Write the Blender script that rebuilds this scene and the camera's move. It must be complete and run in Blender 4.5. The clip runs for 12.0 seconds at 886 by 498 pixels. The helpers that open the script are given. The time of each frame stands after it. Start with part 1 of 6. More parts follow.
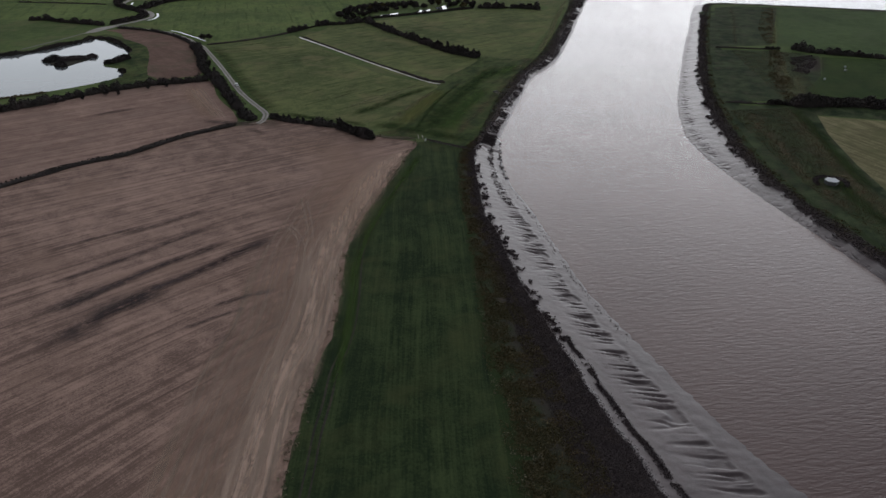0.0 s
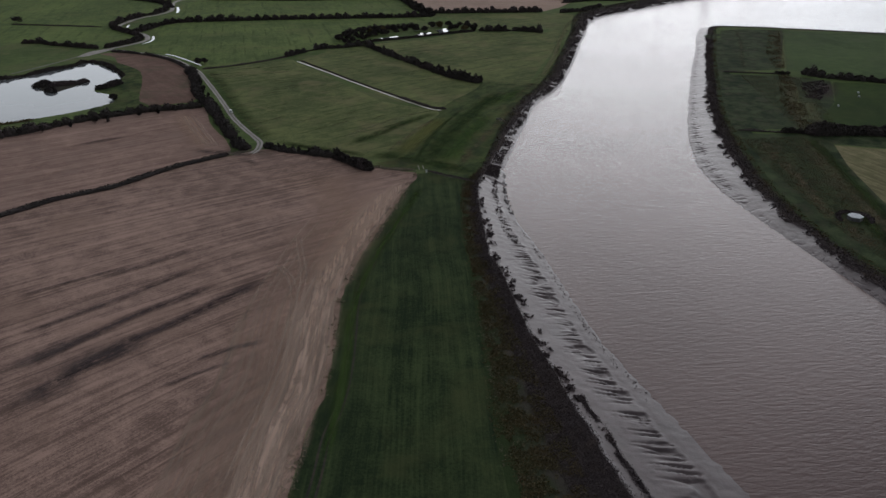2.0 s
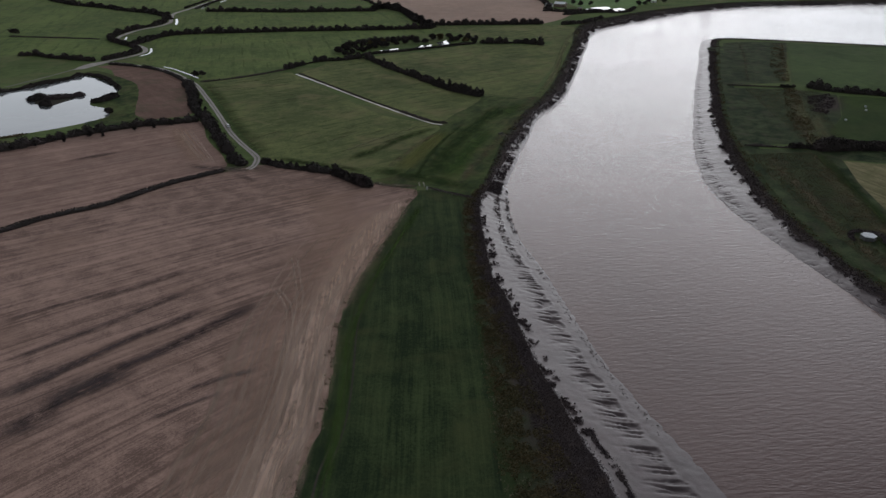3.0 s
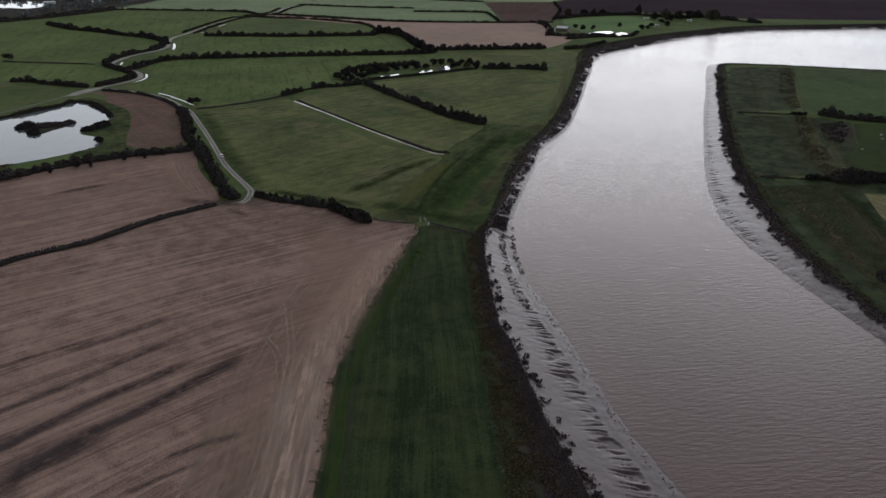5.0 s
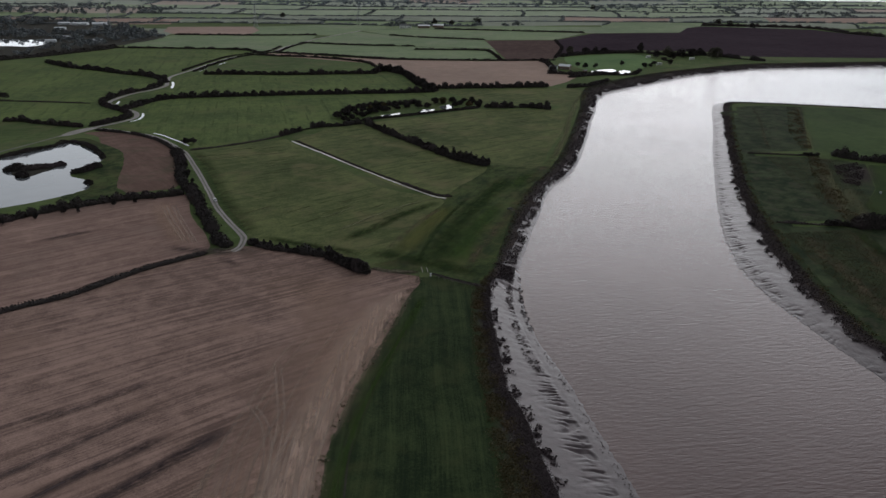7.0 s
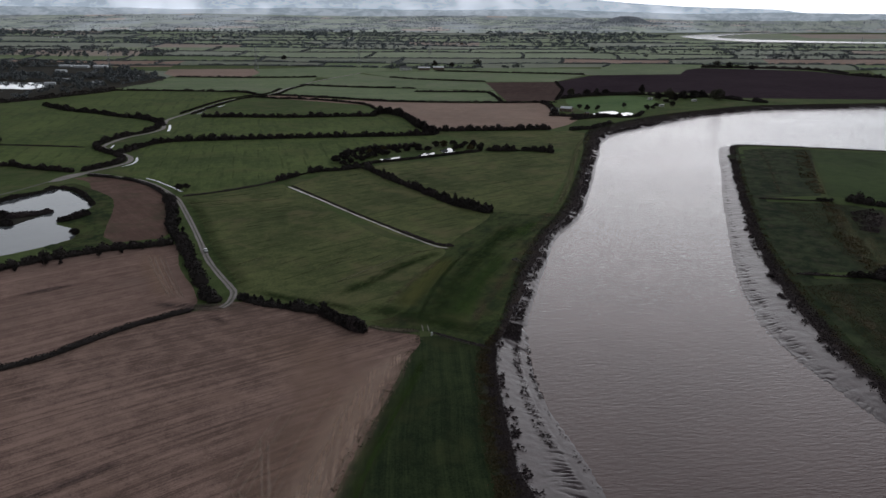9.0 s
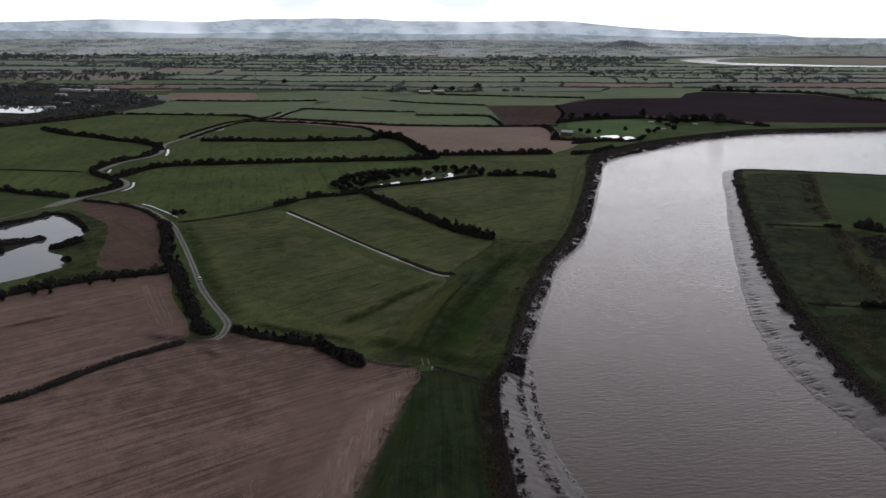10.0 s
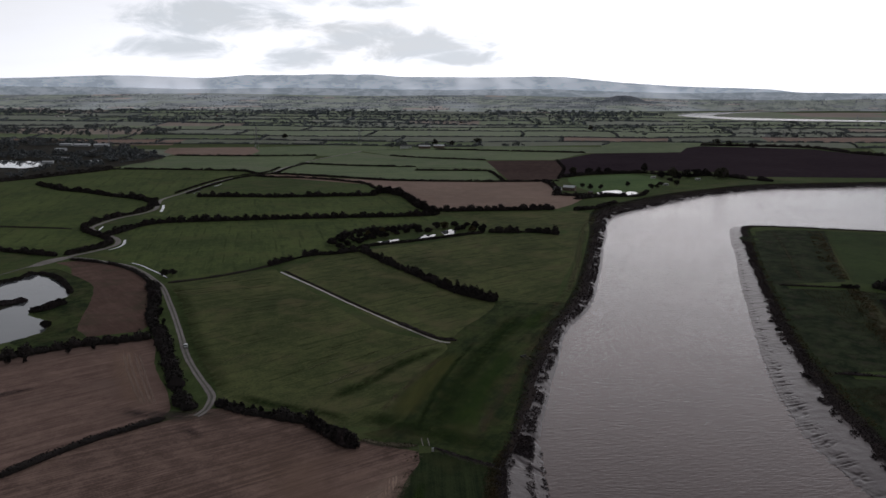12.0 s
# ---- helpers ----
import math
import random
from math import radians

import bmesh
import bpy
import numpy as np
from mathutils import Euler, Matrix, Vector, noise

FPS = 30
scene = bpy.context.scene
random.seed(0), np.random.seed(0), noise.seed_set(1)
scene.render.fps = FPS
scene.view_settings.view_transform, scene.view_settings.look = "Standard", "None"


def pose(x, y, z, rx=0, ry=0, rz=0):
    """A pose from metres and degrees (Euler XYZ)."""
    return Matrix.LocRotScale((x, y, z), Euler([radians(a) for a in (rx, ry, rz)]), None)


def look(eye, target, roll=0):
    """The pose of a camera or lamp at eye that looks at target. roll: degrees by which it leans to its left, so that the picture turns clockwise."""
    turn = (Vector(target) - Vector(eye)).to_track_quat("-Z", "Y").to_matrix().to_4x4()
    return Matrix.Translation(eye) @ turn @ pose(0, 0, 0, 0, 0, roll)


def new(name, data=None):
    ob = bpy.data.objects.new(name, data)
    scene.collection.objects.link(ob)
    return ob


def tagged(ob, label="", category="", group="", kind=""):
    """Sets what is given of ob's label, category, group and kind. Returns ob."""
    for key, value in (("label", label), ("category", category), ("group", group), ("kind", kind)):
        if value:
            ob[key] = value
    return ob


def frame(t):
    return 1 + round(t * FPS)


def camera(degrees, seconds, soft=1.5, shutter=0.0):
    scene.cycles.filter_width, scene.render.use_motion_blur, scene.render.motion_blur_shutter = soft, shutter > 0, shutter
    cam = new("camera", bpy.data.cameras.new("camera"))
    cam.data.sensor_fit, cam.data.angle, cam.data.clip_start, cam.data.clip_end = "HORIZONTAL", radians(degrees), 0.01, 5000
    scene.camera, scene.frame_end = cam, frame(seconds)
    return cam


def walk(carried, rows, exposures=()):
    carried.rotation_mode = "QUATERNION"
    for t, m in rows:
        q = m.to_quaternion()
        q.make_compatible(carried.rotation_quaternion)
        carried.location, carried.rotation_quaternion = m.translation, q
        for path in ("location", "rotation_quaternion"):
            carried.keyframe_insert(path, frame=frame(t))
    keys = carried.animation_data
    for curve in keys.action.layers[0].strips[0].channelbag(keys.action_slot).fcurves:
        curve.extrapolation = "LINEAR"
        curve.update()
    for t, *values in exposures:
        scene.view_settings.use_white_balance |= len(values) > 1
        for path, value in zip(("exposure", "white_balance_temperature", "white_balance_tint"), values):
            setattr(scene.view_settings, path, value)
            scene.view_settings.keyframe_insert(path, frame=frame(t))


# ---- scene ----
cam = camera(62.6, 12.0, 1.5)
METRES, EYE, TILT, LEAN, TURN = 117.88, 120.0, 0.0, 0.0, 0.0
ROWS = [
    (0.0, 0.0, 0.0, 0.0, 0.18, -27.62, -0.35),
    (0.5, -0.0017, 0.0415, -0.0004, 0.19, -27.36, -0.35),
    (1.0, -0.0034, 0.082, 0.0, 0.18, -27.01, -0.36),
    (1.5, -0.0051, 0.1228, -0.0004, 0.19, -26.61, -0.36),
    (2.0, -0.0068, 0.1633, -0.0005, 0.2, -26.23, -0.37),
    (2.5, -0.0091, 0.2035, -0.0011, 0.2, -25.82, -0.38),
    (3.0, -0.0112, 0.2438, -0.0011, 0.21, -25.46, -0.4),
    (5.0, -0.0195, 0.4075, -0.0022, 0.23, -23.86, -0.39),
    (5.5, -0.0216, 0.4489, -0.0033, 0.24, -23.21, -0.39),
    (6.0, -0.0241, 0.4894, -0.0033, 0.25, -22.55, -0.39),
    (6.5, -0.0261, 0.5305, -0.0036, 0.27, -21.88, -0.38),
    (7.0, -0.0281, 0.571, -0.0035, 0.28, -21.21, -0.37),
    (9.0, -0.0347, 0.7419, -0.0041, 0.27, -18.19, -0.29),
    (9.5, -0.0361, 0.785, -0.0033, 0.27, -17.33, -0.28),
    (10.0, -0.0375, 0.8285, -0.0035, 0.28, -16.45, -0.27),
    (10.5, -0.0388, 0.8718, -0.0035, 0.27, -15.57, -0.25),
    (11.0, -0.0404, 0.9134, -0.0029, 0.27, -14.58, -0.24),
    (11.5, -0.0419, 0.9564, -0.0019, 0.26, -13.46, -0.25),
    (12.0, -0.0428, 0.9989, -0.0006, 0.26, -12.36, -0.26),
]
EXPOSURES = [(0.0, -0.16, 6200, 17), (3.0, -0.21, 6200, 17.5), (7.0, -0.29, 6200, 17.5), (9.0, -0.52, 6220, 18.8), (10.5, -0.68, 6270, 20.3), (12.0, -1.02, 6350, 21.5)]
walk(cam, [(t, pose(0, 0, EYE, TILT, LEAN, TURN) @ pose(METRES * x, METRES * y, METRES * z, 90 + pitch, roll, yaw)) for t, x, y, z, yaw, pitch, roll in ROWS], EXPOSURES)

# ---- world and sun: high broken overcast, the sun veiled ahead ----
SUN_ELEV, SUN_AZ = radians(26), radians(10)   # azimuth clockwise from +y
world = bpy.data.worlds.new("overcast_sky")
scene.world = world
world.use_nodes = True
wt = world.node_tree
wt.nodes.clear()


class Nodes:
    """Small helper to write node graphs."""

    def __init__(self, tree):
        self.tree = tree

    def add(self, kind, **props):
        n = self.tree.nodes.new(kind)
        for k, v in props.items():
            if k == "operation":
                n.operation = v
            elif k == "blend":
                n.data_type, n.blend_type = "RGBA", v
            elif k == "sky":
                n.sky_type = v
            elif k == "dim":
                n.noise_dimensions = v
        return n

    def link(self, a, b):
        self.tree.links.new(a, b)

    def put(self, socket, v):
        if isinstance(v, (int, float)):
            socket.default_value = v
        elif isinstance(v, tuple):
            socket.default_value = v if len(v) == len(socket.default_value) else (*v, 1.0)
        else:
            self.link(v, socket)

    def math(self, op, a, b=0.0, c=None):
        n = self.add("ShaderNodeMath", operation=op)
        self.put(n.inputs[0], a)
        self.put(n.inputs[1], b)
        if c is not None:
            self.put(n.inputs[2], c)
        return n.outputs[0]

    def vmath(self, op, a, b=(0.0, 0.0, 0.0)):
        n = self.add("ShaderNodeVectorMath", operation=op)
        self.put(n.inputs[0], a)
        self.put(n.inputs[1], b)
        return n.outputs[0]

    def noise(self, vec, scale, detail=4.0, rough=0.55, distort=0.0):
        n = self.add("ShaderNodeTexNoise")
        self.put(n.inputs["Vector"], vec)
        self.put(n.inputs["Scale"], scale)
        self.put(n.inputs["Detail"], detail)
        self.put(n.inputs["Roughness"], rough)
        self.put(n.inputs["Distortion"], distort)
        return n.outputs["Fac"]

    def step(self, v, lo, hi):
        n = self.add("ShaderNodeMapRange")
        n.interpolation_type = "SMOOTHSTEP"
        self.put(n.inputs[0], v)
        self.put(n.inputs[1], lo)
        self.put(n.inputs[2], hi)
        return n.outputs[0]

    def mix(self, f, a, b, blend="MIX"):
        n = self.add("ShaderNodeMix", blend=blend)
        self.put(n.inputs[0], f)
        self.put(n.inputs[6], a)
        self.put(n.inputs[7], b)
        return n.outputs[2]

    def mapping(self, vec, rot=0.0, scale=(1.0, 1.0, 1.0)):
        """Turns the vector about z, then scales it."""
        n = self.add("ShaderNodeMapping")
        self.put(n.inputs["Vector"], vec)
        n.inputs["Rotation"].default_value = (0, 0, rot)
        return self.vmath("MULTIPLY", n.outputs[0], scale)

    def split(self, vec):
        n = self.add("ShaderNodeSeparateXYZ")
        self.put(n.inputs[0], vec)
        return n.outputs

    def join(self, x, y, z):
        n = self.add("ShaderNodeCombineXYZ")
        for s, v in zip(n.inputs, (x, y, z)):
            self.put(s, v)
        return n.outputs[0]


w = Nodes(wt)
gen = w.add("ShaderNodeTexCoord").outputs["Generated"]
sky = w.add("ShaderNodeTexSky", sky="NISHITA")
sky.sun_disc, sky.sun_elevation, sky.sun_rotation = False, SUN_ELEV, SUN_AZ
sky.air_density, sky.dust_density = 1.4, 3.0
dx, dy, dz = w.split(gen)
up = w.math("ADD", w.math("MAXIMUM", dz, 0.0), 0.09)
plane = w.join(w.math("DIVIDE", dx, up), w.math("DIVIDE", dy, up), 0.0)
sun_dir = (math.sin(SUN_AZ) * math.cos(SUN_ELEV), math.cos(SUN_AZ) * math.cos(SUN_ELEV), math.sin(SUN_ELEV))
near_sun = w.math("ADD", w.math("MULTIPLY", dx, sun_dir[0]), w.math("ADD", w.math("MULTIPLY", dy, sun_dir[1]), w.math("MULTIPLY", dz, sun_dir[2])))
glow = w.math("POWER", w.math("MULTIPLY_ADD", near_sun, 0.5, 0.5), 3.2)
low = w.math("DIVIDE", 1.0, w.math("MULTIPLY_ADD", w.math("MAXIMUM", dz, 0.0), 2.6, 1.0))
lum = w.math("MULTIPLY", w.math("MULTIPLY_ADD", glow, 27.5, 5.3), low)
white = w.vmath("SCALE", (0.937, 1.012, 1.002))
w.put(white.node.inputs["Scale"], lum)
# the grey clouds low ahead: direction x and z of each one's middle, half width, half height
CLOUDS = ((-0.295, 0.084, 0.115, 0.022), (-0.08, 0.060, 0.13, 0.024), (-0.345, 0.050, 0.075, 0.016), (-0.19, 0.037, 0.055, 0.018), (-0.41, 0.121, 0.045, 0.012), (0.02, 0.040, 0.06, 0.012), (-0.11, 0.108, 0.08, 0.008), (-0.36, 0.122, 0.03, 0.008), (-0.75, 0.10, 0.16, 0.03), (0.75, 0.16, 0.2, 0.03))
wisp = w.noise(w.vmath("MULTIPLY", gen, (11.0, 2.0, 30.0)), 1.0, 8.0, 0.62, 0.6)
ahead = w.math("MULTIPLY", w.math("LESS_THAN", dy, 0.0), 9.0)
heap = -4.0
for cx, cz, rx, rz in CLOUDS:
    ax = w.math("DIVIDE", w.math("SUBTRACT", dx, cx), rx)
    az = w.math("DIVIDE", w.math("SUBTRACT", dz, cz), rz)
    lobe = w.math("SUBTRACT", 1.0, w.math("ADD", w.math("MULTIPLY", ax, ax), w.math("MULTIPLY", az, az)))
    heap = w.math("MAXIMUM", heap, w.math("SUBTRACT", lobe, ahead))
dark_cloud = w.step(w.math("ADD", heap, w.math("MULTIPLY", w.math("SUBTRACT", wisp, 0.5), 5.0)), -0.5, 1.0)
greyed = w.mix(w.math("MULTIPLY", dark_cloud, 0.85), white, (11.2, 12.9, 13.0))
cover = w.step(w.noise(plane, 0.4, 6.0, 0.58, 0.3), 0.3, 0.6)
skymix = w.mix(w.math("MULTIPLY_ADD", cover, 0.08, 0.91), sky.outputs[0], greyed)
bg = w.add("ShaderNodeBackground")
w.put(bg.inputs[0], skymix)
bg.inputs[1].default_value = 0.1
wout = w.add("ShaderNodeOutputWorld")
w.link(bg.outputs[0], wout.inputs[0])

sun = new("sun", bpy.data.lights.new("sun", "SUN"))
sun.data.energy, sun.data.angle, sun.data.color = 0.5, radians(50), (1.0, 0.95, 0.88)
sun.matrix_world = look(Vector(sun_dir) * 900, (0, 0, 0))

# ---- materials ----


def material(name):
    m = bpy.data.materials.new(name)
    m.use_nodes = True
    n = Nodes(m.node_tree)
    bsdf = m.node_tree.nodes["Principled BSDF"]
    return m, n, bsdf


def bump(n, bsdf, height, strength, dist):
    b = n.add("ShaderNodeBump")
    b.inputs["Strength"].default_value = strength
    b.inputs["Distance"].default_value = dist
    n.link(height, b.inputs["Height"])
    n.link(b.outputs[0], bsdf.inputs["Normal"])


def field_material(name, dark, light, accent, angle=0.0, across=0.35, lines=0.4, blotch=0.012, rough=0.95, fleck=1.2, sheen=0.02, grit=1.3, run=0.03, marks=0.0, mottle=1.5, bend=0.0):
    """Worked land: broad blotches, drill or mowing lines at an angle, fine flecks and a second tint in patches."""
    m, n, bsdf = material(name)
    obj = n.add("ShaderNodeTexCoord").outputs["Object"]
    turned = n.mapping(obj, -radians(angle))
    wob = n.noise(obj, 0.008, 2.0)
    tx, ty, tz = n.split(turned)
    ty2 = n.math("ADD", ty, n.math("MULTIPLY", wob, 7.0))
    if bend:                                # rows that swing round as they go up the field
        rise = n.math("SUBTRACT", n.split(obj)[1], 220.0)
        ty2 = n.math("ADD", ty2, n.math("MULTIPLY", n.math("MULTIPLY", rise, rise), bend))
    streak = n.noise(n.join(n.math("MULTIPLY", tx, run), n.math("MULTIPLY", ty2, across), 0.0), 1.0, 5.0, 0.65)
    fine = n.noise(n.join(n.math("MULTIPLY", tx, 0.05), n.math("MULTIPLY", ty2, across * 4.5), 3.0), 1.0, 3.0, 0.6)
    big = n.noise(obj, blotch, 6.0, 0.6)
    speck = n.noise(obj, fleck, 5.0, 0.7)
    f = n.math("ADD", n.math("MULTIPLY", n.math("SUBTRACT", streak, 0.5), lines * 2.6), n.math("MULTIPLY", n.math("SUBTRACT", fine, 0.5), lines * 1.6))
    f = n.math("ADD", f, n.math("MULTIPLY", n.math("SUBTRACT", speck, 0.5), grit))
    f = n.math("ADD", f, n.math("MULTIPLY", n.math("SUBTRACT", big, 0.5), 1.5))
    f = n.math("ADD", f, n.math("MULTIPLY", n.math("SUBTRACT", n.noise(obj, min(0.13, fleck * 0.2), 6.0, 0.75, 0.4), 0.5), mottle))
    col = n.mix(n.step(f, -0.5, 0.6), dark, light)
    col = n.mix(n.math("MULTIPLY", n.step(n.noise(obj, blotch * 2.3, 5.0, 0.6, 0.6), 0.48, 0.72), 0.75), col, accent)
    if marks:
        gap = n.math("ABSOLUTE", n.math("SUBTRACT", n.math("FRACT", n.math("DIVIDE", ty2, marks)), 0.5))
        thin = n.math("SUBTRACT", 1.0, n.step(gap, 0.05, 0.13))
        broken = n.step(n.noise(n.join(n.math("MULTIPLY", tx, 0.045), n.math("MULTIPLY", ty, 0.13), 8.0), 1.0, 4.0), 0.46, 0.6)
        col = n.mix(n.math("MULTIPLY", n.math("MULTIPLY", thin, broken), 0.55), col, tuple(c * 0.8 for c in dark))
    n.link(col, bsdf.inputs["Base Color"])
    bsdf.inputs["Roughness"].default_value = rough
    bsdf.inputs["Specular IOR Level"].default_value = sheen
    bump(n, bsdf, n.math("ADD", speck, fine), 0.5, 0.25)
    return m, n, bsdf, obj, col


def foliage_material(name, dark, light, accent):
    m, n, bsdf = material(name)
    geo = n.add("ShaderNodeNewGeometry")
    obj = n.add("ShaderNodeTexCoord").outputs["Object"]
    rnd = n.add("ShaderNodeObjectInfo").outputs["Random"]
    c = n.mix(geo.outputs["Random Per Island"], dark, light)
    c = n.mix(n.math("MULTIPLY", n.step(n.noise(obj, 0.08, 3.0), 0.45, 0.7), 0.7), c, accent)
    c = n.mix(n.math("MULTIPLY", rnd, 0.35), c, dark)
    n.link(c, bsdf.inputs["Base Color"])
    bsdf.inputs["Roughness"].default_value = 0.85
    bsdf.inputs["Specular IOR Level"].default_value = 0.05
    return m


def plain_material(name, c1, c2, rough=0.8, scale=1.5, metal=0.0, relief=0.3):
    m, n, bsdf = material(name)
    obj = n.add("ShaderNodeTexCoord").outputs["Object"]
    f = n.noise(obj, scale, 6.0, 0.65)
    g = n.noise(obj, scale * 0.12, 3.0)
    c = n.mix(n.step(n.math("ADD", n.math("MULTIPLY", f, 0.6), n.math("MULTIPLY", g, 0.4)), 0.35, 0.65), c1, c2)
    n.link(c, bsdf.inputs["Base Color"])
    bsdf.inputs["Roughness"].default_value = rough
    bsdf.inputs["Metallic"].default_value = metal
    bump(n, bsdf, f, relief, 0.05)
    return m


GRASS = field_material("meadow", (0.046, 0.067, 0.025), (0.092, 0.124, 0.045), (0.100, 0.102, 0.050), 30, 0.3, 0.25)[0]
GRASS_MOWN = field_material("mown_grass", (0.047, 0.061, 0.025), (0.126, 0.141, 0.057), (0.136, 0.123, 0.063), 42, 0.16, 0.3, 0.014, fleck=0.9, grit=1.6, marks=9.5)[0]
GRASS_LUSH = field_material("lush_grass", (0.053, 0.076, 0.028), (0.114, 0.148, 0.050), (0.098, 0.112, 0.044), 105, 0.12, 0.3, 0.012, fleck=0.8, grit=1.5, marks=17.0)[0]
GRASS_STRIP = field_material("bank_grass", (0.013, 0.021, 0.011), (0.041, 0.057, 0.024), (0.044, 0.052, 0.022), 92, 0.35, 0.6, 0.02, grit=1.3, run=0.012)[0]
PADDOCK = field_material("paddock_grass", (0.070, 0.125, 0.049), (0.125, 0.190, 0.073), (0.105, 0.150, 0.067), 20, 0.12, 0.3, 0.012, fleck=0.6)[0]
GRASS_EAST = field_material("river_bend_grass", (0.024, 0.044, 0.013), (0.058, 0.090, 0.026), (0.049, 0.068, 0.024), 100, 0.12, 0.25, 0.012, fleck=0.8, grit=1.4, sheen=0.05)[0]
ROUGH_PASTURE = field_material("rough_pasture", (0.012, 0.020, 0.011), (0.055, 0.070, 0.035), (0.056, 0.052, 0.035), 110, 0.12, 0.2, 0.05, grit=1.9, run=0.08, mottle=2.6)[0]
# distant land: haze put into paler, greyer colours and raised sheen
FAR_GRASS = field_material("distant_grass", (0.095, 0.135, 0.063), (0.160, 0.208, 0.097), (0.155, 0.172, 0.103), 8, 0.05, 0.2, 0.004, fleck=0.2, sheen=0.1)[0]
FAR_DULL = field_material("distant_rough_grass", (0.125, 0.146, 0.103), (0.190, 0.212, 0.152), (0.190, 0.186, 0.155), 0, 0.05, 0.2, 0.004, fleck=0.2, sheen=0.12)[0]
# greyer copies of the three, with more haze in the colour
HAZY_GRASS = field_material("haze_tinted_far_grass", (0.165, 0.205, 0.125), (0.235, 0.280, 0.170), (0.225, 0.240, 0.175), 8, 0.04, 0.2, 0.003, fleck=0.15, sheen=0.15)[0]
HAZY_DULL = field_material("haze_tinted_far_rough_grass", (0.175, 0.200, 0.155), (0.245, 0.268, 0.205), (0.240, 0.240, 0.200), 0, 0.04, 0.2, 0.003, fleck=0.15, sheen=0.15)[0]
HAZY_STRAW = field_material("haze_tinted_far_stubble", (0.245, 0.195, 0.160), (0.320, 0.262, 0.218), (0.270, 0.222, 0.186), 0, 0.04, 0.2, 0.003, fleck=0.15, sheen=0.15)[0]
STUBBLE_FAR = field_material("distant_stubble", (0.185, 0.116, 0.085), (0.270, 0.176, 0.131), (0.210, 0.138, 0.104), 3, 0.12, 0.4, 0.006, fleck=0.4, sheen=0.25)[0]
STUBBLE_B = field_material("stubble_pale", (0.150, 0.097, 0.081), (0.292, 0.197, 0.163), (0.190, 0.132, 0.111), 39, 0.36, 0.7, 0.013, fleck=1.6, grit=1.6, run=0.006, marks=3.6)[0]
PLOUGH = field_material("ploughed_earth", (0.038, 0.028, 0.035), (0.062, 0.047, 0.055), (0.050, 0.038, 0.045), 5, 0.1, 0.3, 0.005, fleck=0.4, sheen=0.0)[0]
BROWN = field_material("bare_brown_earth", (0.100, 0.062, 0.051), (0.175, 0.112, 0.090), (0.075, 0.068, 0.045), 130, 0.3, 0.4, 0.02)[0]
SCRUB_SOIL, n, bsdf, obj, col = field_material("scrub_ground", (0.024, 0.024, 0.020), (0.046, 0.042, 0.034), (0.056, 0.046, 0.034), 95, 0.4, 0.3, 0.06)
MARGIN, n, bsdf, obj, col = field_material("weedy_margin", (0.034, 0.028, 0.027), (0.056, 0.045, 0.043), (0.066, 0.048, 0.036), 95, 0.4, 0.3, 0.06)
across_f = n.add("ShaderNodeAttribute")
across_f.attribute_name = "fade"
edge_f = n.math("ADD", across_f.outputs["Fac"], n.math("MULTIPLY", n.math("SUBTRACT", n.noise(obj, 0.18, 6.0, 0.65), 0.5), 0.9))
col = n.mix(n.step(edge_f, 0.05, 0.75), n.mix(n.noise(obj, 0.6, 5.0, 0.7), (0.012, 0.021, 0.010), (0.036, 0.050, 0.020)), col)
n.link(col, bsdf.inputs["Base Color"])
LIGHT_STUBBLE = field_material("ochre_stubble", (0.085, 0.080, 0.042), (0.195, 0.172, 0.098), (0.090, 0.095, 0.045), 112, 0.3, 0.8, 0.02, run=0.01, marks=5.0)[0]

STUBBLE_A = field_material("stubble_straw", (0.112, 0.072, 0.059), (0.290, 0.192, 0.157), (0.205, 0.132, 0.103), 42, 0.42, 0.78, 0.013, fleck=1.6, grit=1.6, run=0.006, marks=3.4, mottle=1.8, bend=0.00133, sheen=0.1)[0]

LEAF = foliage_material("hedge_leaves", (0.022, 0.020, 0.021), (0.072, 0.062, 0.055), (0.063, 0.046, 0.048))
# far trees and hedges: paler, bluer leaf copies with haze in the colour
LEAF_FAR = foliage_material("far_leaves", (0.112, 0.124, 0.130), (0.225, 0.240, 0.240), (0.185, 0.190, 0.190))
LEAF_HAZE = foliage_material("haze_tinted_leaves", (0.135, 0.155, 0.170), (0.235, 0.258, 0.272), (0.185, 0.205, 0.218))
TUFT = foliage_material("scrub_tufts", (0.056, 0.048, 0.025), (0.118, 0.096, 0.050), (0.140, 0.090, 0.052))
TUFT_DARK = foliage_material("dark_scrub", (0.050, 0.040, 0.043), (0.092, 0.074, 0.077), (0.080, 0.062, 0.058))
REED = foliage_material("pale_tussocks", (0.090, 0.080, 0.055), (0.200, 0.170, 0.120), (0.100, 0.090, 0.060))
BARK = plain_material("bark", (0.05, 0.04, 0.03), (0.10, 0.085, 0.07), 0.9, 6.0)
LANE = plain_material("worn_concrete_lane", (0.145, 0.126, 0.116), (0.245, 0.22, 0.205), 0.85, 0.35)
VERGE = plain_material("lane_middle_weeds", (0.055, 0.055, 0.040), (0.12, 0.112, 0.090), 0.95, 0.8)
CONCRETE = plain_material("pale_concrete", (0.34, 0.355, 0.37), (0.50, 0.52, 0.535), 0.8, 1.2)
CONCRETE_DARK = plain_material("stained_concrete", (0.05, 0.05, 0.05), (0.12, 0.12, 0.12), 0.9, 1.2)
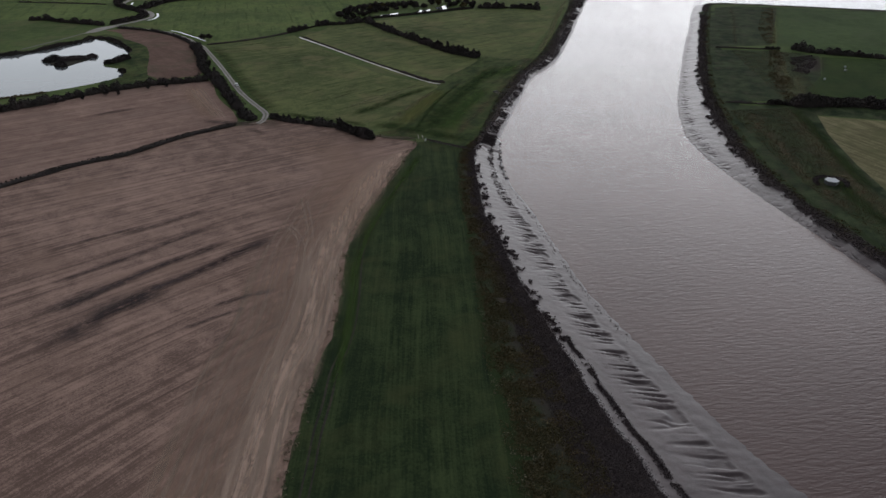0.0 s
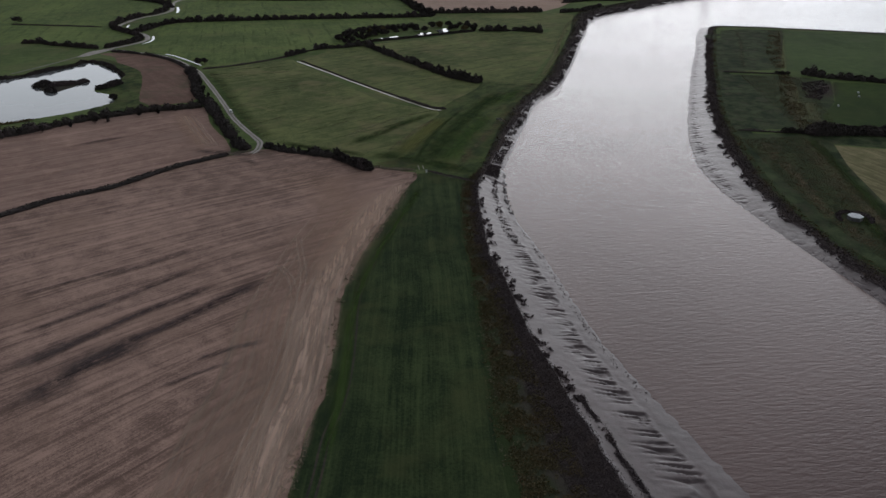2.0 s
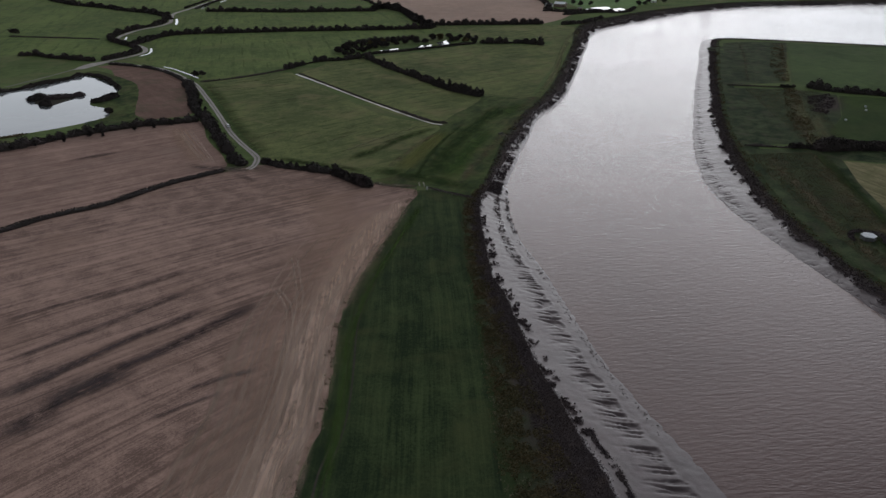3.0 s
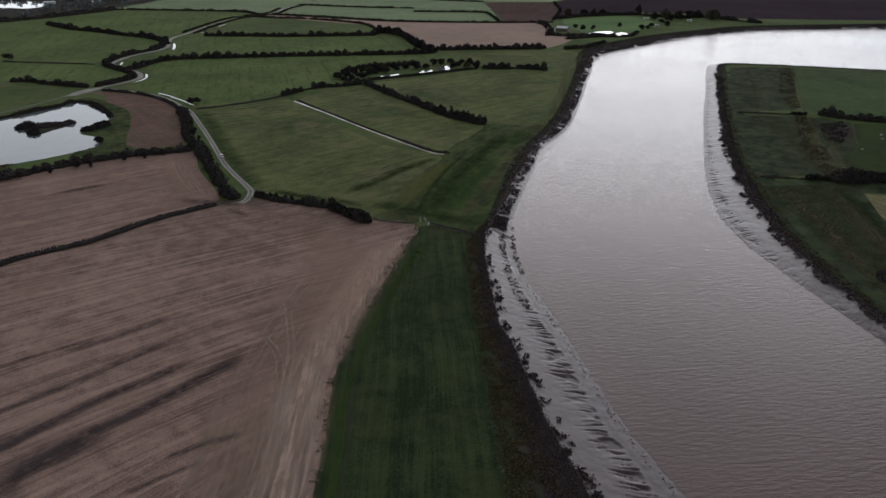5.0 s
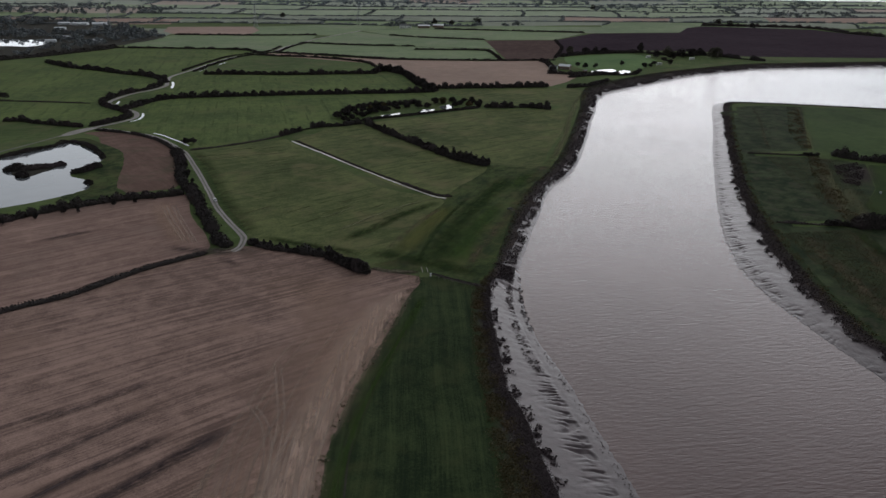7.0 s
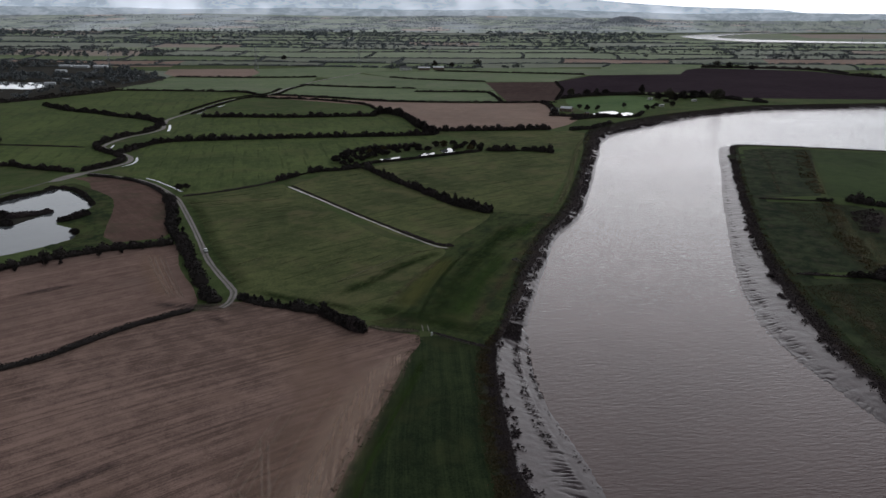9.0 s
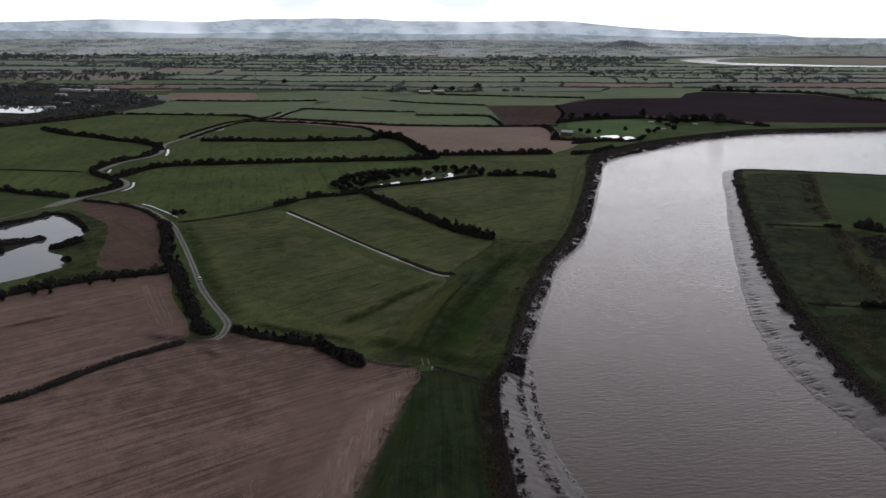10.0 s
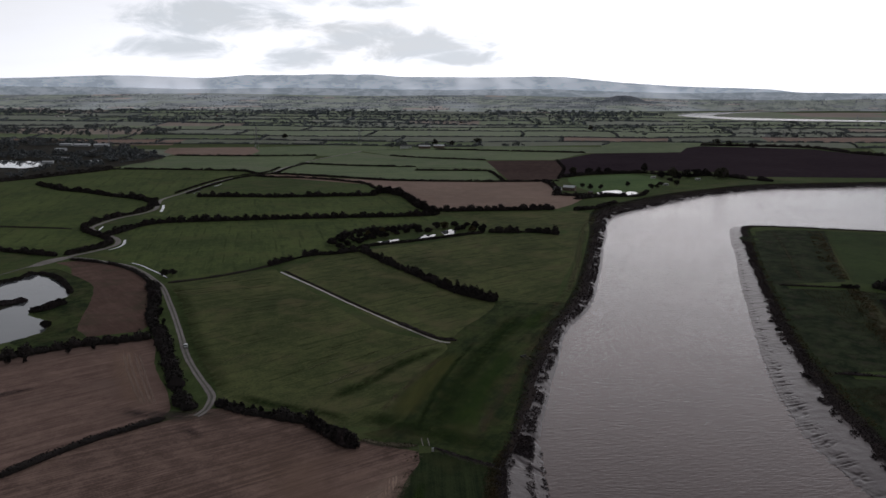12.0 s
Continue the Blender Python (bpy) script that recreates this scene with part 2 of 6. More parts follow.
WHITE = plain_material("white_paint", (0.68, 0.68, 0.67), (0.82, 0.82, 0.81), 0.6, 1.0)
SLATE = plain_material("slate_roof", (0.05, 0.052, 0.058), (0.10, 0.10, 0.11), 0.6, 1.5)
TILE_RED = plain_material("clay_roof", (0.11, 0.06, 0.045), (0.18, 0.10, 0.075), 0.85, 1.5)
BRICK = plain_material("brick_wall", (0.16, 0.11, 0.09), (0.25, 0.18, 0.145), 0.9, 1.2)
SHEET_METAL = plain_material("grey_sheet_roof", (0.46, 0.48, 0.50), (0.62, 0.64, 0.66), 0.5, 0.5)
WOOD = plain_material("weathered_timber", (0.10, 0.09, 0.075), (0.20, 0.18, 0.155), 0.9, 4.0)
STEEL = plain_material("galvanised_steel", (0.30, 0.31, 0.32), (0.42, 0.43, 0.44), 0.45, 3.0, 0.8)
RUBBER = plain_material("tyre_rubber", (0.012, 0.012, 0.012), (0.03, 0.03, 0.03), 0.9, 6.0)
GLASS = plain_material("dark_window_glass", (0.015, 0.018, 0.02), (0.03, 0.034, 0.036), 0.08, 1.0, 0.0, 0.0)
CAR_PAINT = plain_material("white_car_paint", (0.70, 0.70, 0.70), (0.80, 0.80, 0.80), 0.3, 0.8, 0.0, 0.02)


def water_material(name, c1, c2, ripple, dist, scale, rough=0.12, angle=0.0, gloss=0.5):
    m, n, bsdf = material(name)
    obj = n.add("ShaderNodeTexCoord").outputs["Object"]
    col = n.mix(n.step(n.noise(obj, 0.012, 4.0), 0.35, 0.65), c1, c2)
    n.link(col, bsdf.inputs["Base Color"])
    bsdf.inputs["Roughness"].default_value = rough
    bsdf.inputs["IOR"].default_value = 1.33
    bsdf.inputs["Specular IOR Level"].default_value = gloss
    if ripple:
        wind = n.mapping(obj, -radians(angle), (0.3, 1.0, 1.0))
        a = n.noise(wind, scale, 2.0, 0.5, 0.35)
        b = n.noise(n.mapping(obj, -radians(angle + 28), (0.5, 1.0, 1.0)), scale * 2.6, 3.0, 0.6, 0.4)
        patch = n.step(n.noise(obj, 0.007, 4.0), 0.3, 0.7)
        crest = n.math("ABSOLUTE", n.math("SUBTRACT", n.noise(n.mapping(obj, -radians(angle - 10), (0.22, 1.0, 1.0)), scale * 1.3, 2.0, 0.5, 0.3), 0.5))
        h = n.math("ADD", n.math("ADD", a, n.math("MULTIPLY", b, 0.35)), n.math("MULTIPLY", crest, -0.9))
        h = n.math("MULTIPLY", h, n.math("MULTIPLY_ADD", patch, 0.35, 0.75))
        bump(n, bsdf, h, ripple, dist)
    return m


RIVER = water_material("silty_river_water", (0.082, 0.050, 0.046), (0.100, 0.062, 0.057), 0.27, 0.6, 0.8, 0.09, 8, 0.36)
STILL = water_material("still_pond_water", (0.085, 0.092, 0.098), (0.120, 0.126, 0.130), 0.03, 0.05, 1.0, 0.03)
DITCH_WET = water_material("shallow_reedy_ditch", (0.22, 0.206, 0.168), (0.33, 0.31, 0.26), 0.3, 0.1, 1.5, 0.3)
FARWATER = water_material("distant_river_water", (0.20, 0.18, 0.17), (0.24, 0.22, 0.21), 0.1, 0.3, 0.1, 0.2)

MUD, n, bsdf = material("wet_silt")
obj = n.add("ShaderNodeTexCoord").outputs["Object"]
mn = n.noise(obj, 0.25, 6.0, 0.6)
mb = n.noise(obj, 0.03, 4.0)
col = n.mix(n.step(n.math("ADD", n.math("MULTIPLY", mn, 0.6), n.math("MULTIPLY", mb, 0.5)), 0.35, 0.75), (0.036, 0.022, 0.024), (0.062, 0.041, 0.043))
n.link(col, bsdf.inputs["Base Color"])
n.link(n.math("MULTIPLY_ADD", mn, 0.32, 0.24), bsdf.inputs["Roughness"])
bsdf.inputs["Specular IOR Level"].default_value = 0.4
bump(n, bsdf, n.math("ADD", n.noise(obj, 1.6, 5.0, 0.65), n.noise(obj, 0.35, 3.0)), 0.3, 0.12)


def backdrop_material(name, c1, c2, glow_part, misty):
    """Far land through miles of air: a plain backdrop glowing with painted-in scattered light."""
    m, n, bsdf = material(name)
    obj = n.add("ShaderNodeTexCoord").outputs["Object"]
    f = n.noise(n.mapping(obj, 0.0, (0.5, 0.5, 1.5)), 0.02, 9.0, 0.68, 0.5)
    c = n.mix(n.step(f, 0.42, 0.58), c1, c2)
    # broad pale patches of haze painted over the ridge colours
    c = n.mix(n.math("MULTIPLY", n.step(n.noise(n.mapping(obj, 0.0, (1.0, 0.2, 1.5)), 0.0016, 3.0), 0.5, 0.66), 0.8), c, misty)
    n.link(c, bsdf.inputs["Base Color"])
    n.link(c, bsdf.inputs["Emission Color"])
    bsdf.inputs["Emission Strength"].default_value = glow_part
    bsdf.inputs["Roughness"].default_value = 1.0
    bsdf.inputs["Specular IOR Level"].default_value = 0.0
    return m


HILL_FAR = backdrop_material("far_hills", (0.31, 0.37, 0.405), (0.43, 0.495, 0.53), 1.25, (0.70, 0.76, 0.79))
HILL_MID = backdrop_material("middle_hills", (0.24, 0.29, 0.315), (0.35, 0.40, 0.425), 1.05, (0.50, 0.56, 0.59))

# ---- mesh helpers ----


def mesh_object(name, verts, faces, mat, smooth=False):
    me = bpy.data.meshes.new(name)
    me.from_pydata([tuple(v) for v in verts], [], [tuple(f) for f in faces])
    if smooth:
        me.shade_smooth()
    me.materials.append(mat)
    return new(name, me)


def part(name, bm, mat, parent=None, label=""):
    me = bpy.data.meshes.new(name)
    bm.to_mesh(me)
    bm.free()
    me.materials.append(mat)
    ob = new(name, me)
    if parent is not None:
        ob.parent = parent
    return tagged(ob, label)


def curve(pts, step):
    """A smooth line through the points, resampled about every step metres (x, y rows)."""
    p = np.array(pts, float)
    p = np.vstack([2 * p[0] - p[1], p, 2 * p[-1] - p[-2]])
    out = []
    for i in range(1, len(p) - 2):
        a, b, c, d = p[i - 1], p[i], p[i + 1], p[i + 2]
        k = max(1, int(round(np.linalg.norm(c - b) / step)))
        for j in range(k):
            t = j / k
            out.append(0.5 * (2 * b + (c - a) * t + (2 * a - 5 * b + 4 * c - d) * t * t + (3 * b - a - 3 * c + d) * t ** 3))
    out.append(p[-2])
    return np.array(out)


def normals(line):
    t = np.gradient(line, axis=0)
    t /= np.linalg.norm(t, axis=1)[:, None] + 1e-9
    return np.stack([t[:, 1], -t[:, 0]], 1)   # to the right of the way


def nearest(line, other):
    d = np.linalg.norm(line[:, None, :] - other[None, :, :], axis=2)
    return d.min(1)


def inside(pts, poly):
    x, y = pts[:, 0], pts[:, 1]
    r = np.zeros(len(pts), bool)
    q = np.roll(poly, 1, 0)
    for (x1, y1), (x2, y2) in zip(poly, q):
        if y1 != y2:
            r ^= ((y1 > y) != (y2 > y)) & (x < (x2 - x1) * (y - y1) / (y2 - y1) + x1)
    return r


LATTICE = np.random.RandomState(7).rand(256, 256)


def vnoise(x, y):
    """Smooth value noise in 0..1 for arrays."""
    x, y = np.asarray(x, float), np.asarray(y, float)
    xi, yi = np.floor(x).astype(int), np.floor(y).astype(int)
    fx, fy = x - xi, y - yi
    fx, fy = fx * fx * (3 - 2 * fx), fy * fy * (3 - 2 * fy)
    g = lambda i, j: LATTICE[(xi + i) % 256, (yi + j) % 256]
    return (g(0, 0) * (1 - fx) + g(1, 0) * fx) * (1 - fy) + (g(0, 1) * (1 - fx) + g(1, 1) * fx) * fy


def fnoise(x, y, octaves=4):
    s, a, tot = 0.0, 1.0, 0.0
    for k in range(octaves):
        s = s + a * vnoise(np.asarray(x) * 2 ** k + 17 * k, np.asarray(y) * 2 ** k + 9 * k)
        tot += a
        a *= 0.5
    return s / tot


def sheet(name, outline, mat, z, label, jitter=0.0, step=4.0, category="field", closed_smooth=True):
    """A flat piece of land with its own outline, a little uneven at the edge."""
    p = list(outline)
    line = curve(p + [p[0]], step)[:-1] if closed_smooth else np.array(p, float)
    if jitter:
        line = line + jitter * (np.stack([fnoise(line[:, 0] * 0.3, line[:, 1] * 0.3), fnoise(line[:, 0] * 0.3 + 50, line[:, 1] * 0.3)], 1) - 0.5) * 2
    bm = bmesh.new()
    vs = [bm.verts.new((x, y, z)) for x, y in line]
    f = bm.faces.new(vs)
    f.normal_update()
    if f.normal.z < 0:
        f.normal_flip()
    bmesh.ops.triangulate(bm, faces=[f])
    return tagged(part(name, bm, mat), label, category, kind="structure")


def cards(centres, sizes, rng, flat=0.0):
    """Loose leaf sprays: one small bent quad a centre, turned at random."""
    k = len(centres)
    a = rng.normal(size=(k, 3))
    a[:, 2] *= 1 - flat
    a /= np.linalg.norm(a, axis=1)[:, None] + 1e-9
    b = np.cross(a, rng.normal(size=(k, 3)))
    b /= np.linalg.norm(b, axis=1)[:, None] + 1e-9
    s = np.asarray(sizes).reshape(-1, 1)
    u, v = a * s, b * s * rng.uniform(0.5, 0.9, (k, 1))
    c = np.asarray(centres)
    verts = np.stack([c - u, c - v * 0.8 + u * 0.1, c + u, c + v], 1).reshape(-1, 3)
    faces = np.arange(4 * k).reshape(-1, 4)
    return verts, faces


def join_meshes(pieces):
    vs, fs, base = [], [], 0
    for v, f in pieces:
        vs.append(v)
        fs.extend((np.asarray(f) + base).tolist())
        base += len(v)
    return np.vstack(vs), fs


def hedge(pts, width, height, label, mat=None, density=14, leaf=0.45, step=1.2, gaps=0.0, seed=1, name="hedge", lumps=0.5, group="", bushes=0.0):
    """A hedge along a line: an uneven dense body with leaf sprays breaking its outline."""
    rng = np.random.RandomState(seed)
    line = curve(pts, step)
    nrm = normals(line)
    s = np.arange(len(line)) * step
    hh = height * np.clip(1 + 3.2 * lumps * (fnoise(s / 6.0 + seed * 13, np.full(len(s), seed * 3.1), 4) - 0.5), 0.35, 2.2)
    ww = width * (0.7 + 0.6 * fnoise(s / 5.0 + seed * 5, np.full(len(s), seed * 7.7), 3))
    if bushes:                              # grown out into a row of round bushes of uneven height
        q = s / bushes + 0.9 * fnoise(s / (bushes * 2.5), np.full(len(s), seed * 9.1), 2)
        swell = np.abs(np.sin(math.pi * q)) ** 0.45 * (0.5 + 0.9 * LATTICE[np.floor(q).astype(int) % 256, seed % 256])
        hh, ww = hh * (0.35 + 0.85 * swell), ww * (0.6 + 0.5 * swell)
    if gaps:
        g = fnoise(s / 14.0 + seed * 31, np.full(len(s), seed * 1.7), 2)
        hh = np.where(g < gaps, hh * 0.18, hh)
        ww = np.where(g < gaps, ww * 0.5, ww)
    taper = np.clip((np.minimum(s, s[-1] - s) + 0.3) / min(3.0, 0.4 * s[-1] + 0.3), 0.0, 1.0) ** 0.5
    hh, ww = hh * (0.1 + 0.9 * taper), ww * (0.1 + 0.9 * taper)
    ring = [(-0.5, 0.0), (-0.52, 0.45), (-0.33, 0.85), (0.0, 0.97), (0.33, 0.85), (0.52, 0.45), (0.5, 0.0)]
    V = []
    for a, b in ring:
        wob = 0.8 + 0.4 * fnoise(s / 1.7 + a * 40, np.full(len(s), b * 30 + seed), 2)
        V.append(np.column_stack([line + nrm * (a * ww * wob * 0.85)[:, None], np.full(len(s), -0.1) + b * hh * wob * 0.88]))
    V = np.stack(V, 1)
    k, r = V.shape[:2]
    F = [(i * r + j, (i + 1) * r + j, (i + 1) * r + j + 1, i * r + j + 1) for i in range(k - 1) for j in range(r - 1)]
    num = int(density * (k - 1) * step)
    i = rng.randint(0, k, num)
    th = rng.uniform(0, math.pi, num)
    rad = rng.uniform(0.78, 1.12, num)
    off = np.cos(th) * 0.5 * rad * ww[i]
    C = np.column_stack([line[i] + nrm[i] * off[:, None] + rng.normal(0, step * 0.4, (num, 2)) * 0.5, np.sin(th) ** 0.7 * rad * hh[i] * 0.98 + 0.05])
    cv = cards(C, rng.uniform(0.6, 1.3, num) * leaf, rng)
    V2, F2 = join_meshes([(V.reshape(-1, 3), F), cv])
    ob = mesh_object(name, V2, F2, mat or LEAF)
    return tagged(ob, label, "hedge", group)


def tree(x, y, h, r, label="round dark-leaved field tree", mat=None, seed=1, leaf=0.6, n_leaf=420, name="tree", z=0.0, group="", low=False):
    """A tree: tapered trunk with limbs under a crown of many leaf sprays in uneven boughs."""
    rng = np.random.RandomState(seed)
    base = new(name)
    base.location = (x, y, z)
    bm = bmesh.new()

    def limb(a, b, r0, r1):
        d = Vector(b) - Vector(a)
        m = Matrix.Translation((Vector(a) + Vector(b)) / 2) @ d.to_track_quat("Z", "Y").to_matrix().to_4x4()
        bmesh.ops.create_cone(bm, cap_ends=True, segments=6, radius1=r0, radius2=r1, depth=d.length, matrix=m)

    limb((0, 0, -0.2), (0, 0, h * 0.45), h * 0.03 + 0.06, h * 0.018 + 0.03)
    centres = []
    for q in range(7):
        a = q * 2.4 + rng.uniform(-0.4, 0.4)
        e = (math.cos(a) * r * rng.uniform(0.3, 0.65), math.sin(a) * r * rng.uniform(0.3, 0.65), h * (rng.uniform(0.2, 0.75) if low else rng.uniform(0.42, 0.82)))
        limb((0, 0, h * (0.15 if low else rng.uniform(0.25, 0.42))), e, h * 0.013 + 0.02, 0.02)
        centres.append(e)
    centres.append((0, 0, h * 0.85))
    part("trunk", bm, BARK, base)
    cs = np.array(centres)
    i = rng.randint(0, len(cs), n_leaf)
    d = rng.normal(size=(n_leaf, 3))
    d /= np.linalg.norm(d, axis=1)[:, None]
    C = cs[i] + d * (rng.uniform(0.45, 1.0, n_leaf) ** 0.5)[:, None] * np.array([r * 0.48, r * 0.48, h * 0.2])
    v, f = cards(C, rng.uniform(0.6, 1.4, n_leaf) * leaf, rng)
    crown = mesh_object("crown", v, f, mat or LEAF)
    crown.parent = base
    return tagged(base, label, "tree", group)


def box_bm(bm, cx, cy, cz, sx, sy, sz, rot=0.0, bevel=0.0):
    m = Matrix.Translation((cx, cy, cz)) @ Matrix.Rotation(rot, 4, "Z") @ Matrix.Diagonal((sx, sy, sz, 1))
    r = bmesh.ops.create_cube(bm, size=1.0, matrix=m)
    if bevel:
        es = {e for v in r["verts"] for e in v.link_edges}
        bmesh.ops.bevel(bm, geom=list(es), offset=bevel, segments=1, affect="EDGES")
    return r


# ---- river banks ----
WATER_Z = -2.5
LEFT_EDGE = [(110, -60), (90, 0), (68, 60), (56, 92), (48.2, 114.8), (44.4, 127.9), (38.4, 149.3), (33.5, 171.9), (28.5, 193.1), (24.7, 210.8), (22.1, 226.8), (19.4, 247.1), (15.8, 262.4), (14.4, 290), (13.9, 318.8), (16, 338), (22, 361), (29.5, 386), (37, 415), (44, 441), (53, 477), (64, 504), (76, 532), (89.5, 580), (103, 640), (117, 697), (128, 736), (143, 796), (165, 846), (208, 894), (256, 940), (304, 985), (350, 1014), (400, 1042), (476, 1058), (570, 1074), (800, 1105), (1250, 1140)]
LEFT_WATER = [(150, -60), (126, 20), (98, 80), (79.5, 117.0), (73.9, 128.5), (67.4, 143.2), (58.6, 168.2), (51.5, 188.5), (45.3, 208.9), (41.0, 233.0), (36.0, 261.7), (32.1, 281.2), (28.6, 296.6), (26.7, 320.6), (28.0, 344), (29.5, 360), (34, 382), (40.5, 409), (48, 440), (57.5, 477), (70, 503), (81, 529), (93.5, 573), (107, 625), (121, 685), (132, 727), (148, 793), (171, 838), (213, 882), (258, 930), (305, 975), (348, 1001), (394, 1027), (472, 1047), (567, 1062), (800, 1096), (1250, 1130)]
LEFT_INNER = [(60, -60), (40, 0), (24, 60), (15.1, 114.0), (13.7, 139.8), (11.5, 168.2), (10.1, 206.0), (8.1, 248.4), (6.6, 290), (8.0, 328.7), (15.8, 349.1), (22.9, 381.8), (31.8, 426.3), (45.8, 474.8), (60.4, 510.9), (74, 552.5), (87, 600.9), (104, 670.8), (120, 742), (132, 807), (151, 866), (193, 917), (249, 973), (322, 1025), (393, 1069), (480, 1089), (577, 1105), (800, 1136), (1250, 1170)]
RIGHT_EDGE = [(250, -60), (215, 20), (185, 100), (166, 160), (157, 200), (151.7, 218.4), (149.0, 230), (147.0, 244.3), (145.2, 259.2), (143.2, 275.6), (141.2, 297.0), (141.2, 314.0), (141.6, 336.7), (143.0, 353.4), (146.4, 381.3), (152.0, 413.3), (159.2, 443.8), (167.8, 478.4), (185.4, 535.7), (222.8, 655.2), (248, 730), (260, 762), (270, 771), (285, 772), (310, 768), (345, 759), (383, 749), (500, 722), (800, 690), (1250, 660)]
RIGHT_WATER = [(235, -60), (200, 20), (170, 100), (155, 160), (151, 200), (148.4, 215.2), (145.0, 231.5), (142.0, 246.8), (138.3, 263.4), (133.6, 285.9), (129.3, 308.4), (125.9, 330.1), (125.6, 354.5), (128.2, 377.4), (134.9, 408.4), (146.9, 450.7), (165.5, 509.5), (189.4, 583.4), (213.5, 652.8), (240, 735), (256, 772), (268, 780), (287, 780), (313, 776), (348, 767), (387, 757), (502, 730), (800, 698), (1250, 668)]
RIGHT_INNER = [(265, -60), (230, 20), (198, 100), (178, 160), (166, 200), (158.9, 232.1), (155.9, 249.7), (152.2, 265.1), (149.7, 277.5), (148.8, 299.2), (149.6, 323.8), (153.7, 361.0), (160.0, 400.7), (170.6, 455.4), (193.4, 533.7), (218.4, 615.8), (252, 715), (264, 752), (274, 763), (285, 764), (308, 760), (343, 751), (380, 741), (498, 714), (798, 682), (1250, 652)]


def bank(edge, water, inner, side, label, seed, rill_lo, rill_hi, steep, fine, detail_to, gap=2.1, cut=0.17):
    """A bank as one strip: scrub margin, lip, then silt with rills running down into the water. Returns its inland line."""
    line = curve(edge, fine)
    keep = (np.arange(len(line)) % 3 == 0) | ((line[:, 1] > 95) & (line[:, 1] < detail_to))
    nrm = (normals(line) * side)[keep]
    s = np.concatenate([[0.0], np.cumsum(np.linalg.norm(np.diff(line, axis=0), axis=1))])[keep]
    line = line[keep]                       # towards the water
    wl, il = curve(water, 2.0), curve(inner, 2.0)
    k = np.ones(15) / 15
    pad = lambda a: np.convolve(np.pad(a, 7, mode="edge"), k, "valid")
    wm, ws = 1.06 * pad(np.maximum(nearest(line, wl), 1.2)), pad(np.maximum(nearest(line, il), 2.0))
    # the lip wanders
    calm = np.clip((line[:, 1] - 325) / 25, 0, 1) if side > 0 else np.full(len(line), 0.45)
    lip = (fnoise(s / 9.0, np.full(len(s), seed * 2.0), 4) - 0.5) * np.minimum(1.3 + 5.2 * calm, ws * 0.6)
    cols, frac = [], []
    inland = line - nrm * ws[:, None]
    for f in np.linspace(0, 1, 5):                   # margin, flat, easing down to the lip
        d = -ws + (ws + lip) * f
        z = 0.06 + 0.22 * (fnoise(line[:, 0] * 0.3 + f * 9, line[:, 1] * 0.3, 3) - 0.5) * (0 < f) - 0.12 * f
        cols.append(np.column_stack([line + nrm * d[:, None], z]))
    margin = np.stack(cols, 1)
    ragged = (line[:, 1] > 335) & (side > 0)      # the upstream shore is broken ground
    cols = []
    grid = np.concatenate([np.linspace(0, 1.0, 44), np.linspace(1.03, 1.5, 8)])
    for f in grid:
        wid = wm - lip
        d = lip + wid * f
        x, y = (line + nrm * d[:, None]).T
        fall = 0.12 + 0.45 * min(1.0, f / 0.05)
        z = -fall - (abs(WATER_Z) - 0.55) * (f ** steep)
        end_f = rill_hi + 0.1 * (fnoise(s / 3.0, np.full(len(s), seed * 8.0), 2) - 0.5)
        zone = np.clip((f - rill_lo) / 0.35, 0, 1) ** 1.4 * np.clip((end_f - f) / 0.03, 0, 1)
        grow = np.clip((f - rill_lo) / max(0.05, rill_hi - rill_lo), 0, 1)
        skew = s + 0.25 * d + 2.2 * fnoise(s / 7.0, np.full(len(s), f * 3.0 + seed), 3)
        r1 = np.abs(2 * vnoise(skew / gap + seed * 9, np.full(len(s), f * 0.7)) - 1)
        r2 = np.abs(2 * vnoise(skew / 0.9 + seed * 4, np.full(len(s), f * 1.1 + 5)) - 1)
        gully = np.clip(1 - r1 / (0.05 + cut * grow), 0, 1) + 0.5 * grow * np.clip(1 - r2 / 0.25, 0, 1)
        amp = 0.3 + 1.1 * fnoise(s / 22.0, np.full(len(s), seed * 5.0), 2)
        if side > 0:
            amp = amp * np.clip((310 - line[:, 1]) / 70, 0.3, 1.0)
        else:
            amp = amp * 0.75
        z = z - zone * amp * 1.15 * np.clip(gully, 0, 1.1) * np.clip(wm / 18, 0.4, 1.0)
        z = z - 0.22 * np.clip((f - end_f) / 0.02, 0, 1) * np.clip((rill_hi + 0.1 - f) / 0.2, 0, 1) * (f < 0.95)
        z = z - np.where(ragged, 1.0, 0.0) * min(1.0, f / 0.4) * 1.5 * np.clip(fnoise(s / 2.6 + 3 * f, np.full(len(s), f * 1.6 + 40), 3) - 0.52, 0, 1)
        z = z + 0.18 * (fnoise(x * 0.5, y * 0.5, 4) - 0.5) + 0.34 * (fnoise(x * 0.09, y * 0.09, 3) - 0.5) * np.where(ragged, 1.0, max(0.0, 1.0 - f))
        if f < 0.92:
            z = np.where(ragged, z, np.maximum(z, WATER_Z + 0.12))
        if f > 1.0:
            z = np.minimum(z, WATER_Z - (f - 1.0) * np.where(ragged, 1.5, 4.0) + np.where(ragged, 1.5, 0.08) * (fnoise(x * 0.3, y * 0.3, 3) - 0.45))
        cols.append(np.column_stack([line + nrm * d[:, None], z]))
    silt = np.stack(cols, 1)
    out = []
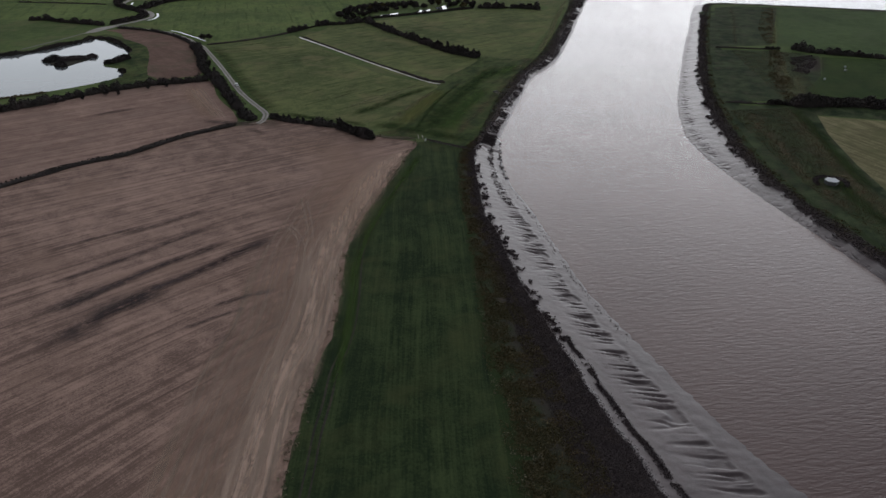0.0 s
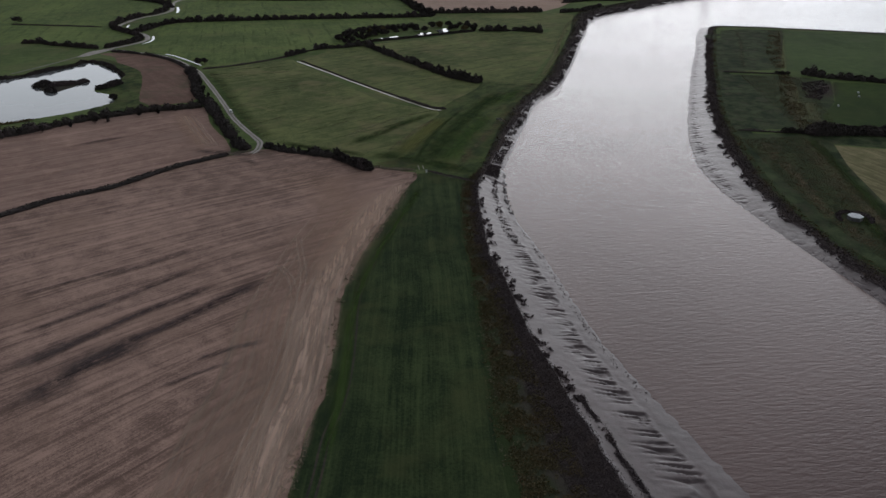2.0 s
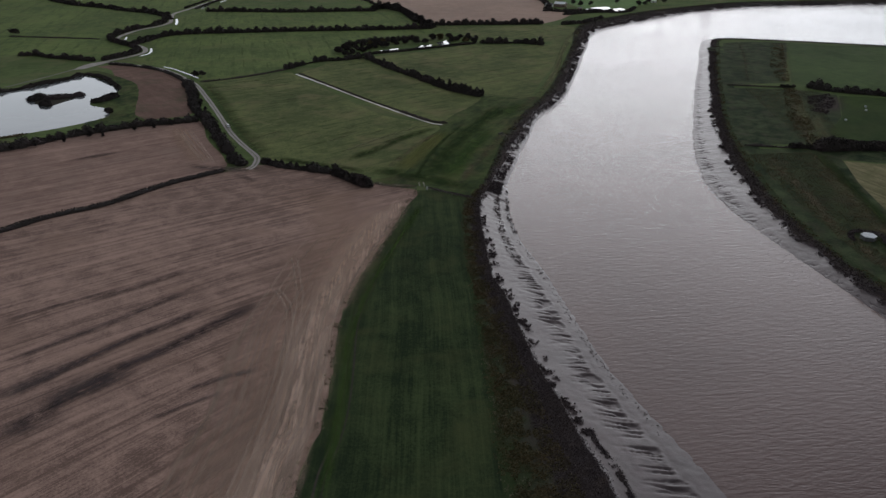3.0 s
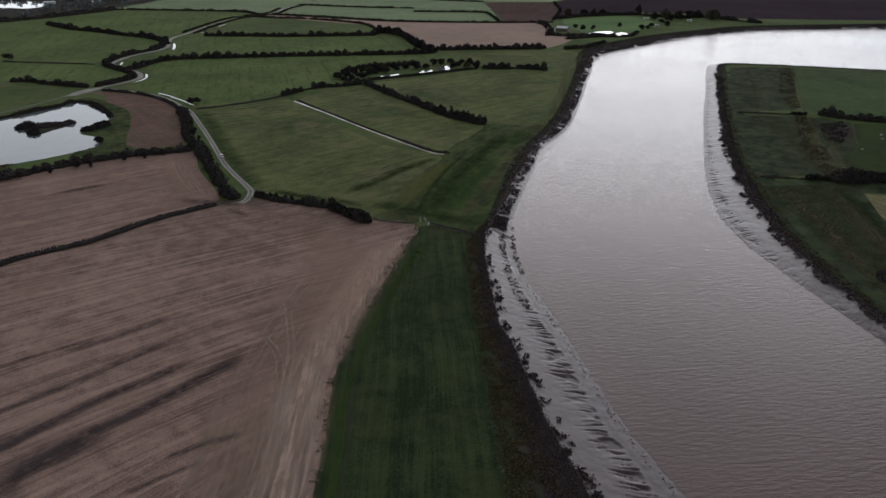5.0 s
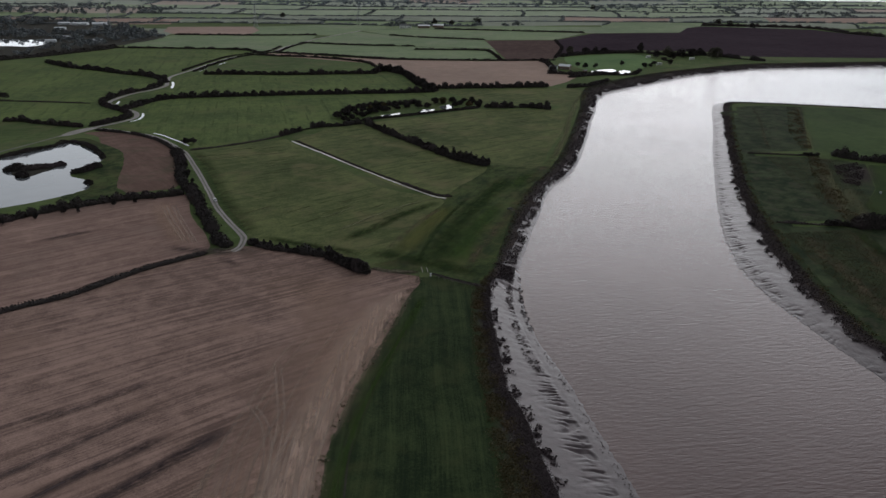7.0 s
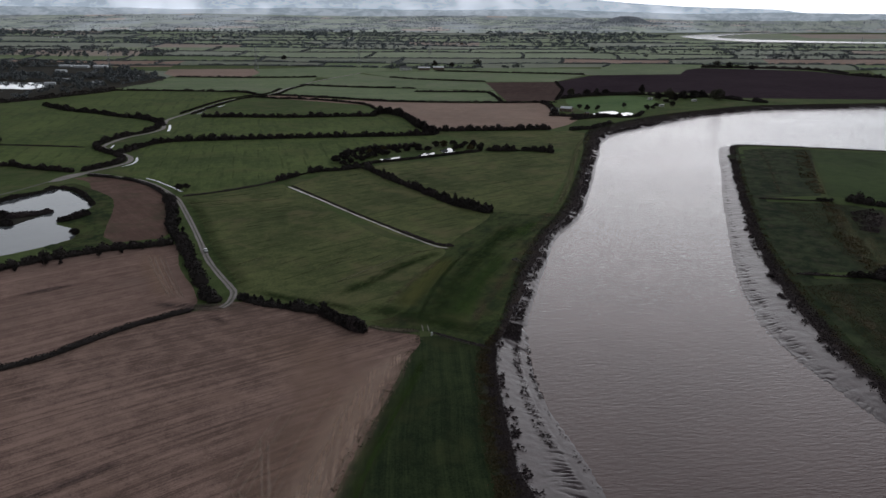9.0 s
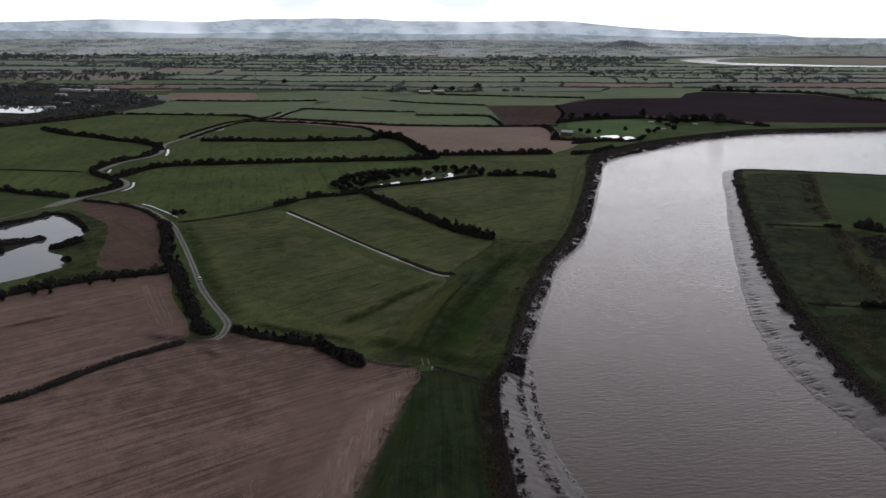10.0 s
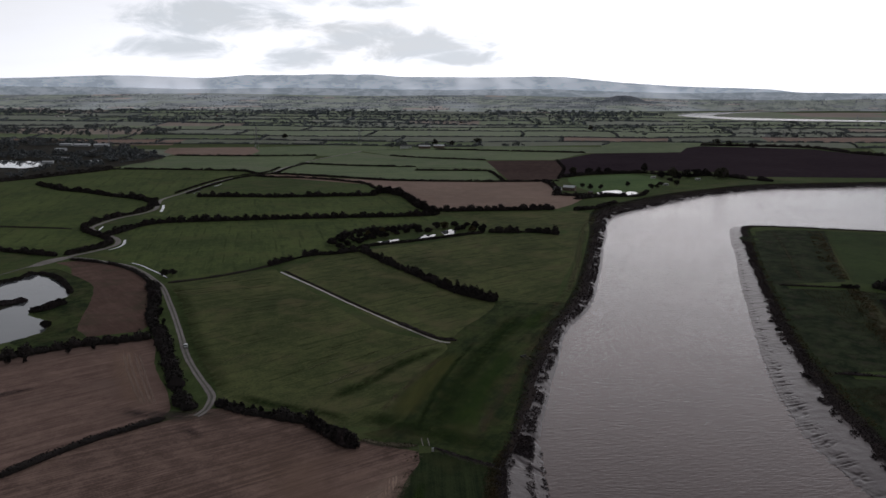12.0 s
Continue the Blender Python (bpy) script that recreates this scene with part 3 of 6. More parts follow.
    for V, nm, mat, lab in ((margin, "scrub_margin", MARGIN, "dark weedy margin along the top of the river bank"), (silt, "mud_bank", MUD, label)):
        a, b = V.shape[:2]
        F = []
        for i in range(a - 1):
            for j in range(b - 1):
                q = (i * b + j, (i + 1) * b + j, (i + 1) * b + j + 1, i * b + j + 1)
                F.append(q if side < 0 else q[::-1])
        ob = mesh_object(nm, V.reshape(-1, 3), F, mat, True)
        if b == 5:
            at = ob.data.attributes.new("fade", "FLOAT", "POINT")
            at.data.foreach_set("value", np.tile(np.linspace(0, 1, 5), a).astype(np.float32))
        out.append(tagged(ob, lab, "river bank", kind="structure"))
    return inland, line, nrm, ws, wm, lip, silt, grid


left_bank = bank(LEFT_EDGE, LEFT_WATER, LEFT_INNER, 1, "wet grey-brown tidal mud bank cut by drainage rills", 1, 0.27, 0.73, 1.15, 0.4, 360, 2.3, 0.14)
right_bank = bank(RIGHT_EDGE, RIGHT_WATER, RIGHT_INNER, -1, "glistening tidal mud bank with close-set rills", 2, 0.38, 1.04, 1.0, 0.5, 700, 2.5, 0.11)

# ---- ground: one sheet to the horizon, open along the river ----
li, ri = left_bank[0], right_bank[0]
hole = np.vstack([li[::2] + 0.0, ri[::-2]])


outer = [(-6000, -800), (6000, -800), (6000, 4760), (-6000, 4760)]
pts = [Vector(p) for p in outer] + [Vector(p) for p in hole]
ring = [(i, (i + 1) % 4) for i in range(4)] + [(4 + i, 4 + (i + 1) % len(hole)) for i in range(len(hole))]
gx, gy = np.meshgrid(np.arange(-5600, 5601, 400), np.arange(1400, 4760, 240))
for x, y in zip(gx.ravel(), gy.ravel()):
    pts.append(Vector((x, y)))
from mathutils import geometry
cdt = geometry.delaunay_2d_cdt(pts, ring, [], 0, 0.001)
cv = np.array([(v.x, v.y) for v in cdt[0]])
tri = np.array([f for f in cdt[2]])
mid = cv[tri].mean(1)
tri = tri[~inside(mid, hole)]
cz = np.zeros(len(cv))
ground = mesh_object("ground", np.column_stack([cv, cz]), tri, GRASS)
tagged(ground, "flat green riverside farmland reaching to the hills", "ground", kind="structure")

bm = bmesh.new()
bmesh.ops.create_grid(bm, x_segments=4, y_segments=4, size=1.0, matrix=Matrix.Translation((560, 560, WATER_Z)) @ Matrix.Diagonal((760, 660, 1, 1)))
rk = [i for i in range(0, len(ri), 24) if 150 < ri[i][1] < 735]
tagged(part("river_water", bm, RIVER), "broad silty grey-brown tidal river with fine ripples", "river", kind="structure")

# ---- fields ----
A_EAST = [(-14.0, 342.8), (-17.3, 324.3), (-23.2, 292.8), (-28.4, 268.7), (-32.4, 242.9), (-34.0, 225.0), (-32.9, 205.4), (-32.0, 188.3), (-32.1, 173.2), (-34.0, 159.9), (-34.3, 143.5), (-34.9, 131.3), (-34.6, 113.6), (-36, 80), (-44, 0)]
A_NORTH = [(-330, 120), (-240, 215), (-186.7, 283.6), (-172.3, 303.3), (-156.1, 325.4), (-135.5, 343.6), (-106.5, 367.4), (-91.4, 377), (-66.2, 370), (-52, 365), (-36, 351.5)]
sheet("stubble_field", [(-60, -120), (-330, -120)] + A_NORTH + A_EAST, STUBBLE_A, 0.05, "straw-coloured harvested stubble field with drill rows and dark muck streaks", 0.9, 3.0)
east = curve(A_EAST, 3.0)
strip_in = (curve(LEFT_INNER[:11], 3.0) + np.array([1.6, 0.0]))[::-1]
sheet("grass_field", [tuple(p) for p in east[::3]] + [(-30, -60), (58, -60)] + [tuple(p) for p in strip_in[::-1][::3]], GRASS_STRIP, 0.03, "dark green grass strip between stubble and river scrub", 0.0, 4.0)
sheet("stubble_field", [(-420, 268), (-300, 346), (-237, 394), (-200, 433), (-165, 453), (-148, 456), (-133, 420), (-110, 375), (-124, 357), (-137, 343), (-150, 324.5), (-168, 309.5), (-189, 283), (-252, 206), (-420, 42)], STUBBLE_B, 0.062, "smaller pale brown stubble field behind a low hedge", 0.8, 4.0)
sheet("bare_field", [(-278.3, 612.8), (-260.2, 618.0), (-225.0, 601.9), (-196.7, 566.9), (-176.5, 527.0), (-158.0, 475.5), (-169.6, 463), (-200, 452), (-202, 470), (-211, 486), (-223, 497), (-226, 514), (-221, 531), (-230, 550), (-249, 578), (-262, 600)], BROWN, 0.05, "bare red-brown field wrapped round the pond", 1.2, 4.0)
sheet("grass_field", [(-176.6, 552.8), (-162.8, 568.1), (-143.2, 582.3), (-122.6, 597.3), (-113.8, 585.4), (-73.4, 523.9), (-38.6, 472.3), (-5.1, 451.7), (-11.1, 425.1), (-16.3, 394.6), (-21.6, 365.5), (-43.9, 363.3), (-64.8, 373.6), (-89.5, 383.6), (-95.0, 387.2), (-104.2, 409.0), (-121.7, 440.9), (-144.1, 491.7), (-162.4, 529.4)], GRASS_MOWN, 0.05, "mown green meadow with faint cutting lines", 0.6, 4.0)
ROUGH_MEADOW = field_material("rank_meadow_grass", (0.019, 0.031, 0.014), (0.066, 0.085, 0.030), (0.078, 0.076, 0.034), 62, 0.16, 0.5, 0.03, fleck=0.7, grit=1.6, mottle=2.4)[0]
sheet("grass_field", [(-34, 357), (-22, 366), (-16.5, 394), (-11.3, 425), (-5.3, 452), (3, 474), (23, 522), (42, 522), (57, 523), (64, 524), (61, 511), (46.5, 475), (32.5, 426), (23.6, 382), (16.5, 349), (8.5, 338), (-10, 348), (-24, 349)], ROUGH_MEADOW, 0.045, "rank dark green grass in a damp meadow corner", 1.0, 3.0)
sheet("grass_field", [(-113.2, 593.5), (-89.3, 643.2), (-69.2, 653.7), (-44.8, 613.0), (-8.1, 555.0), (23.2, 522.2), (3.5, 473.5), (-3.4, 460.4), (-20.9, 468.9), (-39.6, 485.9), (-75.4, 538.7)], GRASS_MOWN, 0.06, "mown green meadow beside a straight ditch", 0.6, 4.0)
sheet("grass_field", [(-67.5, 661.2), (-44.1, 672.4), (-15.0, 692.3), (26, 723), (89, 725), (105, 741), (112, 752), (91.1, 645.6), (70.3, 570.6), (57.0, 523.3), (42.5, 522.8), (26.6, 528.8), (8.1, 545.0), (-26.2, 596.7), (-45.6, 624.0)], GRASS_MOWN, 0.05, "green meadow sloping to the river bank", 0.6, 4.0)
sheet("grass_field", [(-262, 640), (-250, 662), (-262, 700), (-276, 730), (-262, 765), (-210, 777), (-107, 796), (-22, 812), (-20, 790), (-80, 752), (-96, 700), (-90, 655), (-128, 612), (-150, 588), (-180, 566), (-205, 600), (-240, 624)], GRASS_LUSH, 0.04, "large lush green pasture with faint tramlines", 0.8, 6.0)
sheet("grass_field", [(-300, 795), (-270, 785), (-100, 808), (-20, 826), (-40, 880), (-60, 930), (-85, 945), (-240, 932), (-288, 930), (-302, 880), (-290, 840)], GRASS_LUSH, 0.04, "green pasture between two hedges", 0.8, 6.0)
sheet("grass_field", [(-12, 828), (100, 846), (140, 835), (118, 755), (60, 745), (30, 745), (10, 795)], GRASS_MOWN, 0.03, "green field beyond the copse", 0.8, 6.0)
sheet("grass_field", [(-519, 1023), (-466, 978), (-421, 955), (-383, 929), (-350, 912), (-326, 884), (-312, 860), (-306, 840), (-312, 805), (-325, 772), (-331, 744), (-420, 754), (-560, 764), (-760, 800), (-760, 1000), (-600, 1025)], GRASS_LUSH, 0.04, "wide lush green pasture west of the road", 0.8, 6.0, closed_smooth=False)
sheet("grass_field", [(-332, 736), (-360, 740), (-560, 750), (-720, 760), (-560, 640), (-362, 658), (-345, 659), (-320, 650), (-286, 640), (-276, 658), (-273, 688), (-290, 713), (-316, 728)], GRASS_LUSH, 0.042, "lush green pasture inside a bend of the road", 0.8, 6.0, closed_smooth=False)
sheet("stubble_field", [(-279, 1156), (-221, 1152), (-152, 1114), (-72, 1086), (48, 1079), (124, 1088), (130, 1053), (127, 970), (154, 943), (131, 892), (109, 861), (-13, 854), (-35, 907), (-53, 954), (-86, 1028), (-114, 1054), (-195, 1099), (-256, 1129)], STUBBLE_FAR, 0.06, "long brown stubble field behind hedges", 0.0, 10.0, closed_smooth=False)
sheet("ploughed_field", [(188, 1393), (280, 1535), (460, 1572), (509, 1689), (557, 1740), (677, 1700), (767, 1660), (790, 1564), (826, 1492), (1100, 1400), (1100, 1180), (612, 1150), (524, 1153), (445, 1157), (402, 1168), (395, 1216), (290, 1234), (215, 1208), (164, 1148), (147, 1114), (179, 1245)], PLOUGH, 0.06, "dark purple-brown ploughed field", 0.0, 10.0, closed_smooth=False)
PLOUGH_BROWN = field_material("half_worked_earth", (0.075, 0.052, 0.048), (0.115, 0.082, 0.074), (0.09, 0.066, 0.06), 80, 0.1, 0.3, 0.01, fleck=0.4, sheen=0.0)[0]
sheet("bare_field", [(64, 1376), (188, 1393), (179, 1245), (147, 1114), (80, 1098)], PLOUGH_BROWN, 0.05, "brown worked field beside dark plough", 0.0, 10.0, closed_smooth=False)
sheet("stubble_field", [(-573, 1621), (-405, 1647), (-369, 1549), (-365, 1450), (-501, 1454), (-544, 1513)], STUBBLE_FAR, 0.07, "pinkish far stubble field", 0.0, 10.0, closed_smooth=False)
sheet("stubble_field", [(-757, 1772), (-627, 1877), (-595, 1690), (-713, 1680)], STUBBLE_FAR, 0.07, "pinkish far stubble field by woods", 0.0, 10.0, closed_smooth=False)
sheet("grass_field", [(165, 1134), (251, 1179), (285, 1153), (282, 1076), (248, 1019), (215, 983), (173, 991), (159, 1071)], PADDOCK, 0.05, "bright green paddock beside a pond", 0.0, 8.0)
sheet("grass_field", [(327, 749), (420, 722), (550, 690), (550, 520), (380, 530), (311.3, 543.1), (288.0, 550.9), (272.0, 560.7), (257, 572)], GRASS_EAST, 0.05, "bright green pasture on the river bend", 0.6, 6.0, closed_smooth=False)
sheet("pasture_field", [(264, 742), (285, 752), (328, 748), (253.2, 573), (206, 566)], ROUGH_PASTURE, 0.05, "rough green pasture behind the bank", 0.8, 6.0, closed_smooth=False)
sheet("pasture_field", [(200, 556), (245.8, 553), (262, 545), (273, 535), (248, 478), (226, 447), (217.5, 419), (200.1, 420), (169.2, 417), (166, 435)], ROUGH_PASTURE, 0.05, "rough dull green pasture with brown streaks", 0.8, 6.0, closed_smooth=False)
GRASS_GRAZED = field_material("grazed_grass", (0.018, 0.032, 0.011), (0.044, 0.066, 0.021), (0.038, 0.050, 0.019), 100, 0.12, 0.25, 0.012, fleck=0.8, grit=1.4)[0]
sheet("grass_field", [(274, 534), (310, 526), (400, 500), (380, 400), (247.8, 416), (218, 418), (225, 446), (248, 477)], GRASS_GRAZED, 0.05, "dark green grazed field", 0.6, 6.0, closed_smooth=False)
sheet("pasture_field", [(196, 412), (300, 397), (300, 367), (206, 392), (197.4, 358), (190.5, 316), (186, 268), (180, 268), (185, 316), (192, 357), (198, 404)], ROUGH_PASTURE, 0.046, "rough dull grass beside ochre stubble", 0.6, 6.0, closed_smooth=False)
sheet("stubble_field", [(205.9, 390), (300, 365), (300, 250), (186, 270), (190.2, 315.8), (197.0, 357.5)], LIGHT_STUBBLE, 0.06, "ochre stubble field beside rough grass", 0.6, 6.0, closed_smooth=False)
sheet("pasture_field", [(170, 410), (200, 405), (194, 357), (187, 316), (182, 270), (184, 220), (163, 232), (157, 262), (153, 285), (153, 318), (158, 360), (164, 400)], ROUGH_PASTURE, 0.05, "rough weedy grass above the far river bank", 0.8, 6.0)

# ---- lane, ponds, ditches ----


def ribbon(name, pts, width, mat, z, label, category, step=3.0, wob=0.15, parent=None):
    line = curve(pts, step)
    nrm = normals(line)
    ww = width * (1 + wob * 2 * (fnoise(np.arange(len(line)) * step / 9.0, np.full(len(line), width), 3) - 0.5))
    V = np.stack([np.column_stack([line - nrm * ww[:, None] / 2, np.full(len(line), z)]), np.column_stack([line, np.full(len(line), z + 0.02)]), np.column_stack([line + nrm * ww[:, None] / 2, np.full(len(line), z)])], 1)
    F = [(i * 3 + j, i * 3 + j + 1, (i + 1) * 3 + j + 1, (i + 1) * 3 + j) for i in range(len(line) - 1) for j in range(2)]
    ob = mesh_object(name, V.reshape(-1, 3), F, mat)
    if parent is not None:
        ob.parent = parent
        return ob
    return tagged(ob, label, category, kind="structure")



def soft_material(name, c1, c2, along, density, grain=0.5, cut=(0.3, 0.55), lean=0.3):
    """A worn or stained patch that thins out through the surface below towards its edges."""
    m, n, bsdf = material(name)
    obj = n.add("ShaderNodeTexCoord").outputs["Object"]
    fade = n.add("ShaderNodeAttribute")
    fade.attribute_name = "fade"
    streak = n.noise(n.mapping(obj, -radians(along), (lean, 1.0, 1.0)), 0.9 if lean < 0.1 else 0.35, 5.0, 0.65)
    spot = n.noise(obj, grain, 5.0, 0.65)
    n.link(n.mix(n.step(streak, 0.3, 0.7), c1, c2), bsdf.inputs["Base Color"])
    bsdf.inputs["Roughness"].default_value = 0.95
    bsdf.inputs["Specular IOR Level"].default_value = 0.0
    a = n.math("MULTIPLY", fade.outputs["Fac"], n.step(n.math("ADD", n.math("MULTIPLY", streak, 0.55), n.math("MULTIPLY", spot, 0.45)), cut[0], cut[1]))
    n.link(n.math("MULTIPLY", a, density), bsdf.inputs["Alpha"])
    return m


def soft_ribbon(name, pts, width, mat, z, label, category, step=3.0):
    line = curve(pts, step)
    nrm = normals(line)
    k = len(line)
    ends = np.minimum(1.0, np.minimum(np.arange(k), np.arange(k)[::-1]) * step / (width * 0.8 + 3))
    wv = width * (0.75 + 0.5 * fnoise(np.arange(k) * step / 12.0, np.full(k, width), 3))
    offs, fd = (-0.5, -0.25, 0.0, 0.25, 0.5), (0.0, 0.62, 1.0, 0.62, 0.0)
    V = np.stack([np.column_stack([line + nrm * (o * wv)[:, None], np.full(k, z)]) for o in offs], 1)
    F = [(i * 5 + j, i * 5 + j + 1, (i + 1) * 5 + j + 1, (i + 1) * 5 + j) for i in range(k - 1) for j in range(4)]
    ob = mesh_object(name, V.reshape(-1, 3), F, mat)
    at = ob.data.attributes.new("fade", "FLOAT", "POINT")
    at.data.foreach_set("value", np.outer(ends, fd).ravel().astype(np.float32))
    return tagged(ob, label, category, kind="structure")


ribbon("bank_verge", [tuple(ri[i] - right_bank[2][i] * 3.5) for i in rk], 10.0, ROUGH_PASTURE, 0.035, "rough grass along the top of the far bank", "grass")
LANE_A = [(-98.1, 370.2), (-96.3, 375.7), (-97.3, 386.7), (-101.4, 395.0), (-111.5, 411.6), (-123.3, 432.9), (-135.7, 460.1), (-149.2, 489.3), (-163.5, 519.0), (-178.4, 548.9), (-190.2, 566.8), (-208.3, 589.7), (-224.8, 605.9), (-244.2, 616.1), (-264.3, 626.6), (-277.5, 629.7)]
LANE_B = [(-310, 540), (-296.3, 578.3), (-290.1, 600.2), (-281.5, 618), (-277.9, 633.3), (-269.9, 648.0), (-263.9, 663.3), (-263.0, 676.4), (-271.0, 695.2), (-284, 709), (-305, 729), (-315, 744), (-316, 771), (-312, 796), (-302, 819), (-299, 845), (-308, 876), (-317, 912), (-313, 958), (-310, 1008), (-301, 1095), (-283, 1142), (-260, 1178), (-255, 1249), (-243, 1302), (-232, 1371), (-210, 1447), (-171, 1561)]
ribbon("road", LANE_A, 3.1, LANE, 0.10, "pale worn farm lane with two wheel tracks", "lane")
ribbon("lane_middle", LANE_A, 0.8, VERGE, 0.125, "weedy strip between the wheel tracks", "verge", wob=0.5)
ribbon("track", LANE_B[:5], 2.6, VERGE, 0.11, "dull farm track towards the pond", "track")
ribbon("road", LANE_B[3:], 4.3, LANE, 0.11, "narrow winding grey country road", "road")
sheet("pond_water", [(-340, 500), (-304.9, 522.8), (-295.7, 534.7), (-289.0, 548.9), (-279.9, 563.9), (-274.5, 579.5), (-263.6, 574.1), (-247.0, 559.5), (-233.6, 542.0), (-226.9, 530.3), (-230.5, 520.3), (-232.4, 513.9), (-232.7, 501.6), (-228.2, 491.4), (-217.4, 484.7), (-209.3, 473.9), (-207.2, 464.7), (-214.7, 450.6), (-225.5, 438.4), (-237.0, 428.9), (-249, 419), (-290, 400), (-350, 420)], STILL, 0.06, "still pond mirroring the bright sky", 1.0, 3.0, "pond")
sheet("pond_water", [(-59.3, 690.4), (-50.6, 697), (-43, 702), (-45.2, 692), (-54.9, 685.2)], STILL, 0.10, "small bright pool among trees", 0.5, 2.0, "pond")
sheet("pond_water", [(-28, 708), (-22, 720), (-13, 721), (-19, 703), (-25, 700)], STILL, 0.10, "small bright pool among trees", 0.5, 2.0, "pond")
sheet("pond_water", [(-10, 733), (0, 745), (4, 731), (-5, 721)], STILL, 0.10, "small bright pool among trees", 0.5, 2.0, "pond")
sheet("pond_water", [(175, 983), (188, 999), (207, 1005), (208, 986), (219, 996), (224, 982), (210, 964), (192, 962), (177, 962)], STILL, 0.10, "bright pond beside the farm", 0.5, 4.0, "pond")
sheet("lake_water", [(-860, 1330), (-749, 1340), (-707, 1330), (-676, 1337), (-641, 1265), (-648, 1222), (-686, 1229), (-800, 1215)], STILL, 0.12, "distant lake shining among woods", 2.0, 8.0, "lake")
ribbon("ditch_water", [(-115.1, 589.8), (-84.5, 550.8), (-58.5, 516.3), (-29.7, 480), (-9.9, 456.7), (-2.5, 453)], 1.35, DITCH_WET, 0.09, "narrow straight ditch of pale shallow water", "ditch", wob=0.5)
for reach, wd in (([(-261, 655), (-257, 664), (-258, 677), (-263.5, 692)], 2.0), ([(-303.5, 733), (-308, 750)], 1.8), ([(-287.5, 830), (-293, 850), (-301, 872)], 2.6), ([(-299.5, 958), (-301, 996)], 2.2), ([(-294.5, 1020), (-293, 1046)], 2.2), ([(-225, 613.5), (-215, 606), (-205, 595.5), (-193, 583), (-184.5, 572.5)], 1.5)):
    ribbon("ditch_water", reach, wd, STILL, 0.10, "short bright reach of roadside ditch", "ditch")
sheet("worn_gateway", [(-290, 598), (-283, 605), (-277, 622), (-276, 632), (-283, 630), (-290, 616)], LANE, 0.13, "pale apron at the lane junction", 0.5, 2.0, "gateway")
sheet("distant_river", [(1141, 3809), (1330, 4099), (1680, 4458), (2100, 4740), (2430, 4740), (2036, 4515), (1661, 4246), (1389, 3928), (1303, 3751), (1296, 3529), (1503, 3358), (1835, 3220), (2600, 3150), (2600, 3060), (1767, 3104), (1417, 3172), (1220, 3264), (1130, 3578)], FARWATER, 0.3, "shining far loop of the river across the plain", 0.0, 30.0, "river")

# ---- hedges ----
hedge([(-420, 40), (-250, 204), (-187, 281.5), (-166.5, 307.3), (-149, 321.5), (-136, 340), (-124.3, 354), (-109, 368)], 3.6, 1.5, "low trimmed dark hedge between stubble fields", density=24, leaf=0.33, seed=2, lumps=0.2)
hedge([(-417.3, 269.8), (-297.3, 346.8), (-235.2, 396.3), (-212.7, 420.8), (-198.5, 432.8), (-180.2, 444.8), (-164.7, 450.8), (-149.3, 456.8)], 6.0, 3.2, "tall unkempt hedge between stubble and pond", density=34, leaf=0.5, seed=3, bushes=7)
hedge([(-188, 556), (-175, 527.1), (-160, 485), (-144, 456.4), (-128, 424), (-116, 399), (-107, 381), (-101, 376)], 6.5, 3.0, "thick thorn hedge along the farm lane", density=36, leaf=0.5, seed=4, bushes=6, gaps=0.2)
hedge([(-272, 622), (-244, 612), (-226, 601), (-209, 585), (-192, 562)], 2.6, 1.8, "low hedge beside the lane bend", density=14, leaf=0.4, seed=5)
hedge([(-93.8, 381.3), (-83.1, 374.8), (-65.3, 368.8), (-53.7, 364.8)], 4.6, 2.2, "thick dark hedge at the field corner", density=34, leaf=0.5, seed=6, bushes=6)
hedge([(-55.3, 365.3), (-47.3, 357.8), (-41.7, 352.2), (-35.3, 346.3)], 5.2, 3.2, "tall row of dark thorn trees", density=70, leaf=0.55, seed=7, lumps=0.45)
hedge([(-112.8, 592), (-85, 554.6), (-59, 519.6), (-30, 483.6)], 1.4, 0.6, "low dark rushes along the ditch", TUFT_DARK, 14, 0.33, seed=8)
hedge([(-30, 483.6), (-10, 460.3), (0.0, 456)], 2.4, 1.0, "dark rushes at the ditch end", TUFT_DARK, 18, 0.38, seed=27)
hedge([(-127.3, 607), (-115.2, 627), (-103.6, 641.0), (-89.9, 645.0), (-69.9, 657)], 5.0, 3.3, "ragged dark hedge with gaps", density=26, leaf=0.6, seed=9, gaps=0.3, bushes=7)
hedge([(-68.1, 656.0), (-45.9, 616.5), (-26.5, 587.6), (-8.8, 559.3)], 5.5, 3.3, "thick dark field hedge", density=30, leaf=0.6, seed=10, bushes=7)
hedge([(-8.8, 559.1), (7.4, 537.6), (24.4, 523.8)], 6.8, 4.2, "tall dark hedge end with trees", density=60, leaf=0.6, seed=11)
hedge([(-179.2, 560.0), (-163.3, 569.9), (-145.8, 584.2), (-126.5, 605.6)], 1.8, 0.9, "low reedy boundary ditch line", TUFT_DARK, 10, 0.4, seed=12)
hedge([(32, 733), (48, 733), (70, 734), (91, 725)], 6.0, 4.4, "dark hedge of field trees with gaps", density=30, leaf=0.7, seed=13, gaps=0.36, bushes=8)
hedge([(-286, 705), (-281, 730), (-274, 758), (-255, 773), (-210, 783), (-159, 794), (-107, 802), (-54, 810), (-14, 820)], 6.0, 3.8, "long dark hedge across green pastures", density=24, leaf=0.8, step=1.6, seed=14, bushes=9)
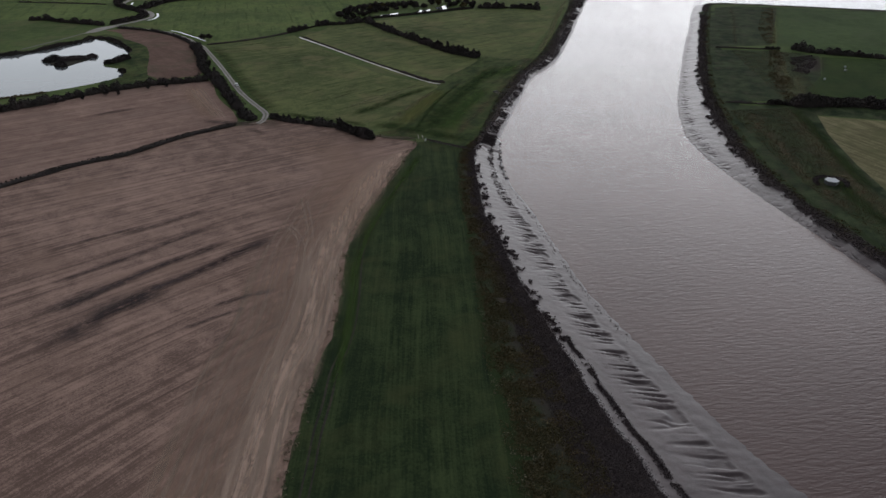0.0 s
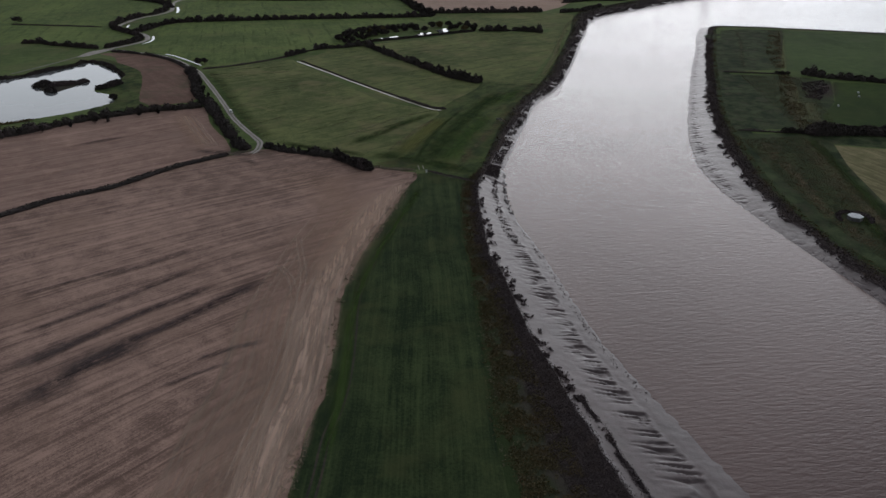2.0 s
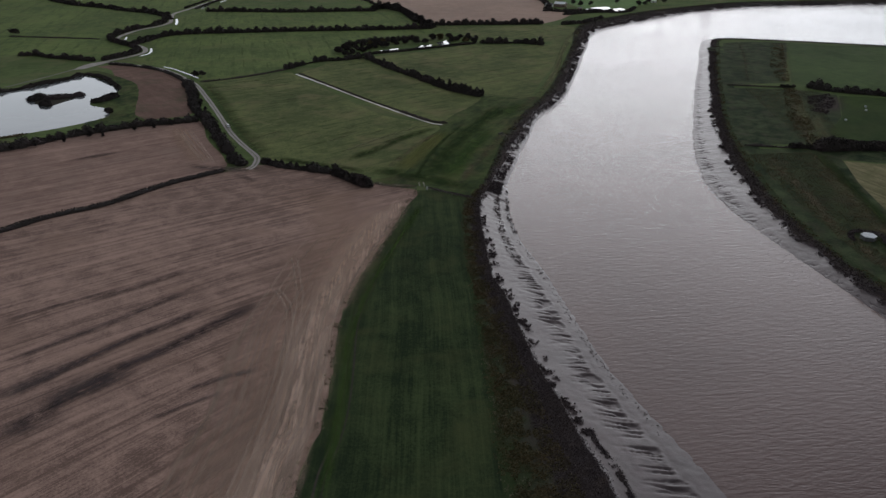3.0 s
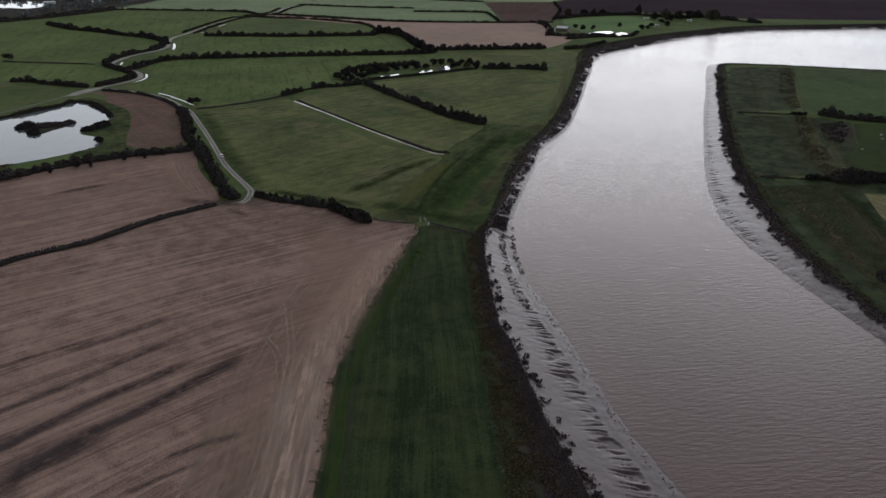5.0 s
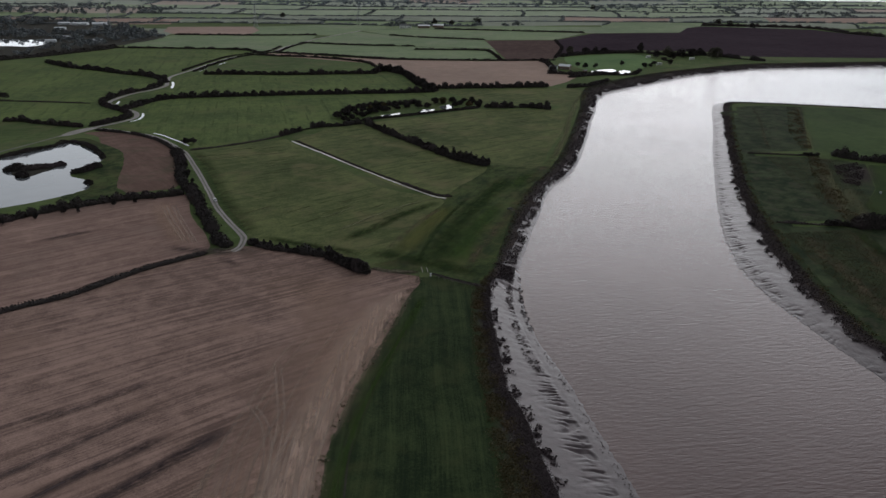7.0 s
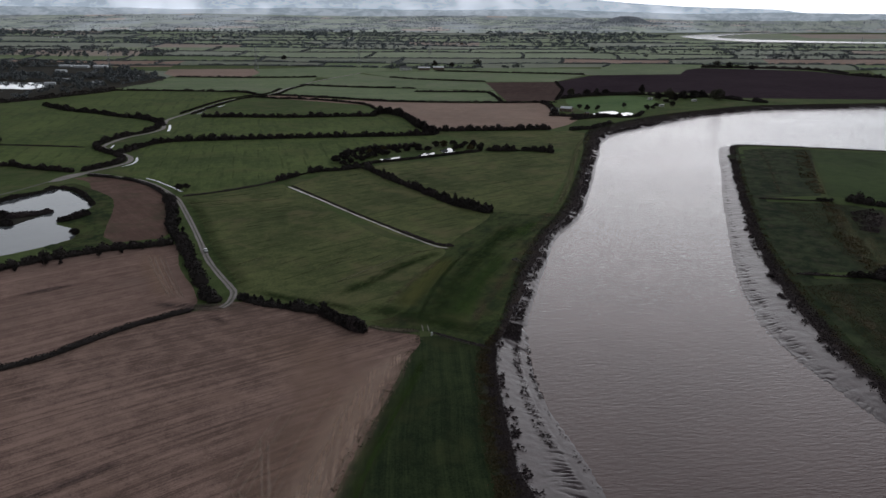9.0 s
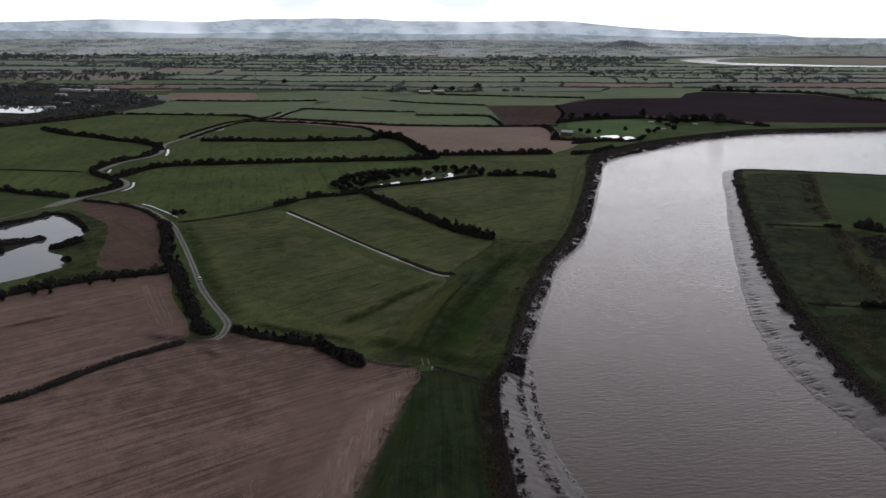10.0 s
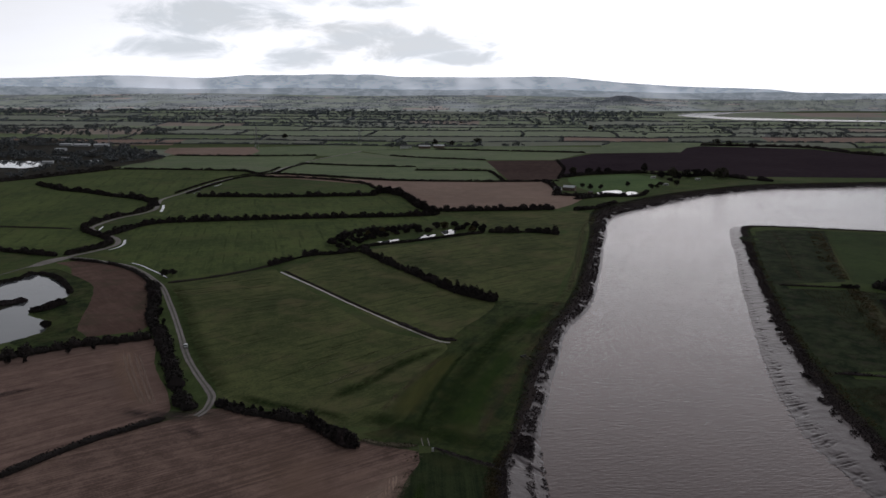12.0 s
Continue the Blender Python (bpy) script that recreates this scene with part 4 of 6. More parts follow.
hedge([(-286, 934), (-242, 936), (-190, 934), (-128, 945), (-86, 950)], 6.0, 3.8, "long dark hedge across green pastures", density=22, leaf=0.8, step=1.6, seed=15, bushes=9)
hedge([(-90, 953), (-79, 975), (-53, 944), (-34, 873), (-14, 823)], 7.5, 4.8, "tall dark belt of hedgerow trees", density=50, leaf=0.9, step=1.6, seed=16, bushes=9)
hedge([(-13, 842), (30, 847), (71, 852), (106, 857)], 6.0, 4.4, "dark dense hedge below brown stubble", density=28, leaf=0.8, step=1.6, seed=17, lumps=0.3, bushes=8)
hedge([(-519, 1031), (-466, 985), (-421, 962), (-383, 936), (-350, 919), (-322, 893), (-306, 866)], 8.0, 3.6, "broad dark hedge curving to the road", density=26, leaf=0.9, step=1.8, seed=18, bushes=9)
road_line = curve(LANE_B[4:18], 6.0)
west_side = road_line - normals(road_line) * 6.5
hedge([tuple(p) for p in west_side[::2]], 5.2, 3.0, "thick dark roadside hedge winding with the road", density=34, leaf=0.6, step=1.3, seed=19, bushes=8)
hedge([(262.7, 560), (272.3, 550), (285.3, 543), (299.0, 538), (325, 528), (420, 505)], 6.5, 3.6, "row of round dark bushes", density=34, leaf=0.6, seed=21, gaps=0.42, bushes=6.5)
hedge([(199, 411), (212.7, 410), (226.8, 412), (240.3, 410), (280, 400), (380, 385)], 9.0, 4.8, "broad dark thicket across the pasture", density=60, leaf=0.6, seed=22)
hedge([(164.8, 416.0), (188.2, 412.5), (199, 411)], 1.6, 0.9, "low dark ditch line", TUFT_DARK, 9, 0.4, seed=23)
for x, y in ((189, 412), (193, 411.6), (196.5, 411)):
    tree(x, y, 3.0, 2.6, "small dark thorn clump beside a ditch", seed=int(x), n_leaf=500, leaf=0.4, low=True)
hedge([(206, 563.7), (249.9, 556.7)], 1.4, 0.9, "low dark ditch line", TUFT_DARK, 9, 0.4, seed=25)
for x, y in ((244, 558), (247.5, 557.6), (251, 557)):
    tree(x, y, 2.4, 2.2, "small dark thorn clump beside a ditch", seed=int(x), n_leaf=400, leaf=0.4, low=True)

# ---- distance: patchwork of fields and hedges, woods, low rise and hills ----
HILL_TOP = [(-3600, 160), (-2900, 175), (-2300, 192), (-2080, 198), (-1560, 186), (-1200, 203), (-520, 209), (-230, 196), (240, 194), (680, 200), (1150, 164), (1520, 146), (2000, 132), (2300, 112), (2900, 110), (3600, 104)]


def hill(name, top, y, foot, mat, label, scale=1.0, lift=0.0, depth=40.0, seed=1):
    line = curve(top, 45.0)
    hz = line[:, 1] * scale + lift + 9 * (fnoise(line[:, 0] / 160.0, np.full(len(line), seed * 4.0), 4) - 0.5)
    V = []
    for f in np.linspace(0, 1, 9):
        V.append(np.column_stack([line[:, 0], np.full(len(line), y + depth * (f - 0.5)), foot + (hz - foot) * (1 - (1 - f) ** 1.6)]))
    V.append(np.column_stack([line[:, 0], np.full(len(line), y + depth), hz * 0.6]))
    V = np.stack(V, 1)
    a, b = V.shape[:2]
    F = [(i * b + j, (i + 1) * b + j, (i + 1) * b + j + 1, i * b + j + 1) for i in range(a - 1) for j in range(b - 1)]
    return tagged(mesh_object(name, V.reshape(-1, 3), F, mat, True), label, "hills", kind="structure")


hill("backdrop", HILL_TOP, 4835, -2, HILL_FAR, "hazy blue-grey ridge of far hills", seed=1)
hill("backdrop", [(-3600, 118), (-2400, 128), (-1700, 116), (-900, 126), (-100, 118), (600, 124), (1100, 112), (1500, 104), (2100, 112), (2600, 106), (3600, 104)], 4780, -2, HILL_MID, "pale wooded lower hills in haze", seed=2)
# the rise and its fields emit: haze painted into colour and glow
FAR_PASTURE = backdrop_material("haze_glow_pasture", (0.165, 0.195, 0.165), (0.235, 0.265, 0.220), 0.95, (0.27, 0.30, 0.29))
FAR_STRAW = backdrop_material("haze_glow_stubble", (0.265, 0.235, 0.210), (0.330, 0.295, 0.262), 0.95, (0.30, 0.29, 0.27))
FAR_ROUGH = backdrop_material("haze_glow_rough_ground", (0.145, 0.165, 0.165), (0.220, 0.240, 0.235), 0.95, (0.28, 0.315, 0.33))
RISE_TOP = [(-3600, 84), (-2600, 74), (-1500, 88), (-600, 78), (200, 84), (700, 78), (1200, 74), (1500, 66), (2200, 62), (2700, 72), (3600, 70)]
rise_line = curve(RISE_TOP, 60.0)
rise_foot = 4230 + 470 * np.clip((rise_line[:, 0] - 700) / 1200, 0, 1)


def rise_at(x, y):
    """Height of the gentle rise under the hills."""
    top, foot_y = np.interp(x, rise_line[:, 0], rise_line[:, 1]), np.interp(x, rise_line[:, 0], rise_foot)
    f = np.clip((np.asarray(y) - foot_y) / (4765 - foot_y), 0, 1)
    return top * f ** 1.15 + 5 * f * (fnoise(np.asarray(x) / 170.0, np.asarray(y) / 90.0, 3) - 0.5) + 0.3


rows_f = np.linspace(0, 1, 15)
V = []
for f in rows_f:
    y = rise_foot + (4765 - rise_foot) * f
    V.append(np.column_stack([rise_line[:, 0], y, rise_at(rise_line[:, 0], y)]))
V = np.stack(V, 1)
a, b = V.shape[:2]
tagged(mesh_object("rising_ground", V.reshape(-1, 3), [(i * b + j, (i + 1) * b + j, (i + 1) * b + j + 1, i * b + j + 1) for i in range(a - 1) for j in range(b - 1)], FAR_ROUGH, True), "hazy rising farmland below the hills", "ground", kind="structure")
# its fields, hedges and woods
rngh = np.random.RandomState(41)
V, F, which = [], [], []
for k in range(9):
    x = -3500.0
    while x < 3400:
        wide = rngh.uniform(70, 330)
        f0, f1 = (k + rngh.uniform(0.05, 0.3)) / 9, (k + rngh.uniform(0.75, 1.0)) / 9
        xs = np.linspace(x, x + wide - 8, 4)
        fy = np.interp(xs, rise_line[:, 0], rise_foot)
        for row in (fy + (4765 - fy) * f0, fy + (4765 - fy) * f1):
            V += list(zip(xs, row, rise_at(xs, row) + 0.8))
        n0 = len(V) - 8
        F += [(n0 + i, n0 + i + 1, n0 + i + 5, n0 + i + 4) for i in range(3)]
        which += [(0, 0, 1, 1, 2, 0, 3)[rngh.randint(7)]] * 3
        x += wide
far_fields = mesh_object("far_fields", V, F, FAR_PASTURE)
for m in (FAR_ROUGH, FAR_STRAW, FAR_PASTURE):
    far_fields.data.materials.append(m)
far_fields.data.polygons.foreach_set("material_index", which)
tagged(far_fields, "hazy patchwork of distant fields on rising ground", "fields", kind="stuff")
pieces = []
for q in range(1500):
    x, f = rngh.uniform(-3300, 3300), rngh.uniform(0.0, 0.97) ** 0.8
    if float(fnoise(np.array([x / 330.0]), np.array([f * 6]), 3)[0]) < 0.5:
        continue
    fy = float(np.interp(x, rise_line[:, 0], rise_foot))
    y = fy + (4765 - fy) * f
    long_ = rngh.uniform(12, 60)
    C = np.column_stack([rngh.normal(x, long_, 22), y + rngh.normal(0, 5, 22), np.zeros(22)])
    C[:, 2] = rise_at(C[:, 0], C[:, 1]) + rngh.uniform(0, 7, 22)
    pieces.append(cards(C, rngh.uniform(2.0, 4.6, 22), rngh))
knoll = np.column_stack([rngh.normal(1060, 85, 2600), rngh.normal(4600, 14, 2600), np.zeros(2600)])
knoll[:, 2] = 46 + 40 * np.exp(-np.abs((knoll[:, 0] - 1060) / 120) ** 3) * rngh.uniform(0.0, 1.0, 2600) ** 0.5
pieces.append(cards(knoll, rngh.uniform(3.0, 5.5, 2600), rngh))
v, f = join_meshes(pieces)
# these trees glow too, with haze in their colour
tagged(mesh_object("backdrop_woods", v, f, backdrop_material("haze_glow_woods", (0.115, 0.135, 0.150), (0.185, 0.205, 0.220), 0.5, (0.20, 0.225, 0.24))), "hazy tree belts and a wooded knoll below the hills", "trees", kind="stuff")

FORBIDDEN = [np.array(p, float) for p in (
    [(188, 1393), (280, 1535), (460, 1572), (509, 1689), (557, 1740), (677, 1700), (767, 1660), (826, 1492), (1100, 1400), (1100, 1100), (140, 1100)],
    [(-290, 1160), (-72, 1095), (130, 1092), (150, 940), (109, 855), (-60, 900)],
    [(-860, 1340), (-640, 1345), (-640, 1215), (-860, 1215)],
    [(1100, 3809), (1330, 4120), (1680, 4480), (2430, 4760), (2700, 4700), (2700, 3050), (1400, 3120), (1200, 3240)],
    [(130, 1100), (300, 1240), (400, 1200), (1200, 1180), (1200, 600), (130, 900)])]
forbidden = lambda q: np.any([inside(q, poly) for poly in FORBIDDEN], axis=0)

rngf = np.random.RandomState(11)
ROWS_Y = [1195, 1310, 1440, 1590, 1730, 1880, 2060, 2260, 2480, 2740, 3030, 3360, 3720, 4080, 4320]
split_x = []
for k, y0 in enumerate(ROWS_Y):
    xs, x = [], -0.68 * y0 - 260 + rngf.uniform(0, 150)
    while x < 0.66 * y0 + 250:
        xs.append(x)
        x += rngf.uniform(130, 330) * (0.8 + y0 / 4500)
    split_x.append(xs)


def row_y(k, x):
    return ROWS_Y[k] + (ROWS_Y[k] * 0.05) * 2 * (float(fnoise(np.array([x / 420.0 + k * 7.3]), np.array([k * 2.1]), 2)[0]) - 0.5)


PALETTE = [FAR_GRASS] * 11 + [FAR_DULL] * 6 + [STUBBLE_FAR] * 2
# beyond 2000 m the copies with haze in their colour take over
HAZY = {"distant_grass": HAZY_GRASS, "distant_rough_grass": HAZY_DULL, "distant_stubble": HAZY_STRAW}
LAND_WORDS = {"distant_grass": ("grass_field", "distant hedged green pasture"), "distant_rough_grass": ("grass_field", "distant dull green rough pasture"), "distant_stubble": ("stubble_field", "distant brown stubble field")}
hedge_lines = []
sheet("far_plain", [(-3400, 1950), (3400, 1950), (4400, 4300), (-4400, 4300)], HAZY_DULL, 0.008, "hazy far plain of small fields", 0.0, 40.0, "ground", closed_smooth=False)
for k in range(len(ROWS_Y) - 1):
    xs = split_x[k]
    for i in range(len(xs) - 1):
        xa, xb = xs[i], xs[i + 1]
        lean_a, lean_b = (xa * 0.06 + 14), (xb * 0.06 + 14)
        bottom = [(x, row_y(k, x)) for x in np.linspace(xa, xb, 5)]
        top = [(x, row_y(k + 1, x)) for x in np.linspace(xb + lean_b, xa + lean_a, 5)]
        mid_pt = np.array([[0.5 * (xa + xb), 0.5 * (ROWS_Y[k] + ROWS_Y[k + 1])]])
        hedge_lines.append((bottom, k))
        hedge_lines.append(([bottom[0], ((xa * 2 + lean_a) / 2 + 6, 0.5 * (bottom[0][1] + top[-1][1])), top[-1]], k))
        if forbidden(mid_pt)[0] and k < 10:
            continue
        mat = PALETTE[rngf.randint(len(PALETTE))]
        if mid_pt[0, 0] < -420 and 1250 < mid_pt[0, 1] < 1700 and rngf.rand() < 0.5:
            mat = FAR_DULL
        if -520 < mid_pt[0, 0] < 330 and mid_pt[0, 1] < 1700:
            continue
        nm, lab = LAND_WORDS[mat.name]
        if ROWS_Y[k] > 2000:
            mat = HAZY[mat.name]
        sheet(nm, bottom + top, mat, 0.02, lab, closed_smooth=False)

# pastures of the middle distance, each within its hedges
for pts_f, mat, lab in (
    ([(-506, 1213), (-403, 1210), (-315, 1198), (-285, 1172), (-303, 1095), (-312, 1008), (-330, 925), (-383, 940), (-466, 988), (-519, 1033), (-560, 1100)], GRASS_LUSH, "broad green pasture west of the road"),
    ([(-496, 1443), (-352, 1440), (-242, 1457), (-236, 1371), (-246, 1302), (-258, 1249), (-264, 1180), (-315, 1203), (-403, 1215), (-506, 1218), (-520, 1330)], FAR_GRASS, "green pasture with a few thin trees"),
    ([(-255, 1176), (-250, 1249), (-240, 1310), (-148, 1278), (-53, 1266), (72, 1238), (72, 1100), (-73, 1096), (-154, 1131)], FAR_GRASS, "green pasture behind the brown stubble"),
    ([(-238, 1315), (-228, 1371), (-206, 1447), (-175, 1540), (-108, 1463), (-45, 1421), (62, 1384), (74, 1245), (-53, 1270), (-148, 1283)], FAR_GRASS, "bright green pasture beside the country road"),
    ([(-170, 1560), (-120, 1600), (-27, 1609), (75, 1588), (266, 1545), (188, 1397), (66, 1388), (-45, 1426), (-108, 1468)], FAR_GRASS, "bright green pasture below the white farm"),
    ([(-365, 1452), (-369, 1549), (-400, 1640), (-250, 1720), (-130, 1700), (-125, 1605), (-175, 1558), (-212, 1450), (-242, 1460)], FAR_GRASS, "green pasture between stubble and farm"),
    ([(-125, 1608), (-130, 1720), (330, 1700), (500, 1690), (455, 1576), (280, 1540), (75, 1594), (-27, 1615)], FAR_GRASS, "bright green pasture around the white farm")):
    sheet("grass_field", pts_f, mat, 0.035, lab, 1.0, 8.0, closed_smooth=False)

for q, (pts_h, k) in enumerate(hedge_lines):
    p = np.array(pts_h, float)
    if forbidden(p).sum() > 0 or rngf.rand() < 0.10:
        continue
    far = p[:, 1].mean()
    if far > 3700 and rngf.rand() < 0.4:
        continue
    h = rngf.uniform(1.8, 4.2) * (1.35 if far > 2400 else 1.0)
    if -520 < p[:, 0].mean() < 330 and far < 1700:
        continue
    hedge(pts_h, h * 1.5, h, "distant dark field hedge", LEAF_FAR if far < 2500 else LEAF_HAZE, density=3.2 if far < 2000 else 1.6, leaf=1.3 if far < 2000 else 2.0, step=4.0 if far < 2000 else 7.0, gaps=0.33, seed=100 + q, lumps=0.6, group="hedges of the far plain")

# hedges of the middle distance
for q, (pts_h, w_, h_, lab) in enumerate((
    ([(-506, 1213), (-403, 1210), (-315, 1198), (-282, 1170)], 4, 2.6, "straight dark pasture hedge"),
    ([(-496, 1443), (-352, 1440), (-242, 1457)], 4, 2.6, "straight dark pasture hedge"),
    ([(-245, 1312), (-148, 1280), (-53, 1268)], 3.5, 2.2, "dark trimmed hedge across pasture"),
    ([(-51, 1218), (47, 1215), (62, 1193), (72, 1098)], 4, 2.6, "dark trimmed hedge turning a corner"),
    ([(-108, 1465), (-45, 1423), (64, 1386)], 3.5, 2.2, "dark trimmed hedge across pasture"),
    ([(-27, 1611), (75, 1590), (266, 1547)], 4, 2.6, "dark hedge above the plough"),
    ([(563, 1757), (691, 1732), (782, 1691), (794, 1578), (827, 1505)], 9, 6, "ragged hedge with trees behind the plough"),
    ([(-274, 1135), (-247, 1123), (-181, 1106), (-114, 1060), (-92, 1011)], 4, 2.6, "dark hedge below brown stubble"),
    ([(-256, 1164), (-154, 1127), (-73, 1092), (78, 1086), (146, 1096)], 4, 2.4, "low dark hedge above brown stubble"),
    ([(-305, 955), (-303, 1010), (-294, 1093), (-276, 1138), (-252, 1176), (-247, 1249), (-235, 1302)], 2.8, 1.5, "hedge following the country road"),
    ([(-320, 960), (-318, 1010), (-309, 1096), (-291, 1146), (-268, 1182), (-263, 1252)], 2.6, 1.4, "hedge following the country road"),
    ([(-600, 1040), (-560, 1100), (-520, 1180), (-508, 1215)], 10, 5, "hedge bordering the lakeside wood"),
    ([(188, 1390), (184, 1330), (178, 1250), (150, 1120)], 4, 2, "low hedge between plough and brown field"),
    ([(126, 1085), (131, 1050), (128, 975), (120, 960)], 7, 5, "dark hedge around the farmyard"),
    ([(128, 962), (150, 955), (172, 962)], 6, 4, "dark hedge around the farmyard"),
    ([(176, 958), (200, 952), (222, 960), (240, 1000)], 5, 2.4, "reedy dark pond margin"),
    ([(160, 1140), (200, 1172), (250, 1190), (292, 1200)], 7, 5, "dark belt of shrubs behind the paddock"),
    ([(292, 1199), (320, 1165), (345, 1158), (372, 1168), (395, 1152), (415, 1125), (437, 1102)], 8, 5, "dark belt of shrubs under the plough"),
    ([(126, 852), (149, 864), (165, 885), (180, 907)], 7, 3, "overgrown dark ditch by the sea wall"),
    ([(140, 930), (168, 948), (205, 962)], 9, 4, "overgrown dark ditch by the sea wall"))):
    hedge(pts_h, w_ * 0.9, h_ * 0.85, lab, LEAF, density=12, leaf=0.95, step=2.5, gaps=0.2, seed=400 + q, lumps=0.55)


def grove(name, spots, label, mat, seed, size, height, leaf, per):
    """Far trees that nobody could count: crowns of leaf sprays over short stems, one mesh."""
    rng = np.random.RandomState(seed)
    pieces = []
    for x, y in spots:
        sc = rng.uniform(0.55, 1.35)
        r, h = size * sc, height * sc * rng.uniform(0.8, 1.2)
        lob = rng.randint(3, 6)
        cs = np.column_stack([rng.normal(0, r * 0.45, lob), rng.normal(0, r * 0.45, lob), rng.uniform(0.35, 0.8, lob) * h])
        i = rng.randint(0, lob, per)
        d = rng.normal(size=(per, 3))
        d /= np.linalg.norm(d, axis=1)[:, None]
        C = cs[i] + d * np.array([r * 0.5, r * 0.5, h * 0.3]) * rng.uniform(0.4, 1, (per, 1))
        C[:, 2] = np.maximum(C[:, 2], 0.3)
        pieces.append(cards(C + np.array([x, y, 0]), rng.uniform(0.6, 1.4, per) * leaf * sc, rng))
    v, f = join_meshes(pieces)
    return tagged(mesh_object(name, v, f, mat), label, "trees", kind="stuff")


def spots_in(poly, count, rng, clump=0.0):
    poly = np.array(poly, float)
    lo, hi = poly.min(0), poly.max(0)
    out = []
    while len(out) < count:
        q = rng.uniform(lo, hi, (count * 3, 2))
        q = q[inside(q, poly)]
        if clump:
            q = q[fnoise(q[:, 0] / clump, q[:, 1] / clump, 3) > 0.5]
        out.extend(q.tolist())
    return out[:count]


rngw = np.random.RandomState(5)
lake_poly = np.array([(-870, 1346), (-749, 1352), (-676, 1347), (-632, 1265), (-645, 1205), (-800, 1195)], float)
wood = [p for p in spots_in([(-1250, 1720), (-900, 1820), (-686, 1650), (-560, 1500), (-500, 1400), (-520, 1240), (-560, 1150), (-600, 1060), (-900, 1080), (-1250, 1300)], 900, rngw) if not inside(np.array([p]), lake_poly)[0] and not (-860 < p[0] < -680 and 1480 < p[1] < 1680) and not (p[0] < -610 and p[1] < 1225)]
# dark soil-coloured sheet, added to fill in shade between the trees
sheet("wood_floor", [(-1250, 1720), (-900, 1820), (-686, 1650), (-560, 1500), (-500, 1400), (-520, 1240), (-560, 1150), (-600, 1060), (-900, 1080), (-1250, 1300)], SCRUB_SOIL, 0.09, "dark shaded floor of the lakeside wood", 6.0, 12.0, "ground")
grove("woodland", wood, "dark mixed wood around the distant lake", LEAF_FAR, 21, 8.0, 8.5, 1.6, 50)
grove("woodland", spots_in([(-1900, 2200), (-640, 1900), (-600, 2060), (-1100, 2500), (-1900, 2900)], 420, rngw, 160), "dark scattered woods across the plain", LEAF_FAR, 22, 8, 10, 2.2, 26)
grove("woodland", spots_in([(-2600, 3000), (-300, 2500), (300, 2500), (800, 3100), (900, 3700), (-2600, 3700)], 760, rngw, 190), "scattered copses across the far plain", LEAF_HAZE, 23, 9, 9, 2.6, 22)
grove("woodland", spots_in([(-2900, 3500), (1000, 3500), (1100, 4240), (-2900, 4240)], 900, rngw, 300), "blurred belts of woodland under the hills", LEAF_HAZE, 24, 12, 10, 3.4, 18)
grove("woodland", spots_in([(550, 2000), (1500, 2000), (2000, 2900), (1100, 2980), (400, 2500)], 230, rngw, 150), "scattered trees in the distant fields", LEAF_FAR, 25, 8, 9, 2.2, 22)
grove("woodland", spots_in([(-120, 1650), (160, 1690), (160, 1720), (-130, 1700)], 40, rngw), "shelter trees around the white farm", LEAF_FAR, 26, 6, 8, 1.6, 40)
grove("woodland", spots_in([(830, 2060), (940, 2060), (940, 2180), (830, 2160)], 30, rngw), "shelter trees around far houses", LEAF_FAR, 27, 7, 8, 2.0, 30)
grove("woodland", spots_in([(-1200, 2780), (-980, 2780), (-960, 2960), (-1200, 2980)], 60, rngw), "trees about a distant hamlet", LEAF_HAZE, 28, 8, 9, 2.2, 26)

# single trees of the middle distance
OLIVE_LEAF = foliage_material("olive_tree_leaves", (0.046, 0.046, 0.034), (0.115, 0.106, 0.074), (0.095, 0.078, 0.060))
FIELD_TREES = ((-30, 1768, 11, 7), (66, 1775, 13, 9), (8, 1720, 10, 7), (605, 1776, 14, 10), (621, 1744, 12, 9), (652, 1700, 10, 7), (-403, 1935, 11, 7), (441, 2397, 14, 11))
FARM_TREES = ((288.7, 1196.6, 15, 5), (298, 1141, 9, 6), (310, 1130.5, 16, 9), (316, 1126, 10, 6), (335, 1144, 12, 8), (352, 1156, 11, 8), (369, 1169, 10, 8), (375, 1135, 14, 8), (382, 1136, 15, 8), (177.5, 1164, 12, 6), (204, 1184, 9, 7), (218, 1182, 10, 7), (234, 1193, 8, 6), (165, 1023, 6, 3.5), (173, 1012.5, 6.5, 3.5), (186, 1013, 6, 3), (226, 1042, 6, 3), (248.5, 1015, 7, 4), (268, 1044, 6, 4), (293, 1086, 6, 4), (289.5, 1045, 8, 4), (260, 1030, 4, 3))
for q, (x, y, h, r) in enumerate(FIELD_TREES + FARM_TREES):
    olive = q in (10, 15, 16, 17)
    lab = "broad olive-green tree by the farm paddock" if olive else "rounded dark hedgerow tree" if r > 4 else "small slim field tree"
    tree(x, y, h, r, lab, OLIVE_LEAF if olive else LEAF, seed=600 + q, leaf=0.85, n_leaf=760 if r > 4 else 380, low=r > 4, group="trees of the middle distance")

# ---- buildings ----


